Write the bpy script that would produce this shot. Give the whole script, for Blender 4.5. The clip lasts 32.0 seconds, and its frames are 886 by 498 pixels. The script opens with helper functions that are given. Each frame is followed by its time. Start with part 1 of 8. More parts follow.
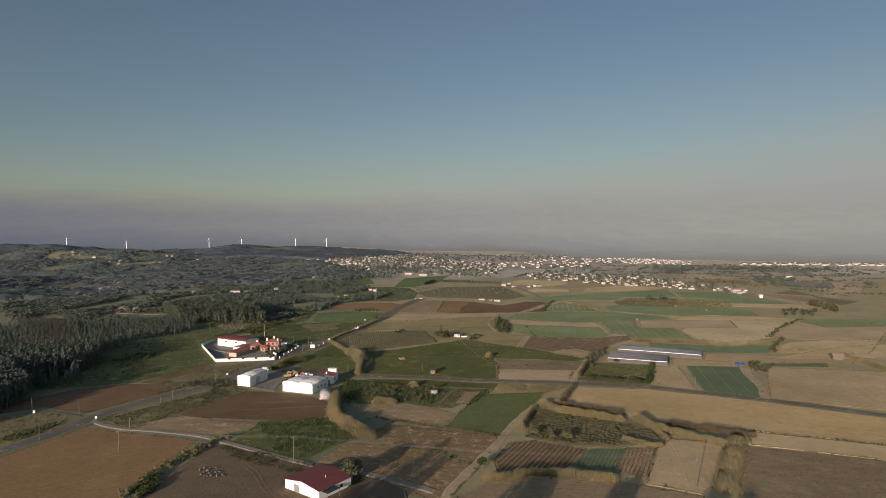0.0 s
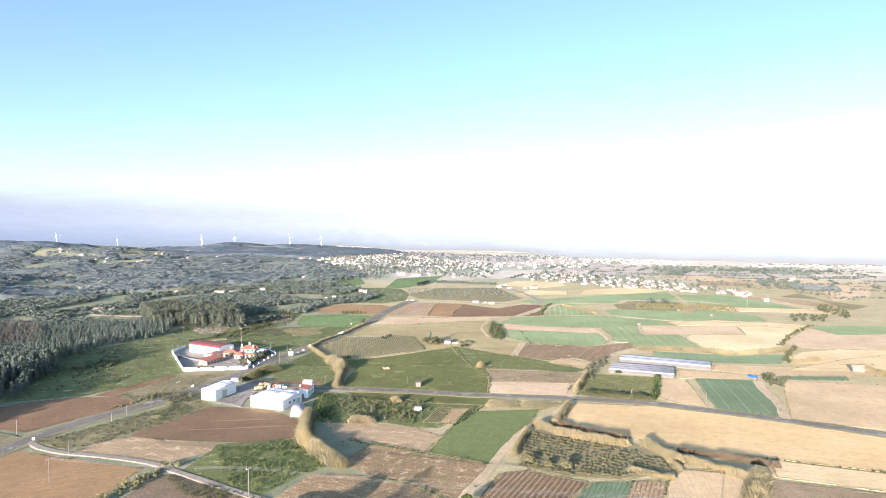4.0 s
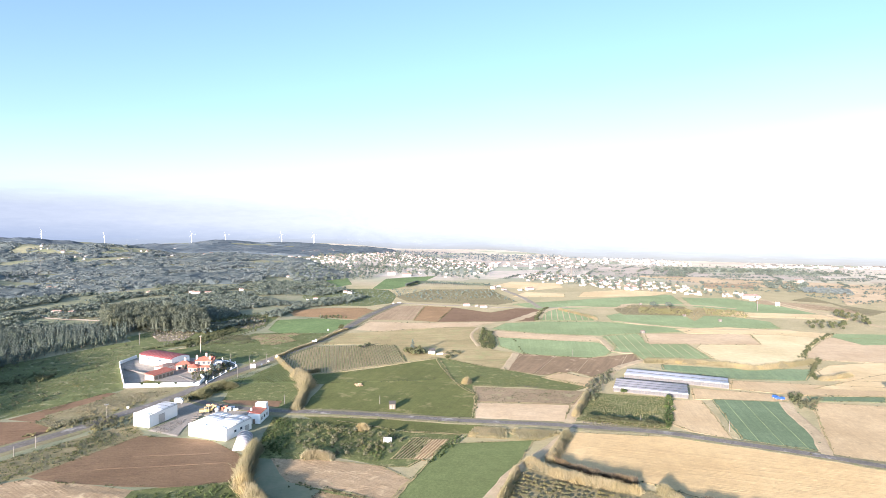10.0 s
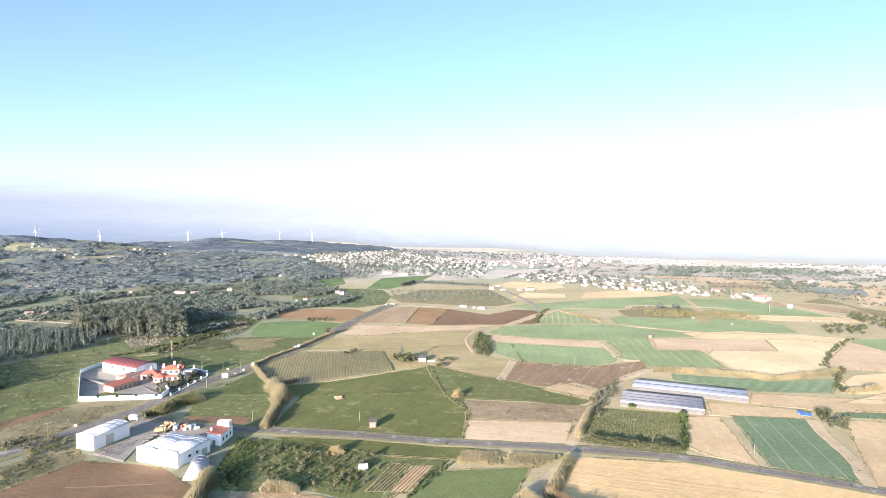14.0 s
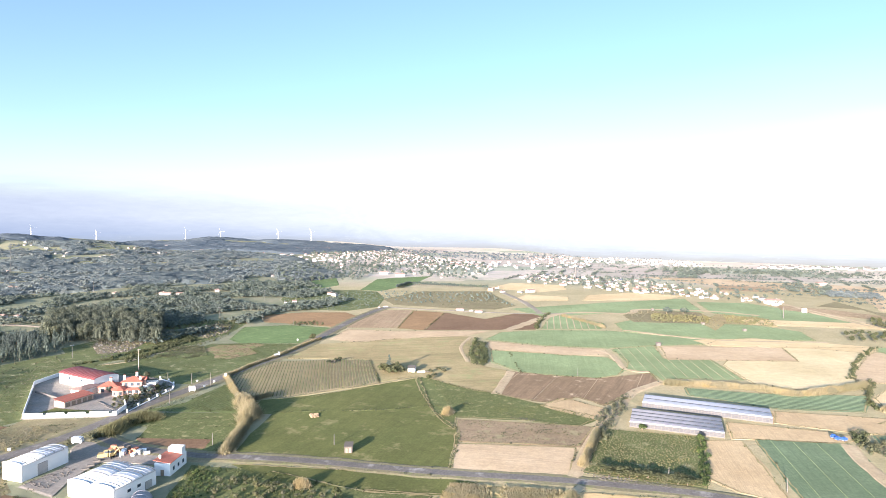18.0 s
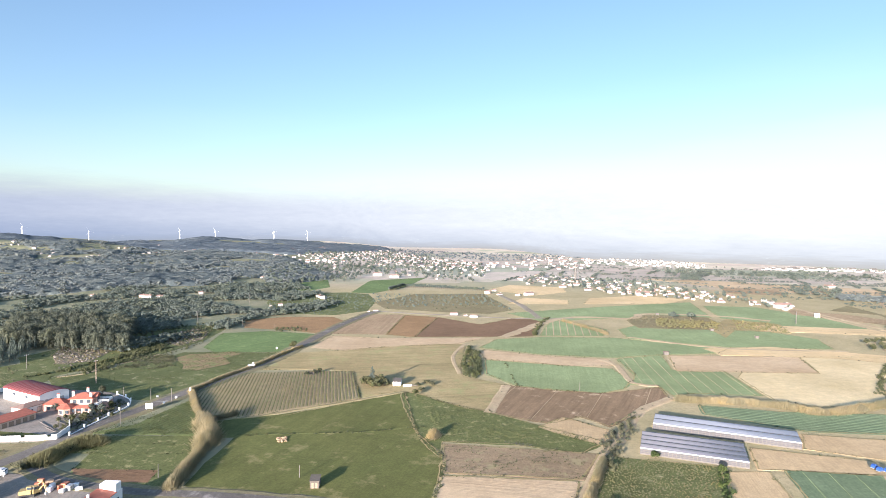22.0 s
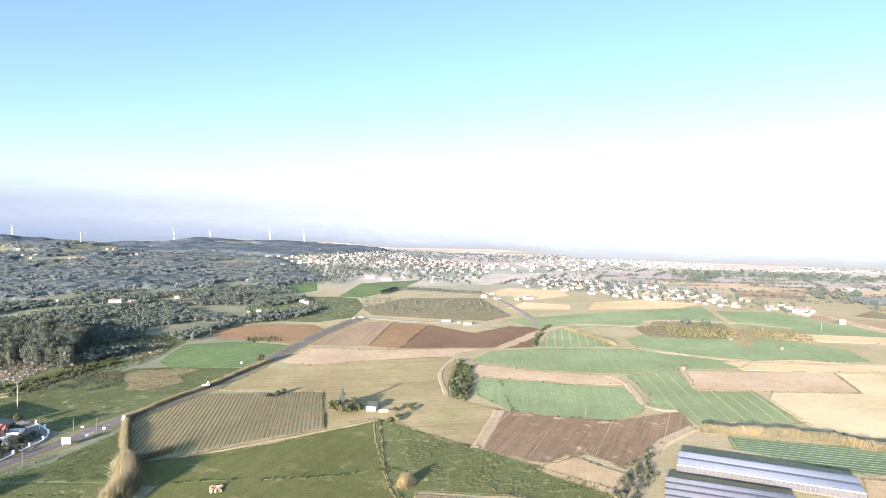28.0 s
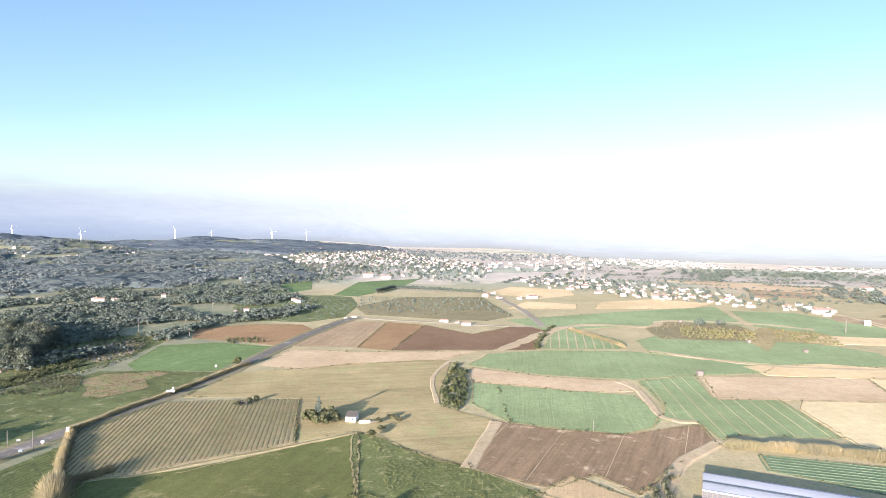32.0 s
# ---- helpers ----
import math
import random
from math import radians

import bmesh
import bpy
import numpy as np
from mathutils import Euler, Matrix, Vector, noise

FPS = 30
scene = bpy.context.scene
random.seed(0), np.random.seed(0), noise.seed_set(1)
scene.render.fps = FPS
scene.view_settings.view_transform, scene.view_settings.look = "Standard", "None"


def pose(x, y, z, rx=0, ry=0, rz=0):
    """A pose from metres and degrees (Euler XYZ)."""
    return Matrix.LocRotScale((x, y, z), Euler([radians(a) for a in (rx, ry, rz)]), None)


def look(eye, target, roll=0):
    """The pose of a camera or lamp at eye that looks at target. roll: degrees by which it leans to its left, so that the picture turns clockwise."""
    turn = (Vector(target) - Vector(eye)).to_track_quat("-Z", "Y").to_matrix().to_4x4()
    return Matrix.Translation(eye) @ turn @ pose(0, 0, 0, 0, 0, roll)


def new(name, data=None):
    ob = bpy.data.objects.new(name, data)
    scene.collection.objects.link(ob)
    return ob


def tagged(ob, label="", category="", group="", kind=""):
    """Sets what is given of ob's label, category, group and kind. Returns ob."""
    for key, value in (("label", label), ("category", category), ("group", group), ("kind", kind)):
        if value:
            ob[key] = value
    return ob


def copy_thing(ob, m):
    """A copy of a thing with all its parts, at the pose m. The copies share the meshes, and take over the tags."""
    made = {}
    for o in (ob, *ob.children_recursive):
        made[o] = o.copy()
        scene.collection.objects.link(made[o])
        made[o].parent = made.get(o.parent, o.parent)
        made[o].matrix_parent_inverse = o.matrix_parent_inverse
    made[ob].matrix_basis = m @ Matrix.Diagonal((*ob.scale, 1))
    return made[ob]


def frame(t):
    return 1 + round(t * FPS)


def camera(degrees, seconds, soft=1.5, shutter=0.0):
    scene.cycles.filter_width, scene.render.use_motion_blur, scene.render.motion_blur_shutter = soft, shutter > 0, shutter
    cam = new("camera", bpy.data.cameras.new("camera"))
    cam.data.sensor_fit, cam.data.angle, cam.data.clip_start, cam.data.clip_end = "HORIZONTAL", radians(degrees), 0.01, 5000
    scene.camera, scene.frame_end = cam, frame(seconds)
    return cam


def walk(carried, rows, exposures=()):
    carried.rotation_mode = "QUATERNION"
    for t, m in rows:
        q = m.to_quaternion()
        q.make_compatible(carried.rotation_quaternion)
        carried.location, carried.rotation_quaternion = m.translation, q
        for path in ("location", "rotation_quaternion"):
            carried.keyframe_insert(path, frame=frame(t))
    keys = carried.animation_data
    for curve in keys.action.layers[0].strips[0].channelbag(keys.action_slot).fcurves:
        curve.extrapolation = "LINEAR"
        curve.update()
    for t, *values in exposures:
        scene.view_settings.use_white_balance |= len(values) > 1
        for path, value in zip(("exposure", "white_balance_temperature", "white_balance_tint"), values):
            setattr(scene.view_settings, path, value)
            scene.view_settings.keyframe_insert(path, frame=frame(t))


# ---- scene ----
# camera: seconds, x, y, z, yaw, pitch, roll
ROWS = [
    (0, 0.00, 0.00, 94.50, -0.208, -2.100, -0.201),
    (1, 1.59, 8.27, 94.62, -0.262, -2.142, -0.055),
    (3, 4.60, 25.26, 94.59, -0.382, -2.193, 0.074),
    (6, 9.07, 50.98, 94.17, -0.605, -2.227, 0.318),
    (9, 13.94, 75.96, 93.62, -0.750, -2.304, 0.430),
    (13, 20.81, 109.79, 92.43, -0.658, -2.469, 0.471),
    (17, 27.55, 143.07, 91.62, -0.471, -2.540, 0.625),
    (19, 30.72, 160.18, 91.05, -0.446, -2.515, 0.741),
    (23, 36.69, 193.56, 90.46, -0.523, -2.505, 0.805),
    (25, 39.98, 210.12, 90.05, -0.370, -2.499, 0.765),
    (28, 44.75, 235.11, 88.99, -0.381, -2.454, 0.722),
    (30, 48.15, 251.59, 87.50, -0.144, -2.411, 0.742),
    (32, 51.81, 267.84, 83.37, 0.125, -2.414, 0.763),
]
cam = camera(72, 32.0, soft=0.85)
walk(cam, [(t, pose(x, y, z, 90 + pitch, 0, yaw) @ pose(0, 0, 0, 0, 0, roll)) for t, x, y, z, yaw, pitch, roll in ROWS],
     [(t, stops, 7300 if t < 0.4 else 6200, 10) for t, stops in ((0, 0.4), (0.5, 1.75), (1, 2.25), (1.5, 2.4), (21, 2.4), (22.2, 2.06), (23.3, 2.03), (24.6, 2.3), (25.5, 2.37), (29, 2.37), (32, 2.31))])

# world: hazy morning sky, low sun behind the camera's shoulder
SUN_AZ, SUN_EL = radians(207), radians(10.5)   # clockwise from +y
world = bpy.data.worlds.new("sky")
scene.world = world
world.use_nodes = True
wn, wl = world.node_tree.nodes, world.node_tree.links
wn.clear()
w_out, w_bg = wn.new("ShaderNodeOutputWorld"), wn.new("ShaderNodeBackground")
w_sky = wn.new("ShaderNodeTexSky")
w_sky.sky_type, w_sky.sun_disc = "NISHITA", False
w_sky.sun_elevation, w_sky.sun_rotation = SUN_EL, SUN_AZ
w_sky.air_density, w_sky.dust_density, w_sky.ozone_density = 1.0, 0.7, 2.5
w_co = wn.new("ShaderNodeTexCoord")
w_sep = wn.new("ShaderNodeSeparateXYZ")
wl.new(w_co.outputs["Generated"], w_sep.inputs[0])
# haze near the horizon, thicker towards +x, with a faint veil of high cloud
w_no = wn.new("ShaderNodeTexNoise")
w_no.inputs["Scale"].default_value, w_no.inputs["Detail"].default_value = 2.2, 5
w_map = wn.new("ShaderNodeMapping")
w_map.inputs["Scale"].default_value = (1, 1, 5)
wl.new(w_co.outputs["Generated"], w_map.inputs["Vector"])
wl.new(w_map.outputs[0], w_no.inputs["Vector"])


def w_math(op, a, b):
    m = wn.new("ShaderNodeMath")
    m.operation = op
    for i, v in enumerate((a, b)):
        if isinstance(v, (int, float)):
            m.inputs[i].default_value = v
        else:
            wl.new(v, m.inputs[i])
    return m.outputs[0]


w_h = w_math("SUBTRACT", w_sep.outputs["Z"], w_math("MULTIPLY", w_sep.outputs["X"], 0.10))
w_h = w_math("ADD", w_h, w_math("MULTIPLY", w_math("SUBTRACT", w_no.outputs[0], 0.5), 0.10))
w_ramp = wn.new("ShaderNodeValToRGB")
w_ramp.color_ramp.elements[0].position, w_ramp.color_ramp.elements[0].color = 0.0, (0.95, 0.95, 0.95, 1)
w_ramp.color_ramp.elements[1].position, w_ramp.color_ramp.elements[1].color = 0.48, (0.05, 0.05, 0.05, 1)
w_e = w_ramp.color_ramp.elements.new(0.095)
w_e.color = (0.27, 0.27, 0.27, 1)
w_e = w_ramp.color_ramp.elements.new(0.20)
w_e.color = (0.10, 0.10, 0.10, 1)
wl.new(w_h, w_ramp.inputs[0])
w_mix = wn.new("ShaderNodeMix")
w_mix.data_type = "RGBA"
wl.new(w_ramp.outputs[0], w_mix.inputs["Factor"])
w_tone = wn.new("ShaderNodeMix")
w_tone.data_type, w_tone.blend_type = "RGBA", "MULTIPLY"
w_tone.inputs["Factor"].default_value, w_tone.inputs["B"].default_value = 1.0, (0.84, 0.845, 0.88, 1)
wl.new(w_sky.outputs[0], w_tone.inputs["A"])
wl.new(w_tone.outputs["Result"], w_mix.inputs["A"])
w_mix.inputs["B"].default_value = (3.6, 3.9, 4.25, 1)
wl.new(w_mix.outputs["Result"], w_bg.inputs[0])
# the haze glows towards the low sun, behind the camera
w_side = w_math("ADD", w_math("MULTIPLY", w_sep.outputs["X"], math.sin(SUN_AZ)), w_math("MULTIPLY", w_sep.outputs["Y"], math.cos(SUN_AZ)))
w_glow = w_math("POWER", w_math("MAXIMUM", w_side, 0.0), 1.5)
wl.new(w_math("MULTIPLY", w_math("ADD", w_math("MULTIPLY", w_glow, 2.0), 1.0), 0.068), w_bg.inputs[1])
wl.new(w_bg.outputs[0], w_out.inputs[0])

sun = new("sun", bpy.data.lights.new("sun", "SUN"))
sun.data.energy, sun.data.angle, sun.data.color = 4.3, radians(0.6), (1.0, 0.835, 0.745)
sun.matrix_world = look((0, 0, 0), (math.sin(SUN_AZ) * -math.cos(SUN_EL), math.cos(SUN_AZ) * -math.cos(SUN_EL), -math.sin(SUN_EL)))

# materials
def graph(name):
    m = bpy.data.materials.new(name)
    m.use_nodes = True
    n, l = m.node_tree.nodes, m.node_tree.links
    return m, n, l, n["Principled BSDF"]


def noise_node(n, l, vec, scale, detail=4, rough=0.6):
    t = n.new("ShaderNodeTexNoise")
    t.inputs["Scale"].default_value, t.inputs["Detail"].default_value, t.inputs["Roughness"].default_value = scale, detail, rough
    l.new(vec, t.inputs["Vector"])
    return t.outputs[0]


def blend(n, l, fac, a, b, mode="MIX", amount=None):
    x = n.new("ShaderNodeMix")
    x.data_type, x.blend_type = "RGBA", mode
    for key, v in (("Factor", fac), ("A", a), ("B", b)):
        if isinstance(v, tuple):
            x.inputs[key].default_value = (*v, 1)
        elif isinstance(v, (int, float)):
            x.inputs[key].default_value = v
        else:
            l.new(v, x.inputs[key])
    return x.outputs["Result"]


def ramp(n, l, fac, lo, hi):
    r = n.new("ShaderNodeMapRange")
    r.inputs["From Min"].default_value, r.inputs["From Max"].default_value = lo, hi
    l.new(fac, r.inputs["Value"])
    return r.outputs[0]


def bump(n, l, bsdf, height, strength, dist):
    b = n.new("ShaderNodeBump")
    b.inputs["Strength"].default_value, b.inputs["Distance"].default_value = strength, dist
    l.new(height, b.inputs["Height"])
    l.new(b.outputs[0], bsdf.inputs["Normal"])


def land(name, a, b, patch=18.0, rows=0.0, angle=0.0, depth=0.5, c=None, spots=0.0, clods=0.25, gritty=0.75):
    """A field's ground: two tones in patches, grain, and drill or plough rows at a spacing and angle."""
    m, n, l, p = graph(name)
    pos = n.new("ShaderNodeNewGeometry").outputs["Position"]
    big = ramp(n, l, noise_node(n, l, pos, 1 / patch, 5, 0.65), 0.32, 0.68)
    col = blend(n, l, big, a, b)
    fine = noise_node(n, l, pos, 1.1, 6, 0.75)
    dark = tuple(v * 0.45 for v in a)
    col = blend(n, l, ramp(n, l, fine, 0.62, 0.30), col, dark) if clods > 0.4 else blend(n, l, blend(n, l, ramp(n, l, fine, 0.66, 0.3), (0, 0, 0), (clods,) * 3), col, dark)
    mid = ramp(n, l, noise_node(n, l, pos, 0.22, 5, 0.8), 0.35, 0.68)
    col = blend(n, l, mid, blend(n, l, 1.0, col, (0.78, 0.79, 0.80), "MULTIPLY"), col)
    grit = ramp(n, l, noise_node(n, l, pos, 0.95, 4, 0.85), 0.40, 0.62)
    col = blend(n, l, grit, blend(n, l, 1.0, col, (gritty, gritty, gritty * 1.02), "MULTIPLY"), col)
    drift = ramp(n, l, noise_node(n, l, pos, 1 / 64, 3, 0.55), 0.36, 0.64)
    col = blend(n, l, drift, blend(n, l, 1.0, col, (0.88, 0.87, 0.84), "MULTIPLY"), blend(n, l, 1.0, col, (1.10, 1.10, 1.09), "MULTIPLY"))
    if c:
        sp = ramp(n, l, noise_node(n, l, pos, 1 / (patch * 0.6), 6, 0.72), 0.60 - spots * 0.15, 0.70 - spots * 0.1)
        col = blend(n, l, sp, col, c)
    height = fine
    if rows:
        mp = n.new("ShaderNodeMapping")
        mp.inputs["Rotation"].default_value = (0, 0, radians(-angle))
        l.new(pos, mp.inputs["Vector"])
        st = n.new("ShaderNodeMapping")
        st.inputs["Scale"].default_value = (0.05 / rows, 1.25 / rows, 0)
        l.new(mp.outputs[0], st.inputs["Vector"])
        furrow = ramp(n, l, noise_node(n, l, st.outputs[0], 1.0, 4, 0.75), 0.42, 0.64)
        fade = ramp(n, l, noise_node(n, l, pos, 1 / 12, 3), 0.3, 0.7)
        k = n.new("ShaderNodeMath")
        k.operation = "MULTIPLY"
        l.new(furrow, k.inputs[0])
        l.new(blend(n, l, fade, (depth * 0.45,) * 3, (depth,) * 3), k.inputs[1])
        col = blend(n, l, k.outputs[0], col, tuple(v * 0.42 for v in b))
        height = blend(n, l, 0.5, furrow, fine)
    l.new(col, p.inputs["Base Color"])
    p.inputs["Roughness"].default_value = 0.95
    p.inputs["Specular IOR Level"].default_value = 0.15
    bump(n, l, p, height, 0.35, 0.3)
    return m


def plain(name, col, rough=0.7, metal=0.0, var=0.25, scale=0.6, stain=None, bumps=0.02):
    """Paint, plaster, metal and the like, with soft dirt at two scales."""
    m, n, l, p = graph(name)
    pos = n.new("ShaderNodeTexCoord").outputs["Object"]
    lo = tuple(v * (1 - var) for v in col)
    c = blend(n, l, ramp(n, l, noise_node(n, l, pos, scale, 6, 0.7), 0.3, 0.7), lo, col)
    c = blend(n, l, ramp(n, l, noise_node(n, l, pos, scale * 9, 3), 0.68, 0.8), c, stain or tuple(v * 0.6 for v in col))
    l.new(c, p.inputs["Base Color"])
    p.inputs["Roughness"].default_value, p.inputs["Metallic"].default_value = rough, metal
    if bumps:
        bump(n, l, p, noise_node(n, l, pos, scale * 14, 3), 0.4, bumps)
    return m


def see_through(n, l, p, col, share=0.4):
    """Thin leaves pass part of the light to their far side."""
    t, x = n.new("ShaderNodeBsdfTranslucent"), n.new("ShaderNodeMixShader")
    l.new(col, t.inputs["Color"])
    x.inputs[0].default_value = share
    l.new(p.outputs[0], x.inputs[1])
    l.new(t.outputs[0], x.inputs[2])
    l.new(x.outputs[0], n["Material Output"].inputs["Surface"])


def canopy_leaves(name, a, b, c):
    """Closed woodland seen from afar: tone varies tree by tree and stand by stand."""
    m, n, l, p = graph(name)
    pos = n.new("ShaderNodeNewGeometry").outputs["Position"]
    v = n.new("ShaderNodeTexVoronoi")
    v.inputs["Scale"].default_value = 1 / 9
    l.new(pos, v.inputs["Vector"])
    sepc = n.new("ShaderNodeSeparateColor")
    l.new(v.outputs["Color"], sepc.inputs[0])
    col = blend(n, l, sepc.outputs[0], a, b)
    col = blend(n, l, ramp(n, l, noise_node(n, l, pos, 1 / 90, 5, 0.65), 0.4, 0.66), col, c)
    l.new(col, p.inputs["Base Color"])
    p.inputs["Roughness"].default_value = 0.9
    p.inputs["Specular IOR Level"].default_value = 0.1
    bump(n, l, p, noise_node(n, l, pos, 0.35, 4, 0.7), 0.8, 2.5)
    see_through(n, l, p, col, 0.35)
    return m


def leafy(name, a, b, c=None, rough=0.75):
    """Foliage: tone varies leaf by leaf and plant by plant."""
    m, n, l, p = graph(name)
    g = n.new("ShaderNodeNewGeometry")
    col = blend(n, l, g.outputs["Random Per Island"], a, b)
    v = n.new("ShaderNodeTexVoronoi")
    v.inputs["Scale"].default_value = 0.16
    l.new(g.outputs["Position"], v.inputs["Vector"])
    sepc = n.new("ShaderNodeSeparateColor")
    l.new(v.outputs["Color"], sepc.inputs[0])
    warm = blend(n, l, 1.0, col, (1.20, 1.13, 0.95), "MULTIPLY")
    col = blend(n, l, ramp(n, l, sepc.outputs[0], 0.55, 0.95), col, warm)
    col = blend(n, l, ramp(n, l, sepc.outputs[1], 0.7, 1.0), col, blend(n, l, 1.0, col, (0.72, 0.78, 0.86), "MULTIPLY"))
    big = ramp(n, l, noise_node(n, l, g.outputs["Position"], 0.025, 4), 0.42, 0.68)
    col = blend(n, l, big, col, c or tuple(v * 0.6 for v in a))
    l.new(col, p.inputs["Base Color"])
    p.inputs["Roughness"].default_value = rough
    p.inputs["Specular IOR Level"].default_value = 0.2
    see_through(n, l, p, col)
    return m


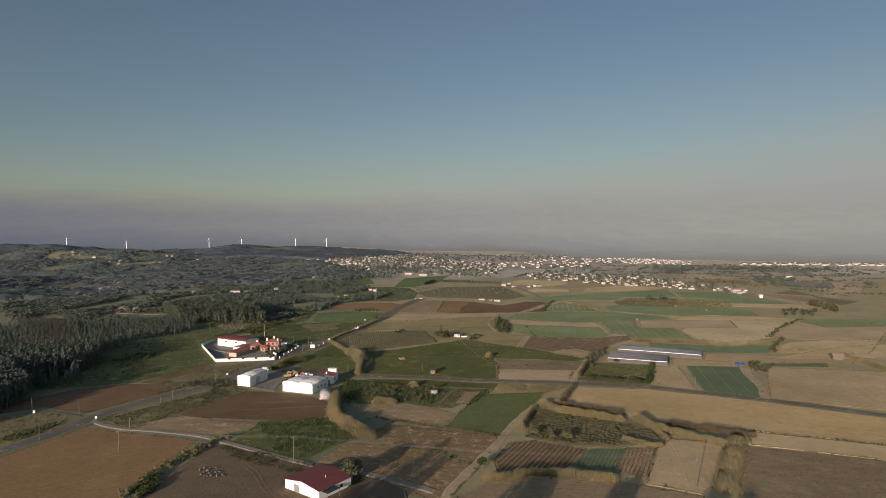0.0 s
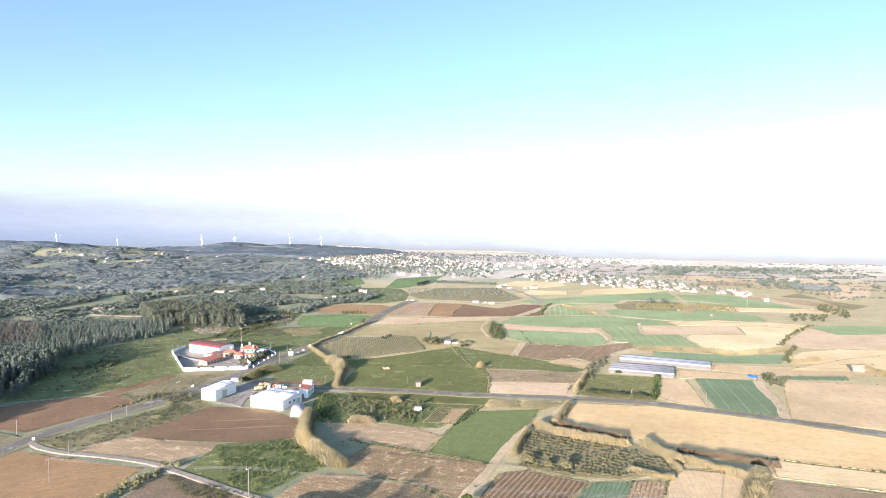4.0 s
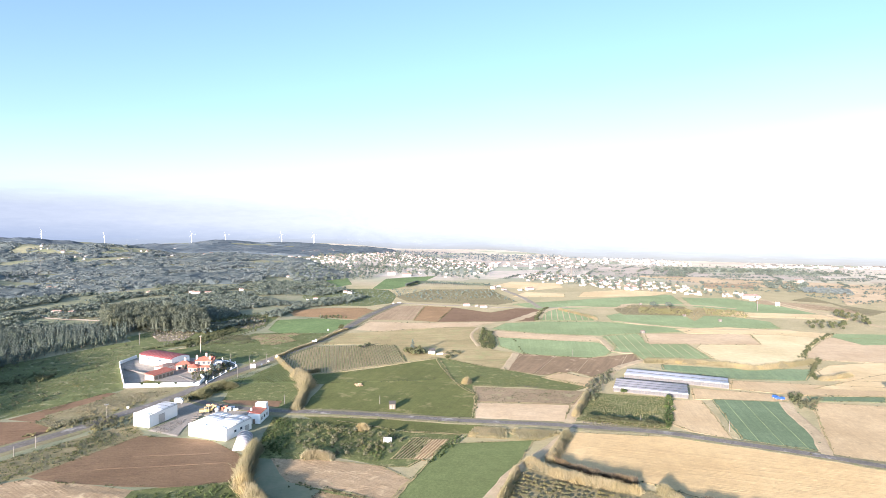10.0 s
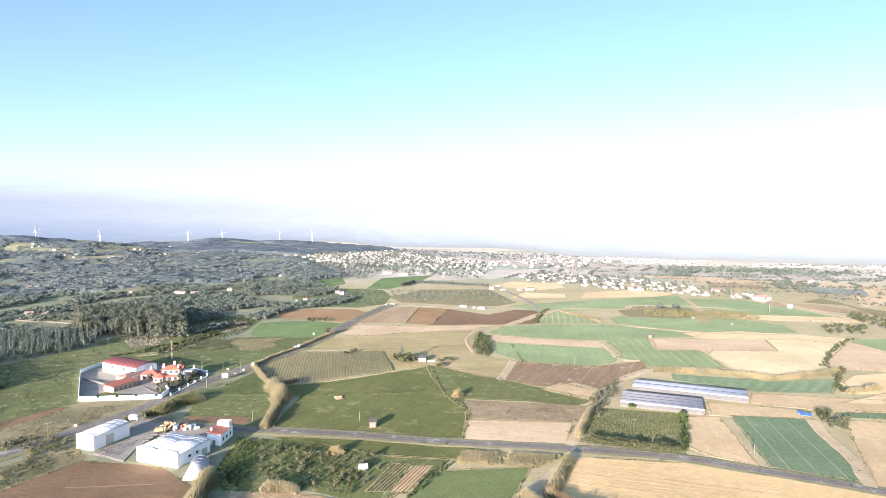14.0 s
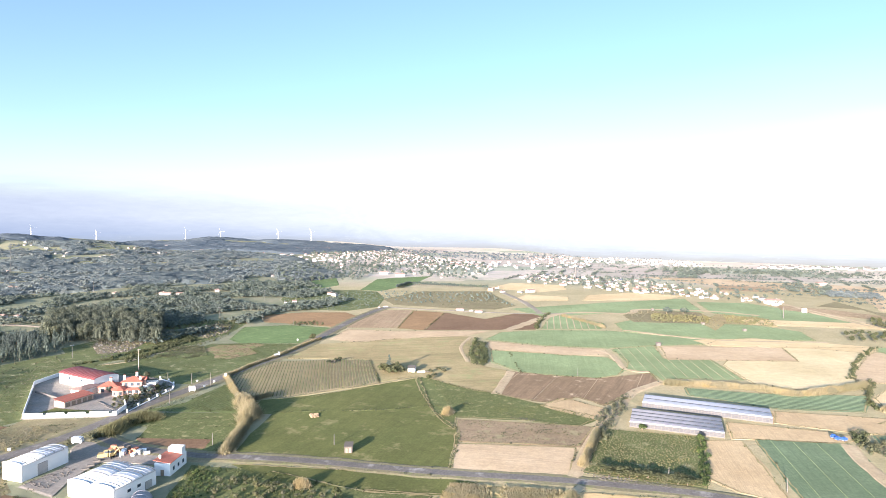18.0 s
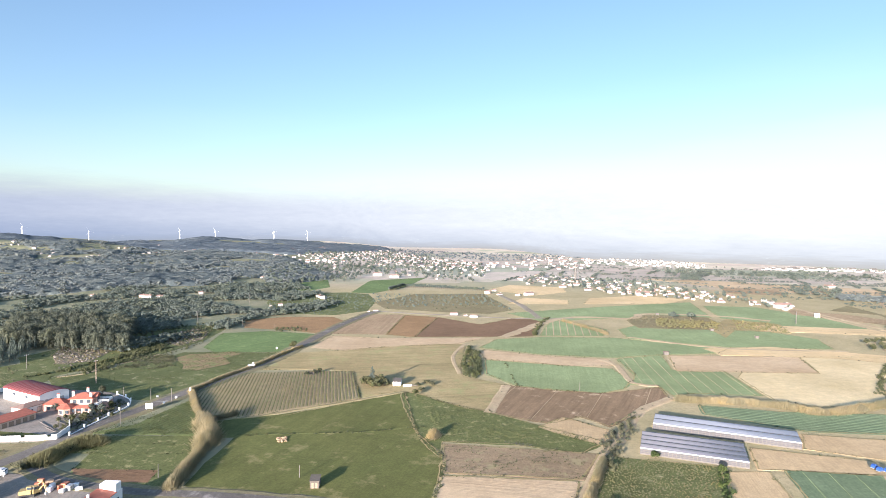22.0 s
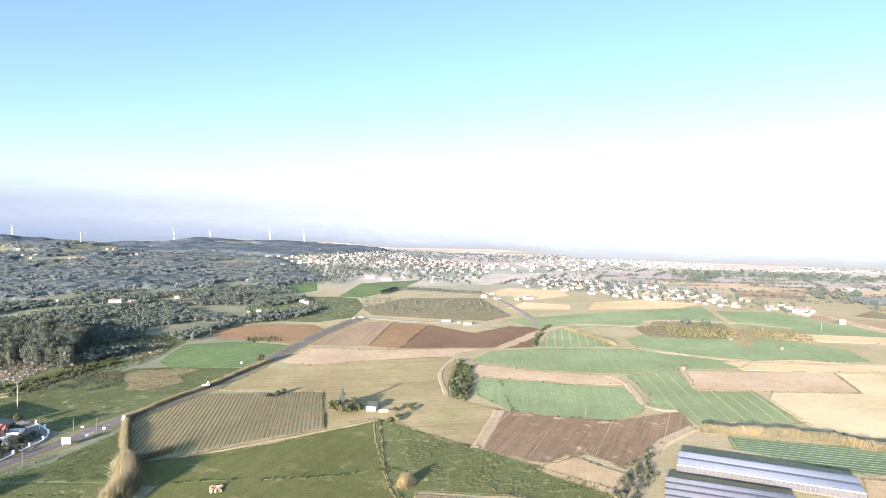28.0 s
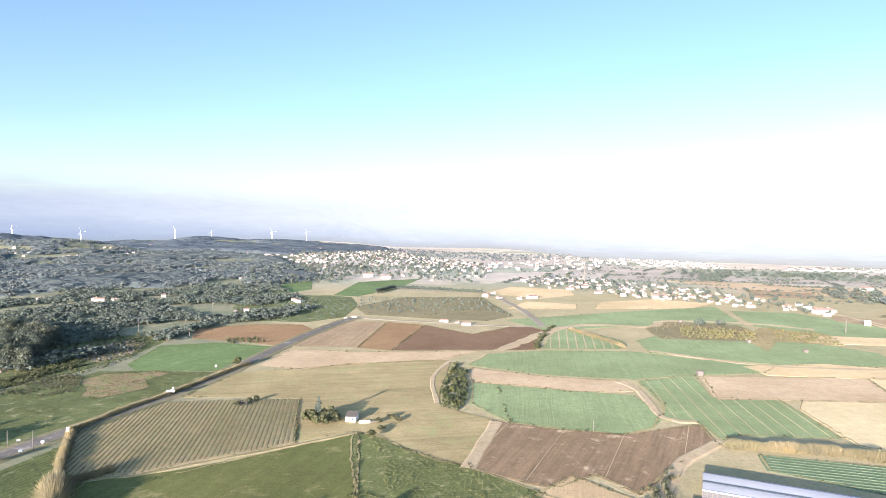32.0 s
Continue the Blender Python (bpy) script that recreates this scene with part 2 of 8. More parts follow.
M = {
    "soil_orange": land("soil_orange", (0.45, 0.285, 0.145), (0.375, 0.235, 0.118), 22, 1.5, 30, 0.45),
    "soil_dark": land("soil_dark", (0.28, 0.185, 0.108), (0.22, 0.142, 0.083), 20, 1.4, 12, 0.45),
    "soil_red": land("soil_red", (0.31, 0.195, 0.115), (0.245, 0.152, 0.088), 24, 1.6, 10, 0.45),
    "soil_tan": land("soil_tan", (0.68, 0.51, 0.30), (0.61, 0.445, 0.25), 26, 1.3, -102, 0.3, None, 0, 0.2, 0.85),
    "soil_pale": land("soil_pale", (0.72, 0.555, 0.325), (0.65, 0.485, 0.265), 50, 3.0, -18, 0.05, None, 0, 0.06, 0.96),
    "soil_gold": land("soil_gold", (0.655, 0.475, 0.245), (0.575, 0.40, 0.195), 50, 3.0, -18, 0.05, None, 0, 0.06, 0.96),
    "soil_pink": land("soil_pink", (0.67, 0.51, 0.325), (0.59, 0.435, 0.265), 30, 2.0, -10, 0.2, None, 0, 0.2, 0.88),
    "yellow": land("ripe_yellow", (0.77, 0.63, 0.375), (0.71, 0.565, 0.32), 30, 1.6, -40, 0.12, None, 0, 0.12, 0.9),
    "stubble": land("stubble", (0.50, 0.37, 0.225), (0.42, 0.30, 0.175), 9, 1.2, -35, 0.45, (0.54, 0.415, 0.255), 0.4),
    "stubble_x": land("stubble_rough", (0.47, 0.33, 0.185), (0.385, 0.26, 0.142), 7, 1.6, -26, 0.75, (0.55, 0.42, 0.25), 0.5, 0.45),
    "yard": land("yard_dirt", (0.30, 0.22, 0.145), (0.235, 0.17, 0.11), 10, 0, 0, 0, (0.14, 0.14, 0.065), 0.2, 0.5),
    "concrete_yard": land("yard_concrete", (0.39, 0.35, 0.30), (0.31, 0.28, 0.24), 9, 0, 0, 0, (0.27, 0.225, 0.175), 0.3, 0.25),
    "brown_rows": land("brown_rows", (0.40, 0.28, 0.17), (0.33, 0.228, 0.135), 16, 3.4, 64, 0.85, (0.52, 0.40, 0.26), 0.2),
    "brown_rough": land("brown_rough", (0.46, 0.345, 0.215), (0.37, 0.27, 0.165), 14, 1.8, -10, 0.35, (0.31, 0.265, 0.145), 0.5, 0.35),
    "meadow": land("meadow_grass", (0.195, 0.20, 0.066), (0.138, 0.154, 0.049), 26, 5.0, 70, 0.35, (0.25, 0.22, 0.10), 0.3, 0.4),
    "green": land("green_field", (0.205, 0.24, 0.092), (0.18, 0.215, 0.08), 20, 1.5, 68, 0.12, None, 0, 0.3),
    "bright": land("bright_grass", (0.20, 0.275, 0.105), (0.17, 0.245, 0.092), 14, 3.2, 60, 0.3, (0.215, 0.27, 0.11), 0.3, 0.25),
    "crop": land("crop_green", (0.36, 0.435, 0.215), (0.315, 0.385, 0.185), 26, 2.2, 82, 0.35, None, 0, 0.25),
    "crop_dark": land("crop_dark", (0.225, 0.29, 0.165), (0.185, 0.25, 0.138), 20, 1.6, -102, 0.4, None, 0, 0.3),
    "worn": land("worn_grass", (0.44, 0.31, 0.185), (0.36, 0.27, 0.15), 12, 0, 0, 0, (0.20, 0.215, 0.085), 0.9, 0.35),
    "weeds": land("weeds", (0.225, 0.245, 0.092), (0.165, 0.19, 0.07), 7, 0, 0, 0, (0.29, 0.265, 0.125), 0.35, 0.45),
    "rough": land("rough_grass", (0.20, 0.22, 0.088), (0.148, 0.175, 0.068), 12, 4.0, 20, 0.3, (0.33, 0.30, 0.17), 0.3, 0.35),
    "dry": land("dry_grass", (0.53, 0.415, 0.215), (0.42, 0.345, 0.17), 24, 5.0, 12, 0.5, (0.31, 0.30, 0.135), 0.5, 0.25),
    "vine_soil": land("vineyard_soil", (0.56, 0.43, 0.25), (0.48, 0.375, 0.21), 14, 0, 0, 0, (0.36, 0.32, 0.155), 0.4, 0.25),
    "asphalt": land("asphalt", (0.225, 0.203, 0.178), (0.185, 0.168, 0.15), 14, 0, 0, 0, (0.30, 0.28, 0.25), 0.3, 0.15),
    "lane": land("lane_gravel", (0.40, 0.345, 0.27), (0.34, 0.29, 0.225), 6, 0, 0, 0, None, 0, 0.2),
    "dirt_track": land("dirt_track", (0.60, 0.475, 0.305), (0.52, 0.395, 0.245), 6, 0, 0, 0, (0.40, 0.34, 0.19), 0.3, 0.25, 0.85),
    "shoulder": land("road_shoulder", (0.33, 0.28, 0.175), (0.24, 0.225, 0.12), 5, 0, 0, 0, (0.19, 0.195, 0.085), 0.5, 0.3),
    "reed": leafy("reed_leaves", (0.37, 0.315, 0.195), (0.255, 0.22, 0.132), (0.21, 0.195, 0.112)),
    "orchard_leaf": leafy("orchard_leaves", (0.15, 0.145, 0.072), (0.225, 0.205, 0.105), (0.18, 0.178, 0.09)),
    "dead_weeds": leafy("dead_weeds", (0.225, 0.195, 0.13), (0.17, 0.155, 0.098), (0.15, 0.145, 0.088)),
    "dry_needles": leafy("dry_needles", (0.145, 0.12, 0.105), (0.185, 0.155, 0.132), (0.13, 0.125, 0.108)),
    "reed_dead": leafy("dead_reeds", (0.165, 0.13, 0.09), (0.12, 0.097, 0.068)),
    "bush": leafy("bush_leaves", (0.065, 0.08, 0.038), (0.105, 0.115, 0.056), (0.115, 0.115, 0.062)),
    "lush": leafy("lush_leaves", (0.06, 0.088, 0.03), (0.095, 0.125, 0.045)),
    "pine": leafy("pine_needles", (0.095, 0.125, 0.108), (0.14, 0.168, 0.132), (0.118, 0.142, 0.125)),
    "euca": leafy("eucalyptus_leaves", (0.10, 0.115, 0.086), (0.132, 0.144, 0.104), (0.09, 0.106, 0.083)),
    # far leaves greyed towards blue: some distance haze is in this colour
    "wood_far": leafy("hazed_far_foliage", (0.115, 0.145, 0.122), (0.152, 0.178, 0.145), (0.135, 0.158, 0.135)),
    "olive": leafy("olive_leaves", (0.095, 0.10, 0.062), (0.14, 0.135, 0.085), (0.08, 0.09, 0.05)),
    "vine": leafy("vine_leaves", (0.13, 0.14, 0.06), (0.19, 0.18, 0.085), (0.115, 0.135, 0.055)),
    "grass": leafy("grass_blades", (0.07, 0.082, 0.032), (0.115, 0.115, 0.052), (0.06, 0.075, 0.028)),
    "bark": plain("bark", (0.16, 0.12, 0.085), 0.95),
    "bark_pale": plain("eucalyptus_bark", (0.13, 0.11, 0.085), 0.9),
    "white": plain("white_plaster", (0.80, 0.79, 0.76), 0.75, 0, 0.08, 0.25, (0.62, 0.59, 0.53), 0.01),
    "white_metal": plain("white_sheet", (0.78, 0.79, 0.80), 0.45, 0, 0.08, 0.3, (0.6, 0.58, 0.54), 0.0),
    "roof_white": plain("pale_roof_sheet", (0.60, 0.61, 0.62), 0.5, 0, 0.14, 0.3, (0.45, 0.44, 0.42), 0.0),
    "roof_red": plain("red_roof_sheet", (0.175, 0.045, 0.046), 0.8, 0, 0.22, 0.3, (0.13, 0.05, 0.045), 0.01),
    "tile": plain("clay_tiles", (0.36, 0.115, 0.075), 0.85, 0, 0.35, 0.8, (0.19, 0.09, 0.07), 0.04),
    "tile_old": plain("old_clay_tiles", (0.27, 0.18, 0.145), 0.85, 0, 0.3, 0.7, (0.22, 0.17, 0.14), 0.04),
    "salmon": plain("salmon_plaster", (0.40, 0.255, 0.205), 0.8, 0, 0.12, 0.3, None, 0.01),
    "cream": plain("cream_plaster", (0.50, 0.38, 0.30), 0.8, 0, 0.1, 0.3, None, 0.01),
    "concrete": plain("concrete", (0.13, 0.12, 0.105), 0.85, 0, 0.2, 0.8),
    "stone": plain("field_stone", (0.115, 0.10, 0.083), 0.9, 0, 0.35, 1.5),
    "dark": plain("dark_opening", (0.035, 0.04, 0.045), 0.35, 0, 0.2, 0.5, None, 0),
    "wood": plain("weathered_wood", (0.30, 0.22, 0.15), 0.85, 0, 0.3, 1.5),
    "steel": plain("galvanised_steel", (0.55, 0.56, 0.57), 0.45, 0.7, 0.15, 1.0, None, 0),
    "yellow_paint": plain("yellow_paint", (0.40, 0.30, 0.13), 0.6, 0, 0.2, 0.7, None, 0),
    "orange_paint": plain("orange_plastic", (0.42, 0.16, 0.09), 0.6, 0, 0.25, 0.7, None, 0),
    "blue_paint": plain("blue_tarpaulin", (0.03, 0.09, 0.32), 0.5, 0, 0.2, 0.7, None, 0),
    "black": plain("black_rubber", (0.03, 0.03, 0.03), 0.7, 0, 0.2, 1, None, 0),
    # pale bluish leaves: distance haze put into the colour
    "hill": leafy("hazed_hill_foliage", (0.145, 0.178, 0.185), (0.19, 0.217, 0.212), (0.165, 0.19, 0.185)),
    "white_far": plain("weathered_whitewash", (0.42, 0.405, 0.385), 0.85, 0, 0.15, 0.3, None, 0),
    "fallow": land("fallow_soil", (0.53, 0.385, 0.24), (0.45, 0.32, 0.19), 16, 4.0, 84, 0.6, (0.39, 0.325, 0.18), 0.3, 0.3),
    "verge": land("olive_verge", (0.37, 0.305, 0.175), (0.285, 0.25, 0.13), 10, 2.0, 12, 0.4, (0.22, 0.21, 0.10), 0.3, 0.3),
    "stone_pale": plain("pale_rubble", (0.33, 0.285, 0.23), 0.9, 0, 0.35, 1.2),
    "stony": land("stony_slope", (0.40, 0.325, 0.225), (0.28, 0.235, 0.155), 9, 0, 0, 0, (0.19, 0.19, 0.105), 0.6, 0.5),
    "cable": plain("black_cable", (0.10, 0.10, 0.10), 0.6, 0, 0.1, 1, None, 0),
}


def film_plastic(name, a, b):
    m, n, l, p = graph(name)
    pos = n.new("ShaderNodeTexCoord").outputs["Object"]
    c = blend(n, l, ramp(n, l, noise_node(n, l, pos, 0.25, 5), 0.3, 0.7), a, b)
    l.new(c, p.inputs["Base Color"])
    p.inputs["Roughness"].default_value = 0.7
    p.inputs["Specular IOR Level"].default_value = 0.12
    bump(n, l, p, noise_node(n, l, pos, 2.0, 3), 0.25, 0.03)
    return m


M["film"] = film_plastic("greenhouse_film", (0.33, 0.31, 0.318), (0.385, 0.36, 0.365))
M["film_pale"] = film_plastic("pale_greenhouse_film", (0.40, 0.405, 0.43), (0.45, 0.455, 0.48))
# ridge leaves bluer still, their haze painted into the colour
M["ridge"] = leafy("hazed_ridge_foliage", (0.14, 0.17, 0.185), (0.195, 0.22, 0.225), (0.125, 0.155, 0.175))
M["film_side"] = film_plastic("side_curtain_film", (0.075, 0.075, 0.08), (0.095, 0.095, 0.10))
# both canopies carry distance haze in their pale bluish tones
M["canopy"] = canopy_leaves("hazed_woodland_canopy", (0.13, 0.162, 0.16), (0.215, 0.238, 0.215), (0.13, 0.16, 0.165))
M["canopy_ridge"] = canopy_leaves("hazed_ridge_canopy", (0.135, 0.17, 0.195), (0.185, 0.212, 0.222), (0.125, 0.16, 0.185))
M["glass"] = plain("window_glass", (0.06, 0.075, 0.09), 0.08, 0, 0.1, 0.5, None, 0)


def ground_material():
    """Dry grass and weeds near; a patchwork of small plots farther out; scrub on the western hills."""
    m, n, l, p = graph("countryside_ground")
    pos = n.new("ShaderNodeNewGeometry").outputs["Position"]
    sep = n.new("ShaderNodeSeparateXYZ")
    l.new(pos, sep.inputs[0])
    near = blend(n, l, ramp(n, l, noise_node(n, l, pos, 1 / 30, 6, 0.7), 0.35, 0.65), (0.46, 0.375, 0.225), (0.34, 0.295, 0.16))
    near = blend(n, l, ramp(n, l, noise_node(n, l, pos, 0.5, 5, 0.8), 0.45, 0.75), near, (0.25, 0.23, 0.12))
    mp = n.new("ShaderNodeMapping")
    mp.inputs["Scale"].default_value = (1 / 150, 1 / 95, 0)
    mp.inputs["Rotation"].default_value = (0, 0, 0.25)
    l.new(pos, mp.inputs["Vector"])
    v = n.new("ShaderNodeTexVoronoi")
    v.distance = "CHEBYCHEV"
    v.inputs["Scale"].default_value = 1.0
    v.inputs["Randomness"].default_value = 0.75
    l.new(mp.outputs[0], v.inputs["Vector"])
    cr = n.new("ShaderNodeValToRGB")
    cr.color_ramp.interpolation = "CONSTANT"
    sepc = n.new("ShaderNodeSeparateColor")
    l.new(v.outputs["Color"], sepc.inputs[0])
    l.new(sepc.outputs[0], cr.inputs[0])
    # far plots' tones paler and greyer, part of it haze put into the colour
    tones = ((0.0, (0.54, 0.46, 0.385)), (0.2, (0.385, 0.385, 0.29)), (0.38, (0.575, 0.505, 0.40)), (0.55, (0.44, 0.37, 0.31)), (0.72, (0.30, 0.32, 0.235)), (0.86, (0.50, 0.41, 0.345)))
    for i, (at, tone) in enumerate(tones):
        e = cr.color_ramp.elements[i] if i < 2 else cr.color_ramp.elements.new(at)
        e.position, e.color = at, (*tone, 1)
    far = blend(n, l, ramp(n, l, noise_node(n, l, pos, 1 / 40, 6, 0.75), 0.45, 0.72), cr.outputs[0], (0.32, 0.33, 0.24))
    col = blend(n, l, ramp(n, l, sep.outputs["Y"], 980, 1180), near, far)
    # scrub cover west of a line
    k = n.new("ShaderNodeMath")
    k.operation = "MULTIPLY_ADD"
    l.new(sep.outputs["Y"], k.inputs[0])
    k.inputs[1].default_value = 0.18
    l.new(sep.outputs["X"], k.inputs[2])
    scrub = blend(n, l, ramp(n, l, noise_node(n, l, pos, 1 / 35, 6, 0.75), 0.4, 0.62), (0.17, 0.185, 0.11), (0.26, 0.245, 0.155))
    col = blend(n, l, ramp(n, l, k.outputs[0], 70, 10), col, scrub)
    l.new(col, p.inputs["Base Color"])
    p.inputs["Roughness"].default_value = 0.95
    p.inputs["Specular IOR Level"].default_value = 0.15
    bump(n, l, p, noise_node(n, l, pos, 0.8, 6, 0.8), 0.7, 0.5)
    return m


M["ground"] = ground_material()

# building helpers


def mesh_of(name, verts, faces, mats, index=None, smooth=False):
    me = bpy.data.meshes.new(name)
    me.from_pydata([tuple(v) for v in verts], [], [tuple(f) for f in faces])
    for m in mats if isinstance(mats, (list, tuple)) else [mats]:
        me.materials.append(M[m] if isinstance(m, str) else m)
    if index is not None:
        me.polygons.foreach_set("material_index", np.asarray(index, np.int32))
    if smooth:
        me.polygons.foreach_set("use_smooth", np.ones(len(me.polygons), bool))
    me.update()
    return me


def tri_mesh(name, verts, mats, index=None):
    """Loose triangles: verts of shape (n, 3, 3)."""
    n = len(verts)
    me = bpy.data.meshes.new(name)
    me.vertices.add(3 * n)
    me.vertices.foreach_set("co", np.asarray(verts, np.float32).ravel())
    me.loops.add(3 * n)
    me.loops.foreach_set("vertex_index", np.arange(3 * n, dtype=np.int32))
    me.polygons.add(n)
    me.polygons.foreach_set("loop_start", np.arange(0, 3 * n, 3, dtype=np.int32))
    for m in mats if isinstance(mats, (list, tuple)) else [mats]:
        me.materials.append(M[m])
    if index is not None:
        me.polygons.foreach_set("material_index", np.asarray(index, np.int32))
    me.update()
    return me


class Shape:
    """Collects boxes, prisms and tubes into one mesh."""

    def __init__(self):
        self.v, self.f = [], []

    def add(self, verts, faces):
        k = len(self.v)
        self.v += [tuple(p) for p in verts]
        self.f += [tuple(i + k for i in f) for f in faces]
        return self

    def box(self, x0, x1, y0, y1, z0, z1):
        return self.add([(x, y, z) for z in (z0, z1) for y in (y0, y1) for x in (x0, x1)],
                        [(0, 2, 3, 1), (4, 5, 7, 6), (0, 1, 5, 4), (2, 6, 7, 3), (0, 4, 6, 2), (1, 3, 7, 5)])

    def rod(self, a, b, r0, r1=None, n=8):
        a, b = Vector(a), Vector(b)
        q = (b - a).to_track_quat("Z", "Y")
        r1 = r0 if r1 is None else r1
        ring = [(math.cos(2 * math.pi * i / n), math.sin(2 * math.pi * i / n)) for i in range(n)]
        verts = [a + q @ Vector((c * r0, s * r0, 0)) for c, s in ring] + [b + q @ Vector((c * r1, s * r1, 0)) for c, s in ring]
        faces = [(i, (i + 1) % n, n + (i + 1) % n, n + i) for i in range(n)] + [tuple(range(n - 1, -1, -1)), tuple(range(n, 2 * n))]
        return self.add(verts, faces)

    def prism(self, outline, y0, y1):
        """An outline in x and z, drawn along y."""
        n = len(outline)
        return self.add([(x, y0, z) for x, z in outline] + [(x, y1, z) for x, z in outline],
                        [tuple(range(n)), tuple(range(2 * n - 1, n - 1, -1))] + [(i, n + i, n + (i + 1) % n, (i + 1) % n) for i in range(n)])

    def slab(self, pts, z0, z1):
        n = len(pts)
        return self.add([(x, y, z0) for x, y in pts] + [(x, y, z1) for x, y in pts],
                        [tuple(range(n - 1, -1, -1)), tuple(range(n, 2 * n))] + [(i, (i + 1) % n, n + (i + 1) % n, n + i) for i in range(n)])


def part(name, shape, material, parent, label="", smooth=False):
    ob = new(name, shape if isinstance(shape, bpy.types.Mesh) else mesh_of(name, shape.v, shape.f, material, None, smooth))
    ob.parent = parent
    if label:
        ob["label"] = label
    return ob


def thing(name, label, category, at=(0, 0, 0), turn=0.0, group="", kind=""):
    ob = new(name)
    ob.matrix_world = pose(*at, 0, 0, turn)
    return tagged(ob, label, category, group, kind)


def area_of(pts):
    return sum(a[0] * b[1] - b[0] * a[1] for a, b in zip(pts, pts[1:] + pts[:1])) / 2


LAYER, MARGINS = [0], []


def sheet(name, pts, material, label, category="field", kind="structure", top=None):
    """A plot of ground: a thin slab laid on the plain."""
    if area_of(pts) < 0:
        pts = pts[::-1]
    LAYER[0] += 1
    z = 0.03 + 0.002 * LAYER[0] if top is None else top
    MARGINS.append(pts)
    rr = random.Random(LAYER[0])
    ragged = []
    for p, q in zip(pts, pts[1:] + pts[:1]):
        d = math.hypot(q[0] - p[0], q[1] - p[1])
        n = max(1, int(d / 7))
        ragged += [(p[0] + (q[0] - p[0]) * i / n + rr.uniform(-.55, .55), p[1] + (q[1] - p[1]) * i / n + rr.uniform(-.55, .55)) for i in range(n)]
    n = len(ragged)
    cx, cy = sum(p[0] for p in ragged) / n, sum(p[1] for p in ragged) / n
    skirt = [(p[0] + (p[0] - cx) * 1.1 / max(1, math.hypot(p[0] - cx, p[1] - cy)), p[1] + (p[1] - cy) * 1.1 / max(1, math.hypot(p[0] - cx, p[1] - cy))) for p in ragged]
    s = Shape().add([(*p, -0.03) for p in skirt] + [(*p, z) for p in ragged], [tuple(range(n, 2 * n))] + [(i, (i + 1) % n, n + (i + 1) % n, n + i) for i in range(n)])
    ob = new(name, mesh_of(name, s.v, s.f, material))
    ob["top"] = z
    return tagged(ob, label, category, "", kind)


def smooth_line(pts, step=6.0):
    out = []
    p = [Vector(pts[0])] + [Vector(q) for q in pts] + [Vector(pts[-1])]
    for i in range(1, len(p) - 2):
        n = max(2, int((p[i + 1] - p[i]).length / step))
        for k in range(n):
            t = k / n
            out.append(0.5 * ((2 * p[i]) + (p[i + 1] - p[i - 1]) * t + (2 * p[i - 1] - 5 * p[i] + 4 * p[i + 1] - p[i + 2]) * t * t
                              + (3 * p[i] - p[i - 1] - 3 * p[i + 1] + p[i + 2]) * t ** 3))
    return out + [p[-1]]


def sides(line, width):
    left, right = [], []
    for i, q in enumerate(line):
        d = (line[min(i + 1, len(line) - 1)] - line[max(i - 1, 0)]).normalized()
        nrm = Vector((-d.y, d.x))
        left.append(q + nrm * width / 2)
        right.append(q - nrm * width / 2)
    return left, right


def strip(name, pts, width, material, label, category, z, ragged=0.0):
    line = smooth_line(pts)
    l, r = sides(line, width)
    if ragged:
        rr = random.Random(len(pts) * 31 + int(width * 10))
        l = [q + Vector((rr.uniform(-ragged, ragged), rr.uniform(-ragged, ragged))) for q in l]
        r = [q + Vector((rr.uniform(-ragged, ragged), rr.uniform(-ragged, ragged))) for q in r]
    n = len(line)
    s = Shape()
    k = min(1.5, width * 0.25)
    outer, inner = [a + (a - b).normalized() * k for a, b in zip(l, r)], [b + (b - a).normalized() * k for a, b in zip(l, r)]
    verts = [(*q, z) for q in l] + [(*q, z) for q in r] + [(*q, 0) for q in outer] + [(*q, 0) for q in inner]
    faces = []
    for i in range(n - 1):
        faces += [(n + i, n + i + 1, i + 1, i), (i, i + 1, 2 * n + i + 1, 2 * n + i), (3 * n + i, 3 * n + i + 1, n + i + 1, n + i)]
    s.add(verts, faces)
    return tagged(new(name, mesh_of(name, s.v, s.f, material)), label, category, "", "structure")


def rows_in(poly, angle, spacing, inset=0.0):
    """Segments of parallel lines at an angle (degrees from +x) inside a polygon."""
    a = radians(angle)
    c, s = math.cos(a), math.sin(a)
    loc = [(x * c + y * s, -x * s + y * c) for x, y in poly]
    lo, hi = min(q[1] for q in loc), max(q[1] for q in loc)
    out, v = [], lo + spacing * 0.5
    while v < hi:
        cuts = sorted(p[0] + (v - p[1]) / (q[1] - p[1]) * (q[0] - p[0]) for p, q in zip(loc, loc[1:] + loc[:1]) if (p[1] - v) * (q[1] - v) < 0)
        for u0, u1 in zip(cuts[::2], cuts[1::2]):
            if u1 - u0 > 2 * inset + 1:
                u0i, u1i = u0 + inset, u1 - inset
                out.append(((u0i * c - v * s, u0i * s + v * c), (u1i * c - v * s, u1i * s + v * c)))
        v += spacing
    return out


def inside(x, y, poly):
    hit = False
    for (x0, y0), (x1, y1) in zip(poly, poly[1:] + poly[:1]):
        if (y0 > y) != (y1 > y) and x < x0 + (y - y0) / (y1 - y0) * (x1 - x0):
            hit = not hit
    return hit


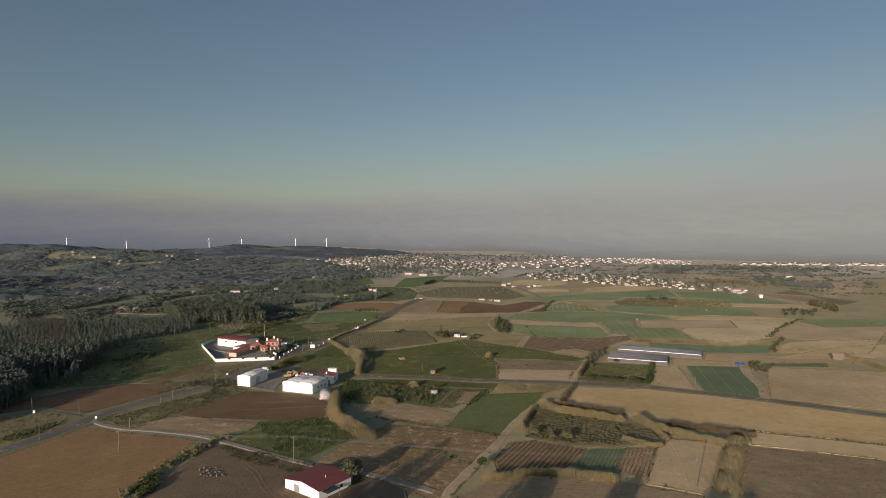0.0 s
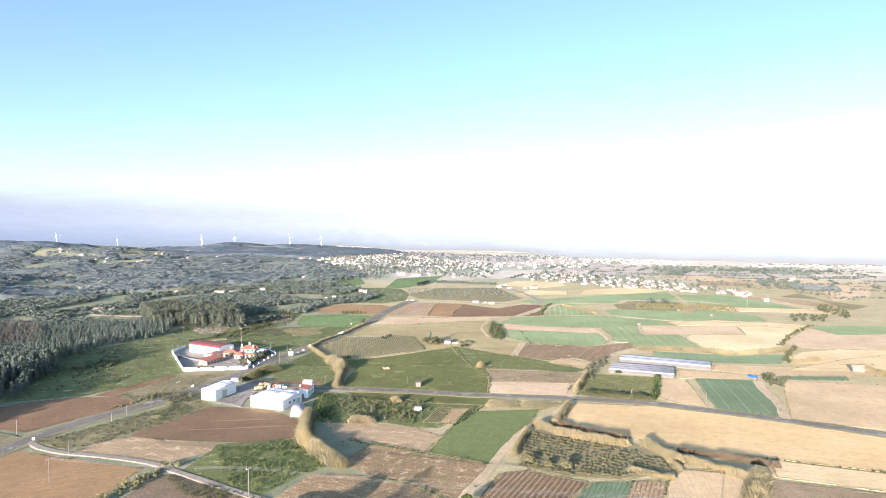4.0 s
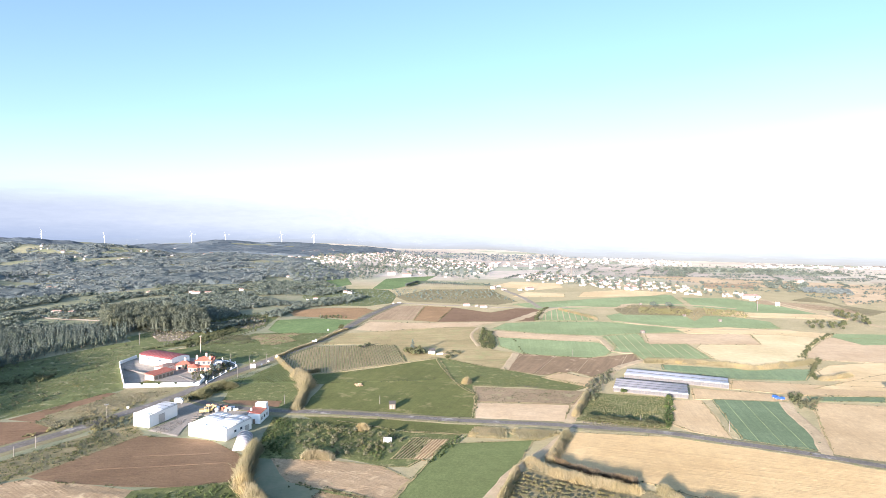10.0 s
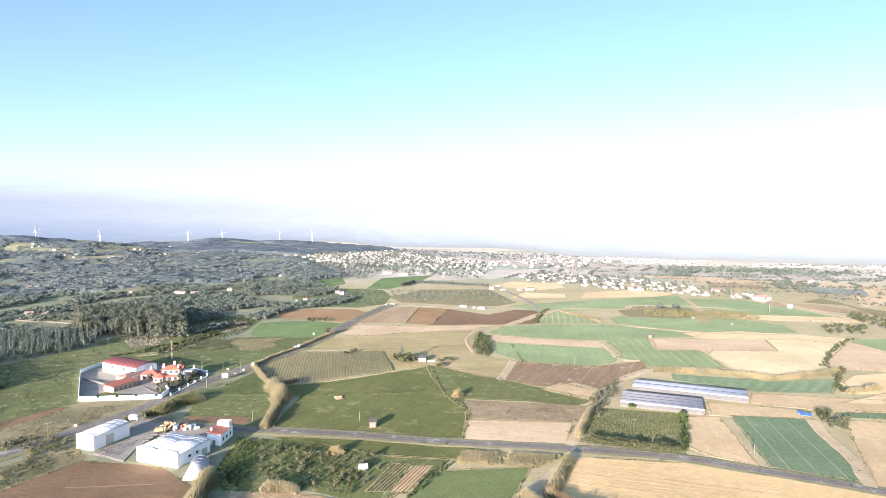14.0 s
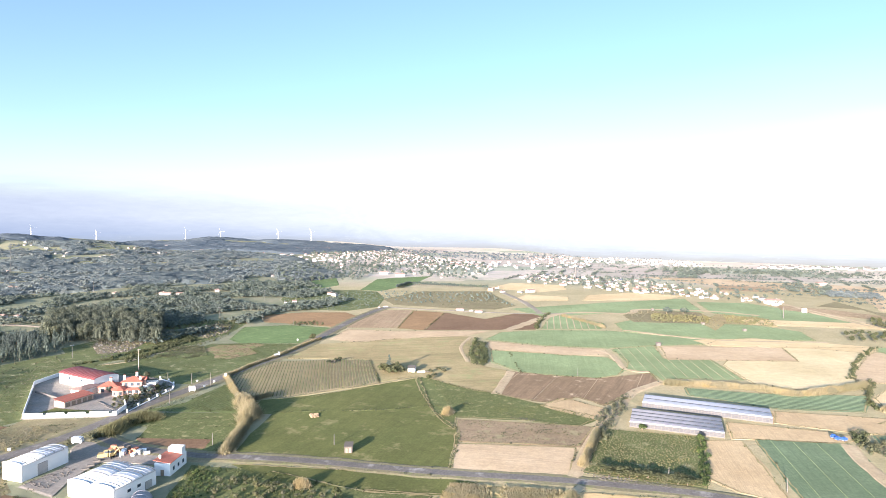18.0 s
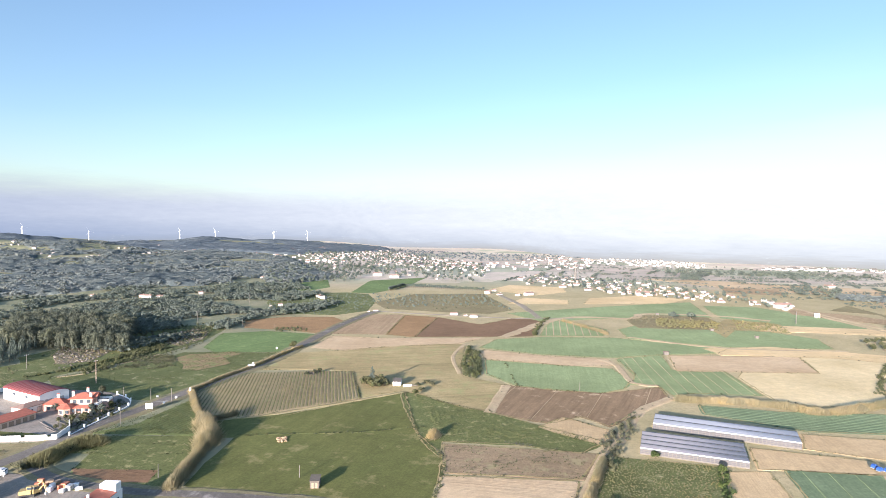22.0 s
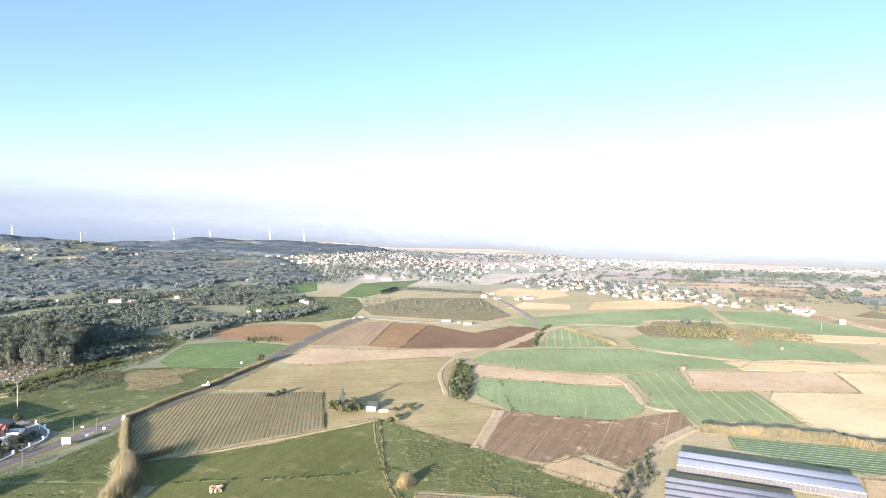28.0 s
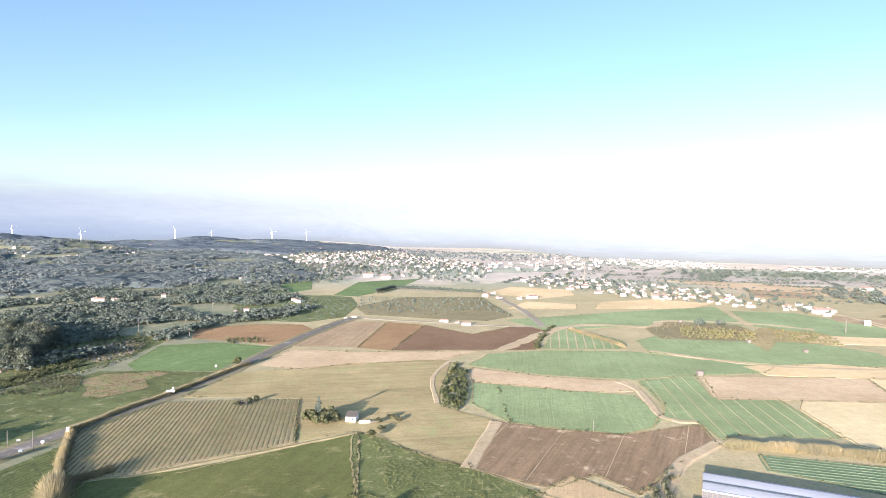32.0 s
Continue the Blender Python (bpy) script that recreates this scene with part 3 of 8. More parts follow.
def scatter(poly, count, gap, r):
    xs, ys = [p[0] for p in poly], [p[1] for p in poly]
    out, cells, tries = [], {}, 0
    while len(out) < count and tries < count * 30:
        tries += 1
        x, y = r.uniform(min(xs), max(xs)), r.uniform(min(ys), max(ys))
        if not inside(x, y, poly):
            continue
        k = (int(x // gap), int(y // gap))
        if any(math.hypot(x - a, y - b) < gap for i in (-1, 0, 1) for j in (-1, 0, 1) for a, b in cells.get((k[0] + i, k[1] + j), ())):
            continue
        cells.setdefault(k, []).append((x, y))
        out.append((x, y))
    return out


def leaf_tris(centres, radii, n, size, g, squash=0.8):
    """n leaf triangles round each centre, on the outer shell of a ball of that radius."""
    centres, radii = np.asarray(centres, float), np.asarray(radii, float)
    k = len(centres)
    d = g.normal(size=(k, n, 3))
    d /= np.linalg.norm(d, axis=-1, keepdims=True)
    r = radii[:, None, None] * g.uniform(0.55, 1.05, (k, n, 1))
    p = centres[:, None] + d * r * (1, 1, squash)
    u = g.normal(size=(k, n, 3))
    u -= (u * d).sum(-1, keepdims=True) * d * 0.96
    u /= np.linalg.norm(u, axis=-1, keepdims=True)
    w = np.cross(d, u)
    s = size * g.uniform(0.6, 1.3, (k, n, 1))
    t = np.stack([p + u * s, p - u * s * 0.5 + w * s * 0.85, p - u * s * 0.5 - w * s * 0.85], 2)
    return t.reshape(-1, 3, 3)


def core_tris(r, centre, squash=1.0, g=None):
    """A rough inner ball that keeps a crown from being see-through."""
    bm = bmesh.new()
    bmesh.ops.create_icosphere(bm, subdivisions=1, radius=1)
    v = np.array([q.co[:] for q in bm.verts])
    f = np.array([[q.index for q in fc.verts] for fc in bm.faces])
    bm.free()
    v *= 1 + g.uniform(-0.25, 0.2, (len(v), 1))
    return (v * r * (1, 1, squash) + centre)[f]


def trunk_tris(h, r, lean, n=6):
    a = np.linspace(0, 2 * np.pi, n, endpoint=False)
    b = np.c_[np.cos(a) * r, np.sin(a) * r, np.zeros(n)]
    t = np.c_[np.cos(a) * r * 0.45 + lean[0], np.sin(a) * r * 0.45 + lean[1], np.full(n, h)]
    out = []
    for i in range(n):
        j = (i + 1) % n
        out += [[b[i], b[j], t[j]], [b[i], t[j], t[i]]]
    return np.array(out)


low = []


def tree_tris(kind, g):
    """Trunk and crown triangles of a tree about 1 high (scaled by its height)."""
    if kind == "pine":
        cs, rs = [(0, 0, 0.95)], [0.05]
        for z in np.linspace(0.18, 0.88, 6):
            w = 0.15 * (1.03 - z) + 0.015
            for a in g.uniform(0, 6.28, 3):
                cs.append((math.cos(a) * w, math.sin(a) * w, z + g.normal(0, 0.03)))
                rs.append(w * 0.95)
        crown = np.concatenate([leaf_tris(cs, rs, 13, 0.034, g, 0.8), core_tris(0.075, (0, 0, 0.42), 3.2, g)])
        return trunk_tris(0.5, 0.02, (0, 0)), crown
    if kind == "euca":
        cs, rs = [], []
        for _ in range(22):
            z = g.uniform(0.14, 0.95)
            w = 0.22 * math.sin(min(1.0, (1.08 - z) * 1.9) * 1.4)
            a = g.uniform(0, 6.28)
            cs.append((math.cos(a) * w, math.sin(a) * w, z))
            rs.append(g.uniform(0.10, 0.17))
        crown = np.concatenate([leaf_tris(cs, rs, 40, 0.027, g, 1.0), core_tris(0.09, (0, 0, 0.5), 3.6, g)])
        return trunk_tris(0.4, 0.012, (g.normal(0, 0.02), g.normal(0, 0.02))), crown
    if kind == "low":
        for _ in range(7):
            a, e = g.uniform(0, 6.28), g.uniform(-0.5, 1.3)
            cs_ = (0.38 * math.cos(a) * math.cos(e), 0.38 * math.sin(a) * math.cos(e), 0.42 + 0.3 * math.sin(e))
            low.append((cs_, g.uniform(0.16, 0.27)))
        crown = leaf_tris([q[0] for q in low[-7:]], [q[1] for q in low[-7:]], 15, 0.12, g, 0.85)
        return trunk_tris(0.3, 0.03, (0, 0), 3), crown
    cs, rs = [], []
    for _ in range(13):
        a, e = g.uniform(0, 6.28), g.uniform(-0.4, 1.3)
        cs.append((0.3 * math.cos(a) * math.cos(e), 0.3 * math.sin(a) * math.cos(e), 0.56 + 0.26 * math.sin(e)))
        rs.append(g.uniform(0.13, 0.2))
    crown = np.concatenate([leaf_tris(cs, rs, 22, 0.062, g, 0.85), core_tris(0.24, (0, 0, 0.52), 0.8, g)])
    return trunk_tris(0.45, 0.035, (g.normal(0, 0.04), g.normal(0, 0.04))), crown


def terrain(x, y):
    """Height of the ground: a level plain, low wooded hills in the west and north-west."""
    m = max(0.0, min(1.0, -(x + 0.30 * y) / 350)) * max(0.0, min(1.0, (y - 640) / 300))
    h = m * m * (3 - 2 * m) * (25 * noise.noise(Vector((x * 0.0037, y * 0.0037, 5))) + 7 * noise.noise(Vector((x * 0.010, y * 0.010, 8))))
    for cx, cy, w, d, top in ((-925, 1840, 110, 150, 30), (-1180, 1850, 190, 170, 20), (-800, 2420, 130, 170, 20), (-560, 2480, 120, 160, 10), (-1650, 2250, 300, 220, 16)):
        h += top * math.exp(-(((x - cx) / w) ** 2) - (((y - cy) / d) ** 2))
    return h


def wood(name, label, spots, kind, heights, foliage, bark, seed, variants=5, kind_tag="stuff"):
    """Many trees joined into one mesh."""
    g = np.random.default_rng(seed)
    forms = [tree_tris(kind, g) for _ in range(variants)]
    tris, index = [], []
    for x, y in spots:
        t, c = forms[g.integers(variants)]
        h, a = g.uniform(*heights), g.uniform(0, 6.28)
        wide = g.uniform(0.85, 1.2) * (1.45 if kind == "low" else 1.0)
        rot = np.array([[math.cos(a), math.sin(a), 0], [-math.sin(a), math.cos(a), 0], [0, 0, 1]])
        z = terrain(x, y) - 0.1
        for k, q in ((0, t), (1, c)):
            tris.append((q * (h * wide, h * wide, h)) @ rot + (x, y, z))
            index.append(np.full(len(q), k))
    return tagged(new(name, tri_mesh(name, np.concatenate(tris), [bark, foliage], np.concatenate(index))), label, "trees", "", kind_tag)


def tree(name, label, at, kind, height, foliage, bark, seed, width=1.0):
    g = np.random.default_rng(seed)
    t, c = tree_tris(kind, g)
    ex = [tree_tris(kind, g)[1] * (0.9, 0.9, 0.95) for _ in range(1)]
    c = np.concatenate([c] + ex)
    k = (height * width, height * width, height)
    ob = thing(name, label, "tree", (*at, terrain(*at)), g.uniform(0, 360))
    part("trunk", tri_mesh("trunk", t * k, bark), None, ob)
    part("crown", tri_mesh("crown", c * k, foliage), None, ob)
    return ob


def blades(line, width, height, per_metre, g, lean=0.3, thick=0.16):
    """Reed stems and leaves along a line, tallest in the middle, leaning out at the sides."""
    pts = np.array([p[:] for p in smooth_line(line, 2.0)])
    cum = np.r_[0, np.cumsum(np.linalg.norm(np.diff(pts, axis=0), axis=1))]
    n = int(cum[-1] * per_metre)
    s = g.uniform(0, cum[-1], n)
    base = np.c_[np.interp(s, cum, pts[:, 0]), np.interp(s, cum, pts[:, 1])]
    swell = 0.85 + 0.15 * np.sin(s * 0.31 + 1.3) * np.sin(s * 0.113) + 0.08 * np.sin(s * 0.9)
    off = g.normal(0, width * 0.24, (n, 2)) * swell[:, None]
    h = height * swell * g.uniform(0.45, 1.08, n) * np.clip(1.3 - np.hypot(*off.T) / (width * 0.62), 0.3, 1.0)
    b = np.c_[base + off, g.uniform(0, 0.5, n) * h]
    a = g.uniform(0, 6.28, n)
    w = np.c_[np.cos(a), np.sin(a), np.zeros(n)] * thick * g.uniform(0.6, 1.4, (n, 1))
    tip = b.copy()
    tip[:, :2] += g.normal(0, lean, (n, 2)) * height * 0.25 + off * 0.3
    tip[:, 2] = np.maximum(h, b[:, 2] + 0.25 * height)
    return np.stack([b - w, b + w, tip], 1)


def reed_hedge(name, label, line, width, height, material="reed", per=26, seed=1, thick=0.2):
    g = np.random.default_rng(seed)
    cs = [(p.x + g.normal(0, width * 0.1), p.y + g.normal(0, width * 0.1), height * g.uniform(0.1, 0.26)) for p in smooth_line(line, 1.3)]
    mass = np.concatenate([core_tris(width * g.uniform(0.14, 0.2), c, min(1.5, height / width), g) for c in cs])
    tris = np.concatenate([mass, blades(line, width, height, per * 4.6, g, thick=thick * 0.52)])
    return tagged(new(name, tri_mesh(name, tris, material)), label, "hedge", "", "stuff")


def bushes(name, label, spots, radius, foliage, seed, n=42, kind="stuff", size=0.22, category="bushes"):
    g = np.random.default_rng(seed)
    out = []
    for x, y in spots:
        r = g.uniform(*radius)
        z = terrain(x, y)
        out.append(core_tris(r * 0.55, (x, y, z + r * 0.3), 0.8, g))
        cs = [(x + g.normal(0, r * 0.4), y + g.normal(0, r * 0.4), z + r * g.uniform(0.35, 0.9)) for _ in range(4)]
        out.append(leaf_tris(cs, [r * 0.55] * 4, max(8, int(n * 0.42)), size * 0.72 * max(1.0, r), g))
    return tagged(new(name, tri_mesh(name, np.concatenate(out), foliage)), label, category, "", kind)


def tufts(name, label, poly, count, height, material, seed, category="grass"):
    """Loose grass and weeds over an area."""
    g = np.random.default_rng(seed)
    r = random.Random(seed)
    pts = []
    xs, ys = [p[0] for p in poly], [p[1] for p in poly]
    while len(pts) < count:
        x, y = r.uniform(min(xs), max(xs)), r.uniform(min(ys), max(ys))
        if inside(x, y, poly) and noise.noise(Vector((x * 0.09, y * 0.09, seed))) > r.uniform(-0.6, 0.3):
            pts.append((x, y, 0.3))
    p = np.repeat(np.array(pts), 5, 0)
    n = len(p)
    p[:, :2] += g.normal(0, height * 0.5, (n, 2))
    a = g.uniform(0, 6.28, n)
    w = np.c_[np.cos(a), np.sin(a), np.zeros(n)] * height * 0.32
    tip = p + np.c_[g.normal(0, 0.4, (n, 2)) * height, g.uniform(0.5, 1.2, n) * height]
    return tagged(new(name, tri_mesh(name, np.stack([p - w, p + w, tip], 1), material)), label, category, "", "stuff")

# ground: one sheet to the horizon
def ground_sheet():
    xs = sorted(set([-4700 + 200 * i for i in range(48)] + [-3000 + 40 * i for i in range(76)]))
    ys = sorted(set([-1200 + 200 * i for i in range(30)] + [620 + 40 * i for i in range(70)] + [4700]))
    verts = [(x, y, terrain(x, y)) for y in ys for x in xs]
    w = len(xs)
    faces = [(j * w + i, j * w + i + 1, (j + 1) * w + i + 1, (j + 1) * w + i) for j in range(len(ys) - 1) for i in range(w - 1)]
    ob = new("ground", mesh_of("ground", verts, faces, "ground", None, True))
    return tagged(ob, "dry grass and patchwork farmland reaching the horizon", "ground", "", "structure")


ground_sheet()


def backdrop():
    """A glowing sheet painted as hazy hills and plain far behind the rest, nearer in the east where the haze is thick.
    """
    n = 96
    verts, faces = [], []
    for i in range(n + 1):
        d = -75 + 150 * i / n
        a = radians(d)
        east = max(0.0, min(1.0, (d + 10) / 8))
        east = east * east * (3 - 2 * east)
        r = 2960 - 610 * east - 520 * max(0.0, min(1.0, (d - 6) / 7))
        k = 0.5 + 0.5 * math.sin(i * 0.31 + 1) * math.sin(i * 0.083)
        verts += [(r * math.sin(a), r * math.cos(a), z) for z in (-20, 0, 50 + 25 * k, 150, 400)]
    for i in range(n):
        faces += [(i * 5 + j, (i + 1) * 5 + j, (i + 1) * 5 + j + 1, i * 5 + j + 1) for j in range(4)]
    m, nn, l, p = graph("painted_haze")
    nn.remove(p)
    pos = nn.new("ShaderNodeNewGeometry").outputs["Position"]
    sep = nn.new("ShaderNodeSeparateXYZ")
    l.new(pos, sep.inputs[0])
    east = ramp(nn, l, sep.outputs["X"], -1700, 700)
    # haze tones by height and towards +x, given off as emission
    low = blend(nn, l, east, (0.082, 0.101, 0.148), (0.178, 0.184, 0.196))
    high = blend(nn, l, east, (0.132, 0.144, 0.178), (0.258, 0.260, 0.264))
    mp = nn.new("ShaderNodeMapping")
    mp.inputs["Scale"].default_value = (0.0016, 0.0016, 0.012)
    l.new(pos, mp.inputs["Vector"])
    no = noise_node(nn, l, mp.outputs[0], 3.0, 5, 0.6)
    hz = nn.new("ShaderNodeMath")
    hz.operation = "MULTIPLY_ADD"
    l.new(no, hz.inputs[0])
    hz.inputs[1].default_value = 60
    l.new(sep.outputs["Z"], hz.inputs[2])
    lift = nn.new("ShaderNodeMath")
    lift.operation = "MULTIPLY_ADD"
    l.new(hz.outputs[0], lift.inputs[0])
    l.new(blend(nn, l, east, (0, 0, 0), (0.25, 0.25, 0.25)), lift.inputs[1])
    l.new(hz.outputs[0], lift.inputs[2])
    hz = lift
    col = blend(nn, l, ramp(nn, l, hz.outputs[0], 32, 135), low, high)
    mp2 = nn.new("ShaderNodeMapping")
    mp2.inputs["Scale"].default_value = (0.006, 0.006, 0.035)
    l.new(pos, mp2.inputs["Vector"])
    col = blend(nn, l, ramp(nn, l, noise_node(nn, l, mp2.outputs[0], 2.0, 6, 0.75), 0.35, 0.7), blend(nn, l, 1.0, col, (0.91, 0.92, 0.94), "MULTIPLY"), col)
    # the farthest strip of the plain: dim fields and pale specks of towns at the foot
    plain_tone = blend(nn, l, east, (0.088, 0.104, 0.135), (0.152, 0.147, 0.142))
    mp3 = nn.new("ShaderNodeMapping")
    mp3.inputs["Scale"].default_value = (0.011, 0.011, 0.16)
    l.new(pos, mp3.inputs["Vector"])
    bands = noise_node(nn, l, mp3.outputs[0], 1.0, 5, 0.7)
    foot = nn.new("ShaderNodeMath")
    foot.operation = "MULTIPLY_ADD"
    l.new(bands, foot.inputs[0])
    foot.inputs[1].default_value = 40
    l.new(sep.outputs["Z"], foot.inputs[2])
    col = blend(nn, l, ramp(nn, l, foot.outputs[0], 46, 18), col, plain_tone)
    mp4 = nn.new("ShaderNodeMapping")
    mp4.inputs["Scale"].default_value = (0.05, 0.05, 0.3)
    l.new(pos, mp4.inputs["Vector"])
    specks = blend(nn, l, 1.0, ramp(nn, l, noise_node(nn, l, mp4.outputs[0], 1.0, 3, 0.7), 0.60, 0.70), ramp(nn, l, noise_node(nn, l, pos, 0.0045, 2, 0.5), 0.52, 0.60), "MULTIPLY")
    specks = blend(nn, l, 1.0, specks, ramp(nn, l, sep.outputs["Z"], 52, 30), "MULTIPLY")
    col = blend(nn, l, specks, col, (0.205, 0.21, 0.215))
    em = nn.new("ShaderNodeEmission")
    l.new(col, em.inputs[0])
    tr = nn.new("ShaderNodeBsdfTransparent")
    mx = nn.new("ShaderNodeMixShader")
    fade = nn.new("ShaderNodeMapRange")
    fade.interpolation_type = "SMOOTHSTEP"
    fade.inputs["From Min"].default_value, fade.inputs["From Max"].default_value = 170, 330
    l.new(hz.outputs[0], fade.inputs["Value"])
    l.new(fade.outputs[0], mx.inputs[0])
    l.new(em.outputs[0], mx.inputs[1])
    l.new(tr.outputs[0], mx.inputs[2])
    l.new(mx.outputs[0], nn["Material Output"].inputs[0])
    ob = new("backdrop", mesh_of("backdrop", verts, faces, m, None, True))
    tagged(ob, "glowing backdrop painted as hazy bluish hills on the far horizon", "backdrop", "", "structure")


backdrop()

# fields
PL = "ploughed_field"
sheet(PL, [(-191.4, 218.4), (-185.6, 246.4), (-182.2, 260.1), (-176.4, 272.7), (-172.7, 287.4), (-163.5, 284.3), (-147.7, 278.9), (-124.5, 272.4), (-109.1, 268.1), (-110.2, 249.3), (-113.1, 230.6), (-114.5, 217.9), (-111.1, 198.6), (-164.6, 188.6)], "soil_orange", "bare orange-brown ploughed soil beside the road")
sheet(PL, [(-241.8, 319), (-229.9, 330.8), (-214.2, 353.8), (-191.7, 365.8), (-157.3, 365.6), (-155, 347.5), (-168.8, 331.3), (-181, 309.2), (-196.7, 313.9), (-209, 319.7), (-229.8, 303.3)], "soil_red", "dark brown ploughed soil below the pine wood")
sheet(PL, [(-184.3, 369.6), (-162.9, 414.6), (-156.5, 414.4), (-169.6, 366.9)], "soil_red", "narrow strip of brown tilled soil")
sheet("grass_verge", [(-168.3, 364.5), (-155.9, 412.8), (-128.5, 419.2), (-136.1, 397.2), (-154.4, 356.9)], "verge", "dry straw-coloured grass between soil and road", "grass")
sheet(PL, [(-131.6, 305.2), (-112.6, 348.3), (-79.4, 342.5), (-58, 323.3), (-56.4, 308.2), (-58.3, 299.6), (-73.7, 296.3), (-101.4, 298.2), (-118.4, 300)], "soil_dark", "freshly ploughed dark brown soil by the warehouses")
sheet("stubble_field", [(-144.6, 282.7), (-141.3, 296.9), (-130.4, 302.7), (-106.8, 298.2), (-89.2, 293.9), (-89.4, 286.1), (-99.5, 275), (-107.6, 273.6), (-130, 278.8)], "stubble", "light brown stubble beside the gravel lane")
sheet("yard", [(-98, 261.5), (-89.1, 263.4), (-68.3, 249.1), (-56.3, 241.1), (-27.1, 227.5), (-14, 217.2), (-8.5, 187.6), (-105, 188.2), (-106, 217.9), (-103.3, 236.9), (-100.4, 254.2)], "yard", "bare trodden earth yard with tyre ruts", "yard")
sheet("weedy_plot", [(-89, 293.1), (-54.7, 302.1), (-49.5, 296.2), (-33.2, 274.5), (-36.4, 271.1), (-45.8, 261.1), (-55.9, 244.4), (-72, 253.8), (-91.3, 266), (-88, 286.1)], "weeds", "overgrown green plot full of weeds")
sheet("stubble_field", [(-56.8, 337.9), (-36.6, 323.2), (-21.6, 320.1), (-4.1, 315.2), (7.3, 303.3), (0.4, 285.4), (-19.7, 295.1), (-30.9, 299.3), (-36.7, 302)], "stubble", "dry harvested plot with curved mower tracks")
sheet("stubble_field", [(-31.2, 274.5), (-22.5, 295.9), (1.8, 283.8), (28.4, 270.5), (13.6, 236.3), (-0.5, 253.3), (-17.1, 259.6)], "stubble_x", "harvested maize stubble in rough orange-brown rows")
sheet("stubble_field", [(-52.2, 237.9), (-41.2, 262.3), (-29.2, 261.6), (-12.3, 257.7), (-0.5, 250.3), (13.4, 233.7), (5.7, 217.1), (-0.1, 201.6), (-14, 217.2), (-27.7, 231), (-39.2, 236.7)], "stubble_x", "rough maize stubble behind the red-roofed shed")
sheet("grass_field", [(1.8, 284.6), (20.4, 339.4), (59.4, 344.7), (48.1, 316.7), (28.5, 271.9)], "green", "even green grass beside the dirt track")
sheet("dry_strip", [(34.7, 360.3), (74.9, 355), (61, 344.7), (31, 348.3)], "dry", "strip of cut dry reeds along the road")
sheet("weedy_plot", [(-56.6, 324.5), (-60.8, 374.4), (-30.1, 369.8), (5, 353.8), (27.9, 351), (19, 335.2), (5.7, 315), (-4.1, 315.8), (-21.3, 324.8), (-36.9, 322.2)], "weeds", "overgrown plot with shrubs and weeds below the road")
sheet("grass_verge", [(-46.3, 376), (8.8, 370.3), (45, 363.8), (32.5, 352.2), (4.9, 355), (-28.8, 362.3)], "meadow", "green grass verge below the road", "grass")
PLOT_A = [(-0.9, 322.5), (6.6, 347.2), (13.2, 346.1), (7, 322.7)]
PLOT_B = [(7.6, 322.1), (13.8, 345.1), (22.1, 345.1), (12.2, 321.7)]
sheet("vegetable_plot", PLOT_A, "brown_rough", "small vegetable plot with green rows")
sheet("vegetable_plot", PLOT_B, "soil_orange", "small plot of bare orange soil in rows")
MEADOW = [(-49.8, 389.7), (-49.1, 409.7), (-46.7, 454.3), (-35.5, 464.5), (-3.9, 488.7), (18.9, 504.5), (27.1, 443.9), (38.3, 417.7), (33.9, 373.4), (3.5, 376.7), (-22.3, 381.5), (-43.6, 386)]
sheet("meadow", [(-65.6, 454.8), (-50.6, 461.6), (-37.4, 466.3), (-12.3, 481.1), (12, 498), (1.8, 457.8), (-10.1, 437.5), (-58, 436.2)], "meadow", "grass at the foot of the vineyard bank", "meadow")
MARGINS.pop()
sheet("meadow", MEADOW, "meadow", "broad green meadow with a lone shed", "meadow")
sheet("meadow", [(16.4, 507.3), (26.5, 503.4), (41.7, 486.1), (62, 472.9), (83.2, 453.7), (106.5, 435.2), (92.5, 421.7), (68.7, 430.9), (38.6, 433.8), (37, 416), (30, 432), (20, 478)], "weeds", "rough green meadow thick with weeds", "meadow")
VINEYARD = [(-91.4, 505.4), (-85.2, 522.4), (-76.7, 541.8), (-41.3, 548.2), (-15.1, 549.3), (-3.1, 493.2), (-14.7, 485.9), (-28.5, 477), (-50, 463.2), (-70.1, 458.9), (-83.6, 483.8)]
sheet("vineyard_ground", VINEYARD, "vine_soil", "sandy soil and thin grass under the vines")
sheet("dry_meadow", [(-69.8, 550.4), (-59, 600.3), (-36.7, 607.2), (-3.6, 621), (43.1, 634.9), (56.2, 635.4), (49.7, 557.1), (50.9, 541.5), (73.6, 523.5), (61.2, 475.1), (51, 477.9), (36.9, 490.9), (23.8, 505.2), (13.4, 507.2), (-3.5, 495.3), (-15, 551.5), (-42.8, 553.6)], "dry", "mown straw-coloured meadow round the small hut", "meadow")
sheet("bare_strip", [(-53.5, 618.6), (-46.8, 662.8), (-4.2, 655.6), (74.9, 663.7), (50.6, 636.9), (-4.1, 624.2), (-29.8, 607.5)], "soil_pink", "pale bare earth strip above the meadow")
sheet("fallow_field", [(-49, 672.7), (-38.2, 774.1), (4.2, 777.1), (-5.1, 671.1)], "fallow", "light brown fallow field by the road")
sheet(PL, [(-5.1, 671.1), (4.5, 774), (36.3, 764.1), (18.1, 662.6)], "soil_orange", "orange-brown tilled field")
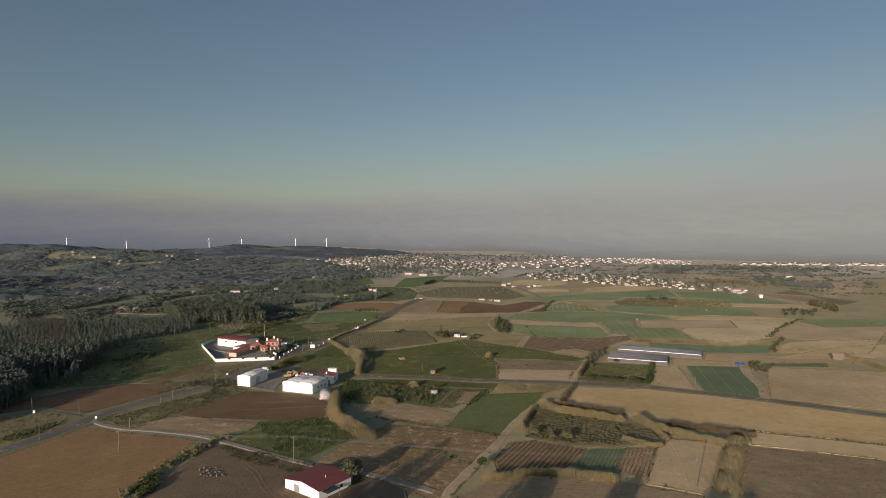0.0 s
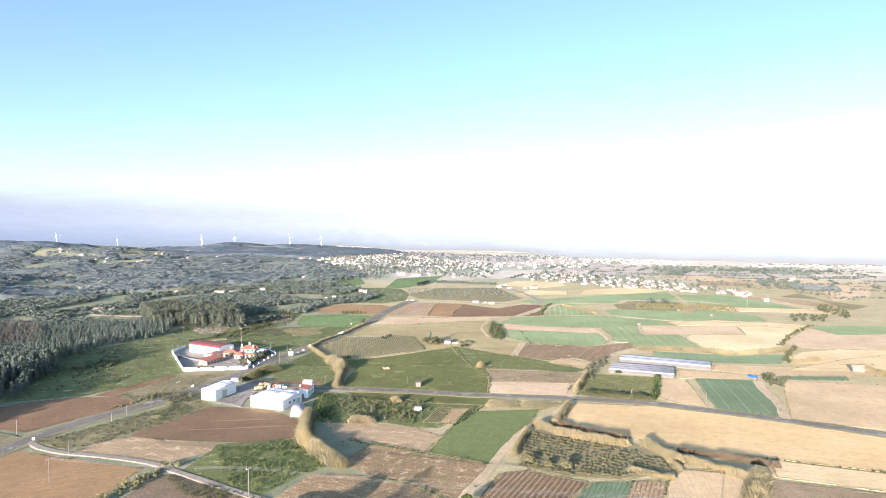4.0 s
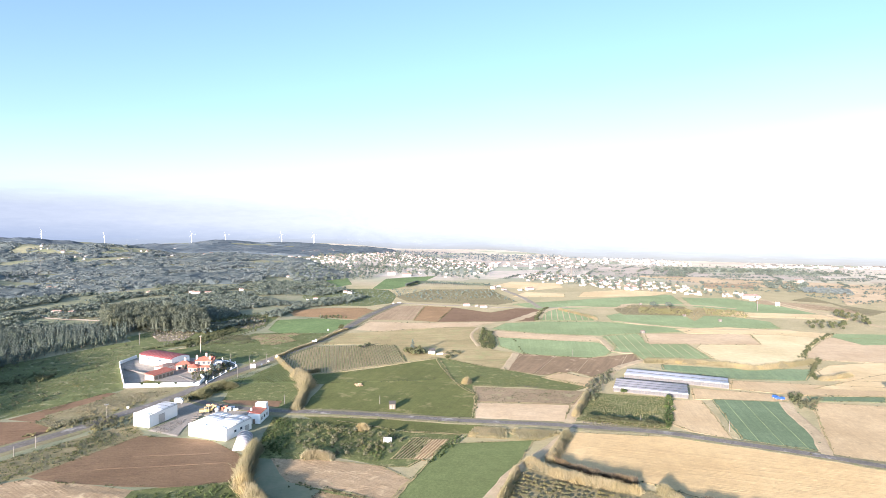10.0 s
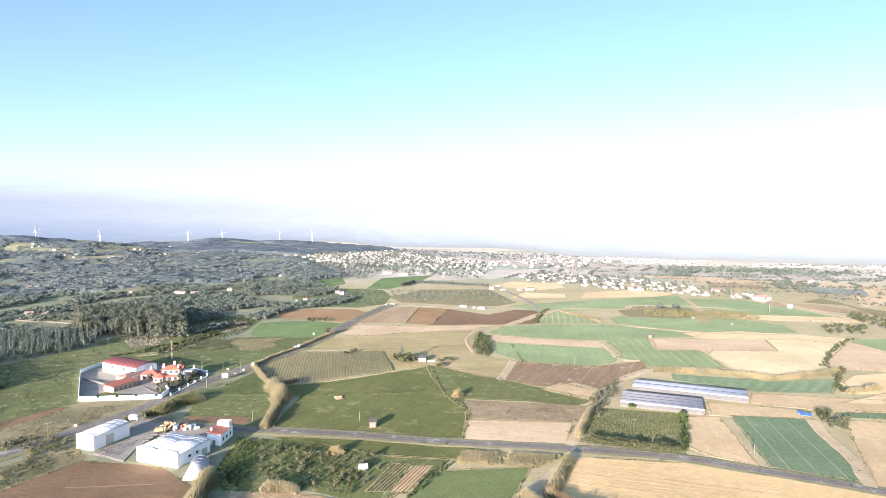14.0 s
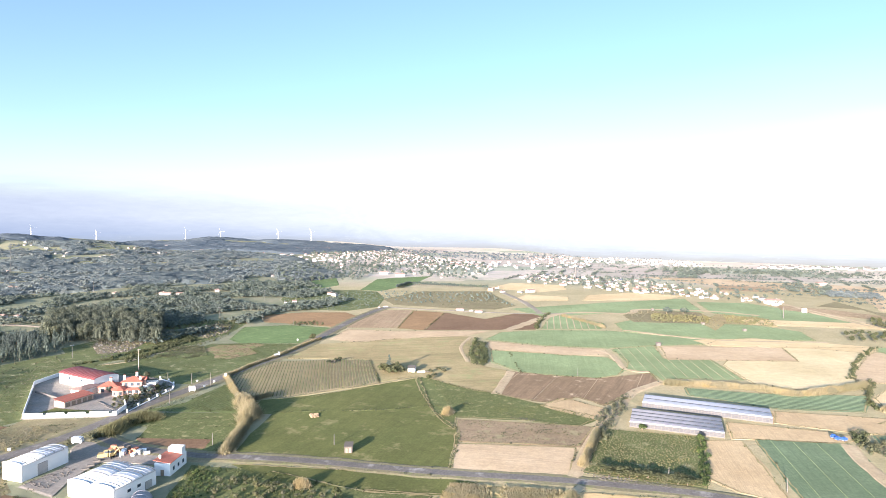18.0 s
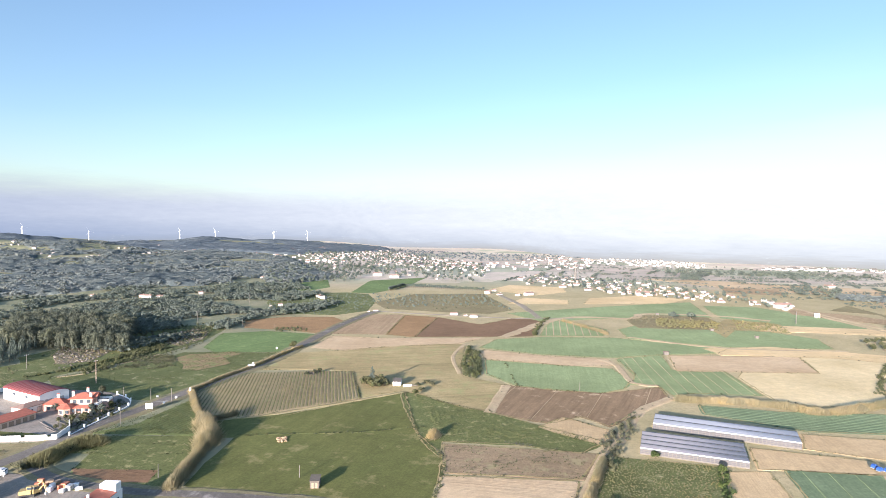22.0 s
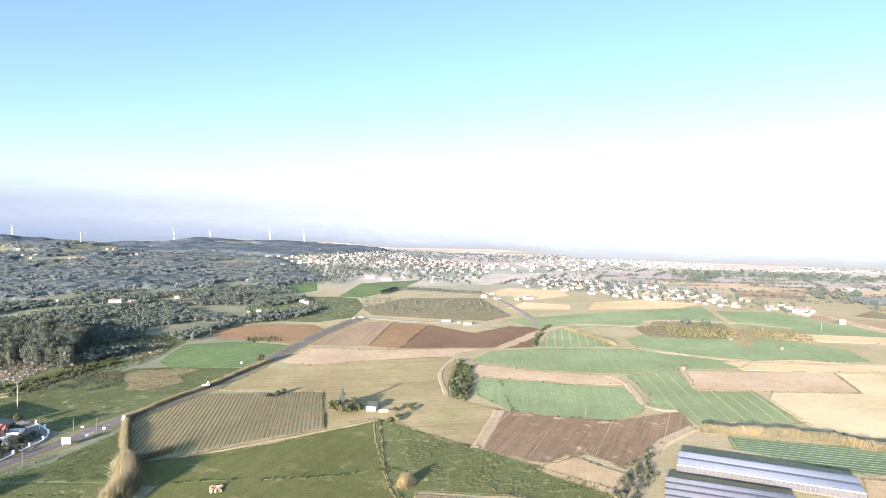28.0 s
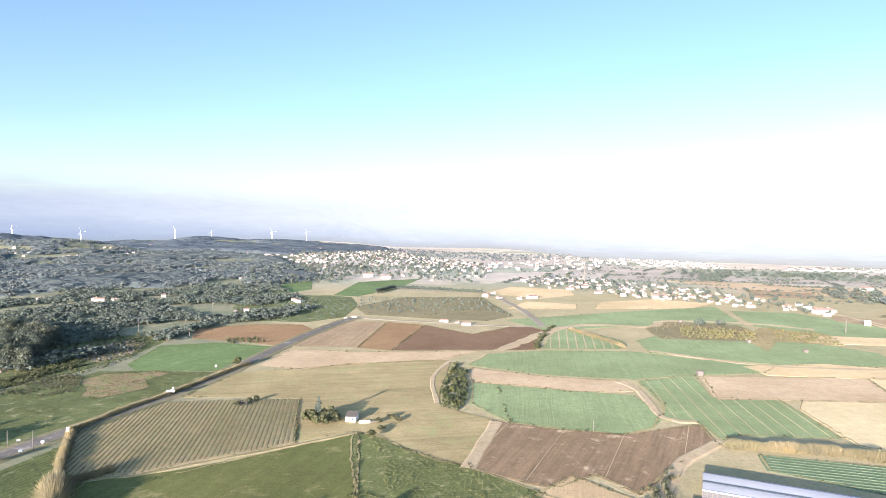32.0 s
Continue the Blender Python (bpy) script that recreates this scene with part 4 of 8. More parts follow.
sheet(PL, [(18.1, 662.6), (36.3, 764.1), (56.6, 742.9), (74.5, 725.6), (106, 760.2), (139.7, 771.3), (132.4, 729.3), (119.3, 704.3), (113, 671.6), (75.2, 667.6)], "soil_red", "dark red-brown ploughed field")
sheet("grass_field", [(-128.5, 614.9), (-134.5, 667.8), (-102.3, 680.1), (-58, 668.1), (-60.5, 618.3), (-73.3, 602.5), (-116.9, 600.5)], "bright", "bright green young grass by the road")
sheet(PL, [(-137.6, 725), (-131.1, 738.6), (-102.9, 754.7), (-62.4, 757.4), (-45.4, 730.9), (-59, 672.2), (-83.2, 685.5), (-124.1, 694.2)], "soil_orange", "orange tilled field at the edge of the wood")
sheet("meadow", [(-181.7, 526.2), (-150.7, 560.4), (-135.4, 596.8), (-105.7, 598.2), (-69.1, 599.8), (-79.1, 563.4), (-94.6, 509.4), (-106.5, 486.5), (-120.2, 489.5), (-160.9, 499.2)], "rough", "patchy green meadow beside the road", "meadow")
sheet("rough_ground", [(-232, 575), (-214, 640), (-176, 700), (-140, 716), (-138, 640), (-150, 585), (-184, 528), (-214, 552)], "rough", "rough weedy ground strewn with stones below the grove", "scrub")
MARGINS.pop()
sheet("bare_patch", [(-135.9, 575.5), (-129.5, 591.4), (-114.5, 594.9), (-105.2, 601), (-96.8, 594.4), (-101.8, 579.4), (-93.8, 566.3), (-100.6, 556.7), (-107.7, 546.8), (-117.2, 550.7), (-122.2, 563.9)], "worn", "brown patch worn into the meadow")
sheet("meadow", [(-258.9, 348.3), (-289.6, 382.6), (-275.9, 465.5), (-249.6, 499.4), (-227.5, 549), (-206.1, 575.6), (-179.8, 521.8), (-182.8, 488.7), (-157.5, 423.6), (-173.9, 395.1), (-187.6, 370.7), (-212.9, 360.6)], "rough", "rough green grass outside the walled compound", "meadow")
sheet("grass_field", [(-170.5, 376.7), (-158.1, 400.8), (-156.5, 423.5), (-117.6, 427.1), (-120, 418.1), (-130.4, 394.5), (-142.4, 371.2), (-152.7, 351.5)], "verge", "dry grass between compound and road")
sheet("crop_triangle", [(-110.6, 438.9), (-95.6, 451.3), (-88.6, 483.7), (-86.9, 487.1), (-63.2, 437.8), (-91.1, 438.5)], "green", "triangular plot of yellow-green crop rows")
sheet("garden_plot", [(-115.7, 433.5), (-90, 436.7), (-62.5, 436.5), (-55.2, 417.8), (-110.7, 416.7)], "weeds", "green garden plot behind the reeds")
sheet("garden_plot", [(-92.9, 397.2), (-98.6, 428), (-60.5, 426.9), (-56.2, 399.7), (-54.8, 388.7), (-85.9, 388)], "weeds", "garden plot of mixed green rows inside the reed hedge")
sheet(PL, [(-95.3, 402.2), (-64.1, 402), (-63.3, 391.5), (-89.6, 391)], "soil_red", "small patch of reddish dug soil by the junction")
sheet("bank", [(-168.3, 297), (-155.1, 313.6), (-142.3, 336.4), (-124.9, 365.3), (-111.8, 350.6), (-132.3, 307), (-153.1, 288.9)], "verge", "rough grassy bank beside the main road", "bank")
sheet("crop_field", [(66.8, 624.5), (82.4, 656.5), (119.7, 668.1), (176.9, 669.2), (207, 651.9), (250.7, 630.2), (235.2, 614), (193.5, 607.6), (155, 596), (108.9, 603.7)], "crop", "long band of even green crop")
sheet("bare_strip", [(66, 609), (69.9, 616.8), (108.1, 599.4), (150.4, 591.7), (151.2, 572.8), (115.6, 569), (104.4, 577), (68.2, 586.8)], "soil_pink", "dry tan strip between green crops")
sheet("crop_field", [(67.9, 584.3), (104, 574.4), (145.5, 564.4), (147.3, 550.3), (147.2, 532.4), (139.3, 517.1), (123.7, 508.4), (104.1, 513.4), (80.2, 521.9), (65.6, 547.2)], "crop", "bluish green cabbage field with thin paths")
BROWN_ROWS = [(74.1, 523.5), (80.1, 520.2), (103.7, 511.8), (126.2, 508.5), (160, 522), (158, 498), (129.7, 473.8), (113.5, 454), (103.8, 469), (89.6, 458.6), (80.5, 461), (62.1, 472.1)]
sheet(PL, BROWN_ROWS, "brown_rows", "brown rowed field with pale plough lines")
sheet("stubble_field", [(81.1, 452.1), (94.4, 466.4), (98.3, 464.3), (113.1, 447.9), (106.1, 428.8)], "soil_tan", "small tan stubble triangle")
STRIPES = [(156.5, 592), (192.9, 606.2), (183.5, 562.5), (215.3, 561.5), (210.7, 507.3), (173.3, 510), (161.7, 504.2), (160.6, 523.8), (147, 527.8), (156.2, 550.5)]
sheet("crop_field", STRIPES, "crop", "green crop with pale wheel tracks")
sheet("bare_field", [(196.8, 604.7), (288, 605.1), (273.6, 559.7), (185.1, 559.3)], "soil_pink", "pale pinkish bare field")
sheet("ripe_field", [(224.9, 558.4), (273.4, 557.7), (289, 605.2), (357.5, 607.4), (296.2, 537.2), (275.1, 503.7), (262, 492), (228, 488), (212.5, 499), (216.5, 545)], "yellow", "pale yellow ripe field")
CABBAGE = [(168.3, 488.2), (204.9, 479), (262.6, 476), (241, 447.9), (200.7, 450.6), (164.7, 474)]
sheet("cabbage_field", CABBAGE, "crop_dark", "green cabbages in long rows behind the greenhouses")
sheet("bare_field", [(164.2, 430), (204, 417.6), (211.5, 410.9), (201.4, 403.5), (156.1, 408.2)], "soil_tan", "tan bare strip beside the greenhouses")
sheet("bare_field", [(195.6, 447.1), (246.2, 436.7), (302.1, 429.2), (288.1, 413.1), (250.8, 414.4), (217.5, 415.8), (186.6, 429.3)], "soil_tan", "long tan bare strip")
DARK_GREEN = [(165.6, 407.6), (195.8, 403.5), (203.3, 404.5), (198.2, 385.3), (182.8, 344.9), (177.5, 332.4), (162.5, 339.1), (151.1, 346.4), (159.3, 380.8)]
sheet("crop_field", DARK_GREEN, "crop_dark", "dark green brassica field with wheel tracks")
sheet("bare_field", [(143, 405.4), (159, 405.5), (146.5, 346.3), (133, 356.4), (128.1, 366.1)], "soil_tan", "tan plot with fine drill rows")
ORCHARD_LOW = [(91.4, 391.8), (105.3, 418.8), (142.6, 409.9), (123.7, 359.5), (100.7, 365.8), (82.9, 372.6)]
sheet("orchard_ground", ORCHARD_LOW, "rough", "weedy grass under a small orchard")
sheet("bare_field", [(216.3, 401.8), (283.2, 389.1), (380, 367.6), (292, 283.2), (224.4, 308.9), (179.1, 327.5)], "soil_tan", "broad tan tilled field")
sheet("crop_field", [(218, 404.9), (221.5, 412.8), (263.1, 412.6), (257, 403)], "crop_dark", "sliver of dark green crop")
sheet("bare_field", [(234.8, 429.8), (300.4, 463.9), (348.7, 478.4), (483, 466.4), (417, 403.1), (312.7, 429.2), (274.6, 424.2)], "soil_pale", "pale sandy field near the farm sheds")
sheet("bare_field", [(76.5, 355), (134.9, 346.4), (169.7, 327.6), (219.2, 301.7), (279, 270.8), (242.5, 235.8), (188.6, 260), (155.8, 272.4), (134.9, 280.5), (110.7, 284.6), (97.1, 298.4), (78.2, 310), (60.1, 322.5)], "soil_gold", "large smooth golden-tan sandy field")
sheet("bare_field", [(140.3, 276.1), (187.2, 258.1), (240.3, 233.7), (224.8, 218.8), (176, 242.7), (133.9, 259.2)], "soil_pale", "pale sandy strip below a ditch")
sheet("rough_field", [(130.3, 256.6), (174.4, 240.6), (222.5, 216.5), (184.4, 180.1), (89.8, 180.6)], "brown_rough", "rough brown fallow with dry weeds")
ORCHARD = [(43.6, 305.8), (56.3, 314.8), (79.8, 305.4), (100.4, 284.6), (99, 266.6), (74.2, 257), (53.9, 260.4), (38.6, 270.5)]
sheet("orchard_ground", ORCHARD, "verge", "weedy ground under orchard rows")
RIDGES = [(22, 242.7), (29.7, 262.4), (40.4, 265), (61.8, 254.1), (49.1, 237.1), (38.9, 228), (22.4, 228.2)]
sheet(PL, RIDGES, "soil_dark", "ridged dark soil with deep furrows")
CROP_D = [(62.2, 254.1), (78.8, 255.2), (67.2, 232.9), (54.9, 234.5), (51.4, 238.1)]
sheet("crop_field", CROP_D, "crop_dark", "small plot of dark green leafy crop")
CROP_L = [(78.8, 255.2), (91.1, 255.2), (77.1, 224.4), (65.9, 231.8)]
sheet("crop_field", CROP_L, "stubble", "small plot of pale drying rows")
sheet("bare_field", [(91.8, 255.2), (101.4, 266.6), (122, 259.9), (103.4, 221.9), (91.7, 211), (75.5, 219.8)], "soil_tan", "tan tilled plot between reed hedges")
sheet("rough_field", [(5.4, 209.5), (22.1, 226.3), (63.4, 223.2), (90.7, 208.8), (86.3, 187), (1.6, 187.5)], "brown_rough", "rough brown field below the reeds")
sheet("bare_field", [(34.6, 370.6), (37.8, 399.5), (86.1, 395.8), (76.8, 366.9)], "soil_pink", "neat pale brown rectangle of tilled soil")
sheet("rough_field", [(39, 430.9), (100.2, 421.7), (87.3, 397.6), (38.9, 402)], "brown_rough", "rough brown weedy plot")
sheet("crop_field", [(106.6, 796.2), (221.4, 853.3), (334.3, 900.7), (306.9, 782.7), (185.2, 763.8), (133, 744.8)], "crop", "far green crop below the village")
sheet("crop_field", [(336.8, 870.9), (393.5, 862.6), (420.9, 788.1), (425.7, 700.8), (355.7, 715.8), (314.6, 778.7)], "crop", "far green crop along the pale road")
G3 = [(118.7, 673.9), (139.6, 742.9), (154.4, 757.6), (181.8, 707.9), (170.9, 676.9)]
sheet("crop_field", G3, "crop", "green plot with pale row covers")
sheet("crop_field", [(193.2, 708.6), (219.9, 734.8), (277.7, 709), (307.3, 722.7), (343.6, 674.3), (331.6, 634.1), (260, 634), (188.1, 666)], "crop", "green crop below the scrub bank")
sheet("bare_field", [(115.3, 868.6), (140.8, 925.4), (191.3, 906), (183.6, 870.1)], "soil_pale", "pale tan field below the village")
sheet("bare_field", [(101.4, 1004.7), (141.9, 1076.2), (214.5, 1048.8), (206.1, 991), (161.3, 953.1)], "soil_pale", "pale tan field beside farmhouses")
sheet("bare_field", [(201.8, 871.6), (221.9, 927.9), (291.1, 959.8), (345.6, 929.1), (303.8, 888.6)], "soil_pale", "pale tan field along the village")
sheet("grass_field", [(-162.8, 965.9), (-159.7, 1095), (-133.4, 1122.8), (-111.5, 1014.1), (-138.8, 951.5)], "bright", "far green field by the wood")
sheet("grass_field", [(-73.3, 957.8), (-66.4, 1114.3), (17.4, 1177.2), (-10.9, 1024.8), (-45.5, 949.6)], "bright", "far green field below the town")
sheet("scrub_slope", [(-62, 770), (-36, 800), (-34, 870), (-50, 940), (-76, 955), (-140, 945), (-165, 960), (-150, 850), (-118, 775)], "rough", "olive grass and scrub on the slope beside the wood", "scrub")
MARGINS.pop()
sheet("scrub_slope", [(-34.7, 864.5), (7.7, 949.3), (94.6, 957.6), (115.3, 818.5), (88.6, 789.5), (36.7, 798.8), (-17.6, 815.5)], "verge", "dry scrubby slope below the town", "scrub")
SCRUB_A = [(216.2, 759.5), (240.6, 800.8), (302.3, 783.6), (297.7, 749.4), (276.8, 711), (246.2, 712.6), (212.6, 716.0)]
SCRUB_B = [(275.6, 717.5), (317.5, 774.2), (353.1, 744.0), (337.9, 699.8), (294.6, 710.4), (270.5, 675.1)]
sheet("scrub_bank", SCRUB_A, "verge", "scrubby uncultivated bank", "scrub")
sheet("scrub_bank", SCRUB_B, "dry", "dry scrub along a field edge", "scrub")
sheet("stony_slope", [(-216.4, 585.0), (-226.2, 618), (-206.1, 622), (-186.0, 597.2), (-182.3, 567.2), (-198.3, 558.7)], "stony", "stony slope with dead scrub below the grove", "scrub")
sheet("stony_slope", [(-171.2, 631.4), (-173.7, 660.7), (-163.2, 684.1), (-146.3, 672.3), (-140.9, 644.2), (-147.2, 618.5)], "stony", "stony bank beside the bright field", "scrub")
sheet("rough_field", [(-163.3, 568.1), (-160.5, 588.0), (-137.2, 585.9), (-125.2, 557.9), (-134.2, 547.4), (-154.3, 550.7)], "rough", "patch of pale weeds in the pasture")
sheet("bare_field", [(276.2, 502.6), (290.4, 528), (346, 590.2), (430.4, 577), (354.2, 489.4), (291.3, 503)], "soil_pink", "pinkish brown bare field")
sheet("crop_field", [(352.2, 592.7), (362.3, 607.5), (455.1, 605.5), (419, 563.9), (354.2, 558)], "crop", "green crop by the distant sheds")
sheet("bare_field", [(262.4, 470.7), (280.9, 487.8), (311.3, 495.7), (360.9, 496.9), (314.6, 443.5), (254.1, 448.2)], "soil_pale", "pale sandy field")
sheet("yard", [(-111.9, 355.7), (-105.8, 372.7), (-114.2, 388.7), (-115.6, 397.2), (-100.4, 395.4), (-77.8, 386.2), (-68.6, 383.4), (-71.6, 371.8), (-74.8, 374.5), (-95.9, 376.4), (-98.1, 359.4), (-96.4, 349)], "concrete_yard", "dusty concrete yard between the warehouses", "yard")
sheet("bare_field", [(322.9, 742.2), (405, 727.7), (455.9, 716.8), (432.7, 689.7), (384.3, 699.3), (317.5, 708.3)], "soil_pale", "narrow pale strip of bare soil")
sheet("bare_field", [(232.9, 630.7), (285.5, 639.9), (329.7, 624.8), (363.7, 609.1), (343, 585), (312.5, 601.4), (236.1, 608.7)], "soil_pale", "pale bare strip below the crops")
sheet("bare_field", [(380.8, 1210), (501.5, 1179.8), (664.9, 1082.4), (729.9, 1037.3), (649.2, 942.8), (592.4, 983.5), (463.6, 1054.1)], "soil_pink", "pale far field behind the village")
sheet("bare_field", [(420.4, 847.7), (465.1, 809.6), (491.5, 758.6), (472.9, 736.8), (437, 771.4), (403.7, 811.5)], "stubble", "light brown stubble strip by the farm road")
COMPOUND = [(-158, 425.2), (-118.7, 430.4), (-120.6, 442.5), (-116, 435.5), (-114.5, 453.6), (-112.5, 476.4), (-118.5, 487.9), (-132.7, 499), (-154.8, 503.6), (-188.6, 502.3), (-189.9, 481.8)]
sheet("yard", COMPOUND, "concrete_yard", "paved yard inside the walled compound", "yard")
sheet("lawn", [(-156.7, 433.2), (-153.6, 440.6), (-124.9, 435.9), (-120.8, 431.6)], "meadow", "mown lawn inside the boundary wall", "lawn")

sheet("yard", [(-218, 281.7), (-225.2, 297.4), (-215.1, 305.9), (-202.5, 312.1), (-184.4, 305.6), (-174.4, 300.4), (-180.8, 279.2), (-187.4, 267.3)], "shoulder", "dusty farm entrance with heaps of rubble", "yard")
sheet("grass_verge", [(-197.9, 262.2), (-197.5, 281.5), (-191.3, 289.2), (-183.7, 284.4), (-187.4, 267.3)], "weeds", "green weedy strip beside the road", "grass")

sheet("bare_field", [(581.1, 935.8), (684.6, 978.5), (582.7, 841.6), (510.5, 806.2)], "soil_pink", "pinkish bare field on the eastern plain")
sheet("bare_field", [(455.6, 1085.9), (518.1, 1043.2), (499.6, 983.3), (428.1, 1003.2)], "fallow", "brown strip of fallow behind the village")
sheet("rough_field", [(463.0, 841.5), (496.4, 815.9), (472.4, 715.1), (515.0, 749.8), (500.0, 800.7), (511.5, 885.5)], "verge", "dry olive pasture beside the pale farm road")

# roads and tracks
MAIN = [(-199.9, 215.1), (-184, 262.7), (-178.3, 275.5), (-173.1, 300.4), (-166.3, 318.3), (-155.5, 338.6), (-146.3, 353.3)] + [(-135, 379.4), (-127.7, 394.5), (-120, 418.1), (-115.2, 441.3), (-104.2, 472.4), (-97.3, 494), (-91.8, 509.9)] + [(-86.8, 526), (-77, 557.7), (-67.8, 595.6), (-59.8, 643.4), (-49.5, 705.6), (-33.2, 774.4), (-23.5, 797.7)]
CROSS = [(-117, 408.6), (-95.6, 393.3), (-63.7, 384.1), (-53.3, 383.4), (-22, 380), (28.4, 370.4), (66.8, 365.4), (89.8, 361.1), (120.3, 353.8), (142.4, 342.9), (172.3, 327.8)] + [(217.4, 299.2), (268.5, 260.8)]
strip("road_shoulder", MAIN, 11.0, "shoulder", "weedy gravel shoulder of the main road", "verge", 0.250, 0.7)
strip("road_shoulder", CROSS, 8.5, "shoulder", "weedy shoulder of the cross road", "verge", 0.262, 0.6)
strip("road", CROSS, 4.3, "asphalt", "narrow worn asphalt country road", "road", 0.298)
strip("road", MAIN, 5.8, "asphalt", "grey asphalt road winding past the farms", "road", 0.350)
strip("lane", [(-172.4, 297), (-154, 285.8), (-127.8, 279.6), (-107.3, 273), (-96.1, 266.1), (-82.5, 257.6), (-65.6, 247.3), (-50.4, 238.8), (-31.9, 231), (-23.1, 227.5), (-2.2, 213.7)], 2.7, "lane", "pale gravel lane between plots", "road", 0.274, 0.2)
strip("track", [(80.2, 359.9), (60.6, 330.6), (45.6, 310.2), (34.4, 287.4), (25.9, 265.8), (17.4, 247.3), (7.8, 226.3), (3.6, 215.9), (-1.9, 197.9)], 3.0, "dirt_track", "sandy farm track", "road", 0.274, 0.4)
strip("track", [(78.7, 366.9), (90.6, 394.2), (103.1, 421.7), (117.2, 445.6), (134.7, 477.5)] + [(160.8, 501.9)], 4.0, "dirt_track", "sandy track past the greenhouses", "road", 0.274, 0.4)
strip("track", [(176.6, 327.4), (187.6, 353.8), (195.5, 385.2), (201.7, 401.8)], 4.2, "dirt_track", "pale sandy track beside the green field", "road", 0.274, 0.4)
strip("track", [(434.9, 869.3), (434.4, 792.7), (437.5, 725.7), (433.9, 640.9)], 4.5, "dirt_track", "pale straight farm road across the eastern plain", "road", 0.286, 0.3)
strip("track", [(422.1, 1037.3), (434.2, 861.7), (426.2, 797.3), (425.8, 747.8), (427.3, 706.3)], 4.0, "dirt_track", "pale farm road in the distance", "road", 0.274, 0.3)
strip("road", [(-23.5, 797.7), (6.1, 786.8), (37, 779.4), (106.2, 763), (136.2, 765), (166.5, 767.2)], 3.2, "lane", "distant road behind the ploughed fields", "road", 0.286)
strip("track", [(133.6, 764.9), (128.5, 857.4), (114.1, 948.6)], 5.0, "lane", "lane up to the farmhouses", "road", 0.274, 0.3)
strip("track", [(87.1, 664.3), (156.3, 766.5), (222.5, 771), (248.1, 801), (318.5, 793), (354.9, 765.3)], 7.0, "dirt_track", "dry bank between green crops", "bank", 0.274, 1.2)
strip("track", [(189.9, 671.9), (251.5, 631.8), (336.4, 626.3)], 4.0, "dirt_track", "dry path between crops", "path", 0.274, 0.6)
strip("track", [(49.5, 546.5), (46.7, 594), (56.2, 635.4)], 2.0, "dirt_track", "narrow worn path beside the thicket", "path", 0.262, 0.3)
strip("track", [(60.9, 472), (74.8, 521.8)], 4.0, "dirt_track", "worn headland path", "path", 0.262, 0.4)
strip("track", [(145.3, 591.6), (151.2, 572.8), (148, 530.6), (160.9, 524.7)], 3.0, "dirt_track", "curved path round the cabbages", "path", 0.262, 0.4)
strip("track", [(-69.3, 457.2), (-49.5, 462.1), (-28.1, 475.7), (-2.8, 491.7), (18.5, 506.7)], 1.1, "verge", "dry bank below the vineyard", "bank", 0.262, 0.5)

# buildings
def axis(a, b):
    return math.degrees(math.atan2(b[1] - a[1], b[0] - a[0])), math.hypot(b[0] - a[0], b[1] - a[1])


def arch(w, rise, n=10, y0=0.0, z0=0.0):
    return [(y0 + w * (0.5 - 0.5 * math.cos(math.pi * i / n)), z0 + rise * math.sin(math.pi * i / n)) for i in range(n + 1)]


def along_x(outline, x0, x1):
    """A closed outline in y and z, drawn along x."""
    s, n = Shape(), len(outline)
    return s.add([(x0, y, z) for y, z in outline] + [(x1, y, z) for y, z in outline],
                 [tuple(range(n - 1, -1, -1)), tuple(range(n, 2 * n))] + [(i, (i + 1) % n, n + (i + 1) % n, n + i) for i in range(n)])


def pane(parent, x, y, z, w, h, face="y", sign=-1, name="window", glass="glass"):
    """A window or door set into a wall, with its surround and pane. face: the axis its wall looks along."""
    s, g, d = Shape(), Shape(), 0.06
    if face == "y":
        s.box(x - w / 2 - 0.1, x + w / 2 + 0.1, min(y, y + sign * d), max(y, y + sign * d), z - 0.1, z + h + 0.1)
        g.box(x - w / 2, x + w / 2, min(y + sign * d, y + sign * 0.09), max(y + sign * d, y + sign * 0.09), z, z + h)
    else:
        s.box(min(x, x + sign * d), max(x, x + sign * d), y - w / 2 - 0.1, y + w / 2 + 0.1, z - 0.1, z + h + 0.1)
        g.box(min(x + sign * d, x + sign * 0.09), max(x + sign * d, x + sign * 0.09), y - w / 2, y + w / 2, z, z + h)
    o = part(name, s, "concrete", parent)
    part("pane" if glass == "glass" else "leaf", g, glass, o)
    return o


def hip_roof(x0, x1, y0, y1, z, rise, over=0.5):
    x0, x1, y0, y1 = x0 - over, x1 + over, y0 - over, y1 + over
    k = min(x1 - x0, y1 - y0) / 2
    if x1 - x0 >= y1 - y0:
        r = [(x0 + k, (y0 + y1) / 2, z + rise), (x1 - k + 0.01, (y0 + y1) / 2, z + rise)]
        f = [(0, 1, 7, 6), (1, 2, 7), (2, 3, 6, 7), (3, 0, 6)]
    else:
        r = [((x0 + x1) / 2, y0 + k, z + rise), ((x0 + x1) / 2, y1 - k + 0.01, z + rise)]
        f = [(0, 1, 6), (1, 2, 7, 6), (2, 3, 7), (3, 0, 6, 7)]
    # eave ring (0..3 top edge, 8..11 underside)
    v = [(x0, y0, z), (x1, y0, z), (x1, y1, z), (x0, y1, z), (0, 0, 0), (0, 0, 0)] + r
    v[4] = v[5] = v[0]
    v += [(x0, y0, z - 0.18), (x1, y0, z - 0.18), (x1, y1, z - 0.18), (x0, y1, z - 0.18)]
    f += [(8, 9, 1, 0), (9, 10, 2, 1), (10, 11, 3, 2), (11, 8, 0, 3), (11, 10, 9, 8)]
    return Shape().add(v, f)


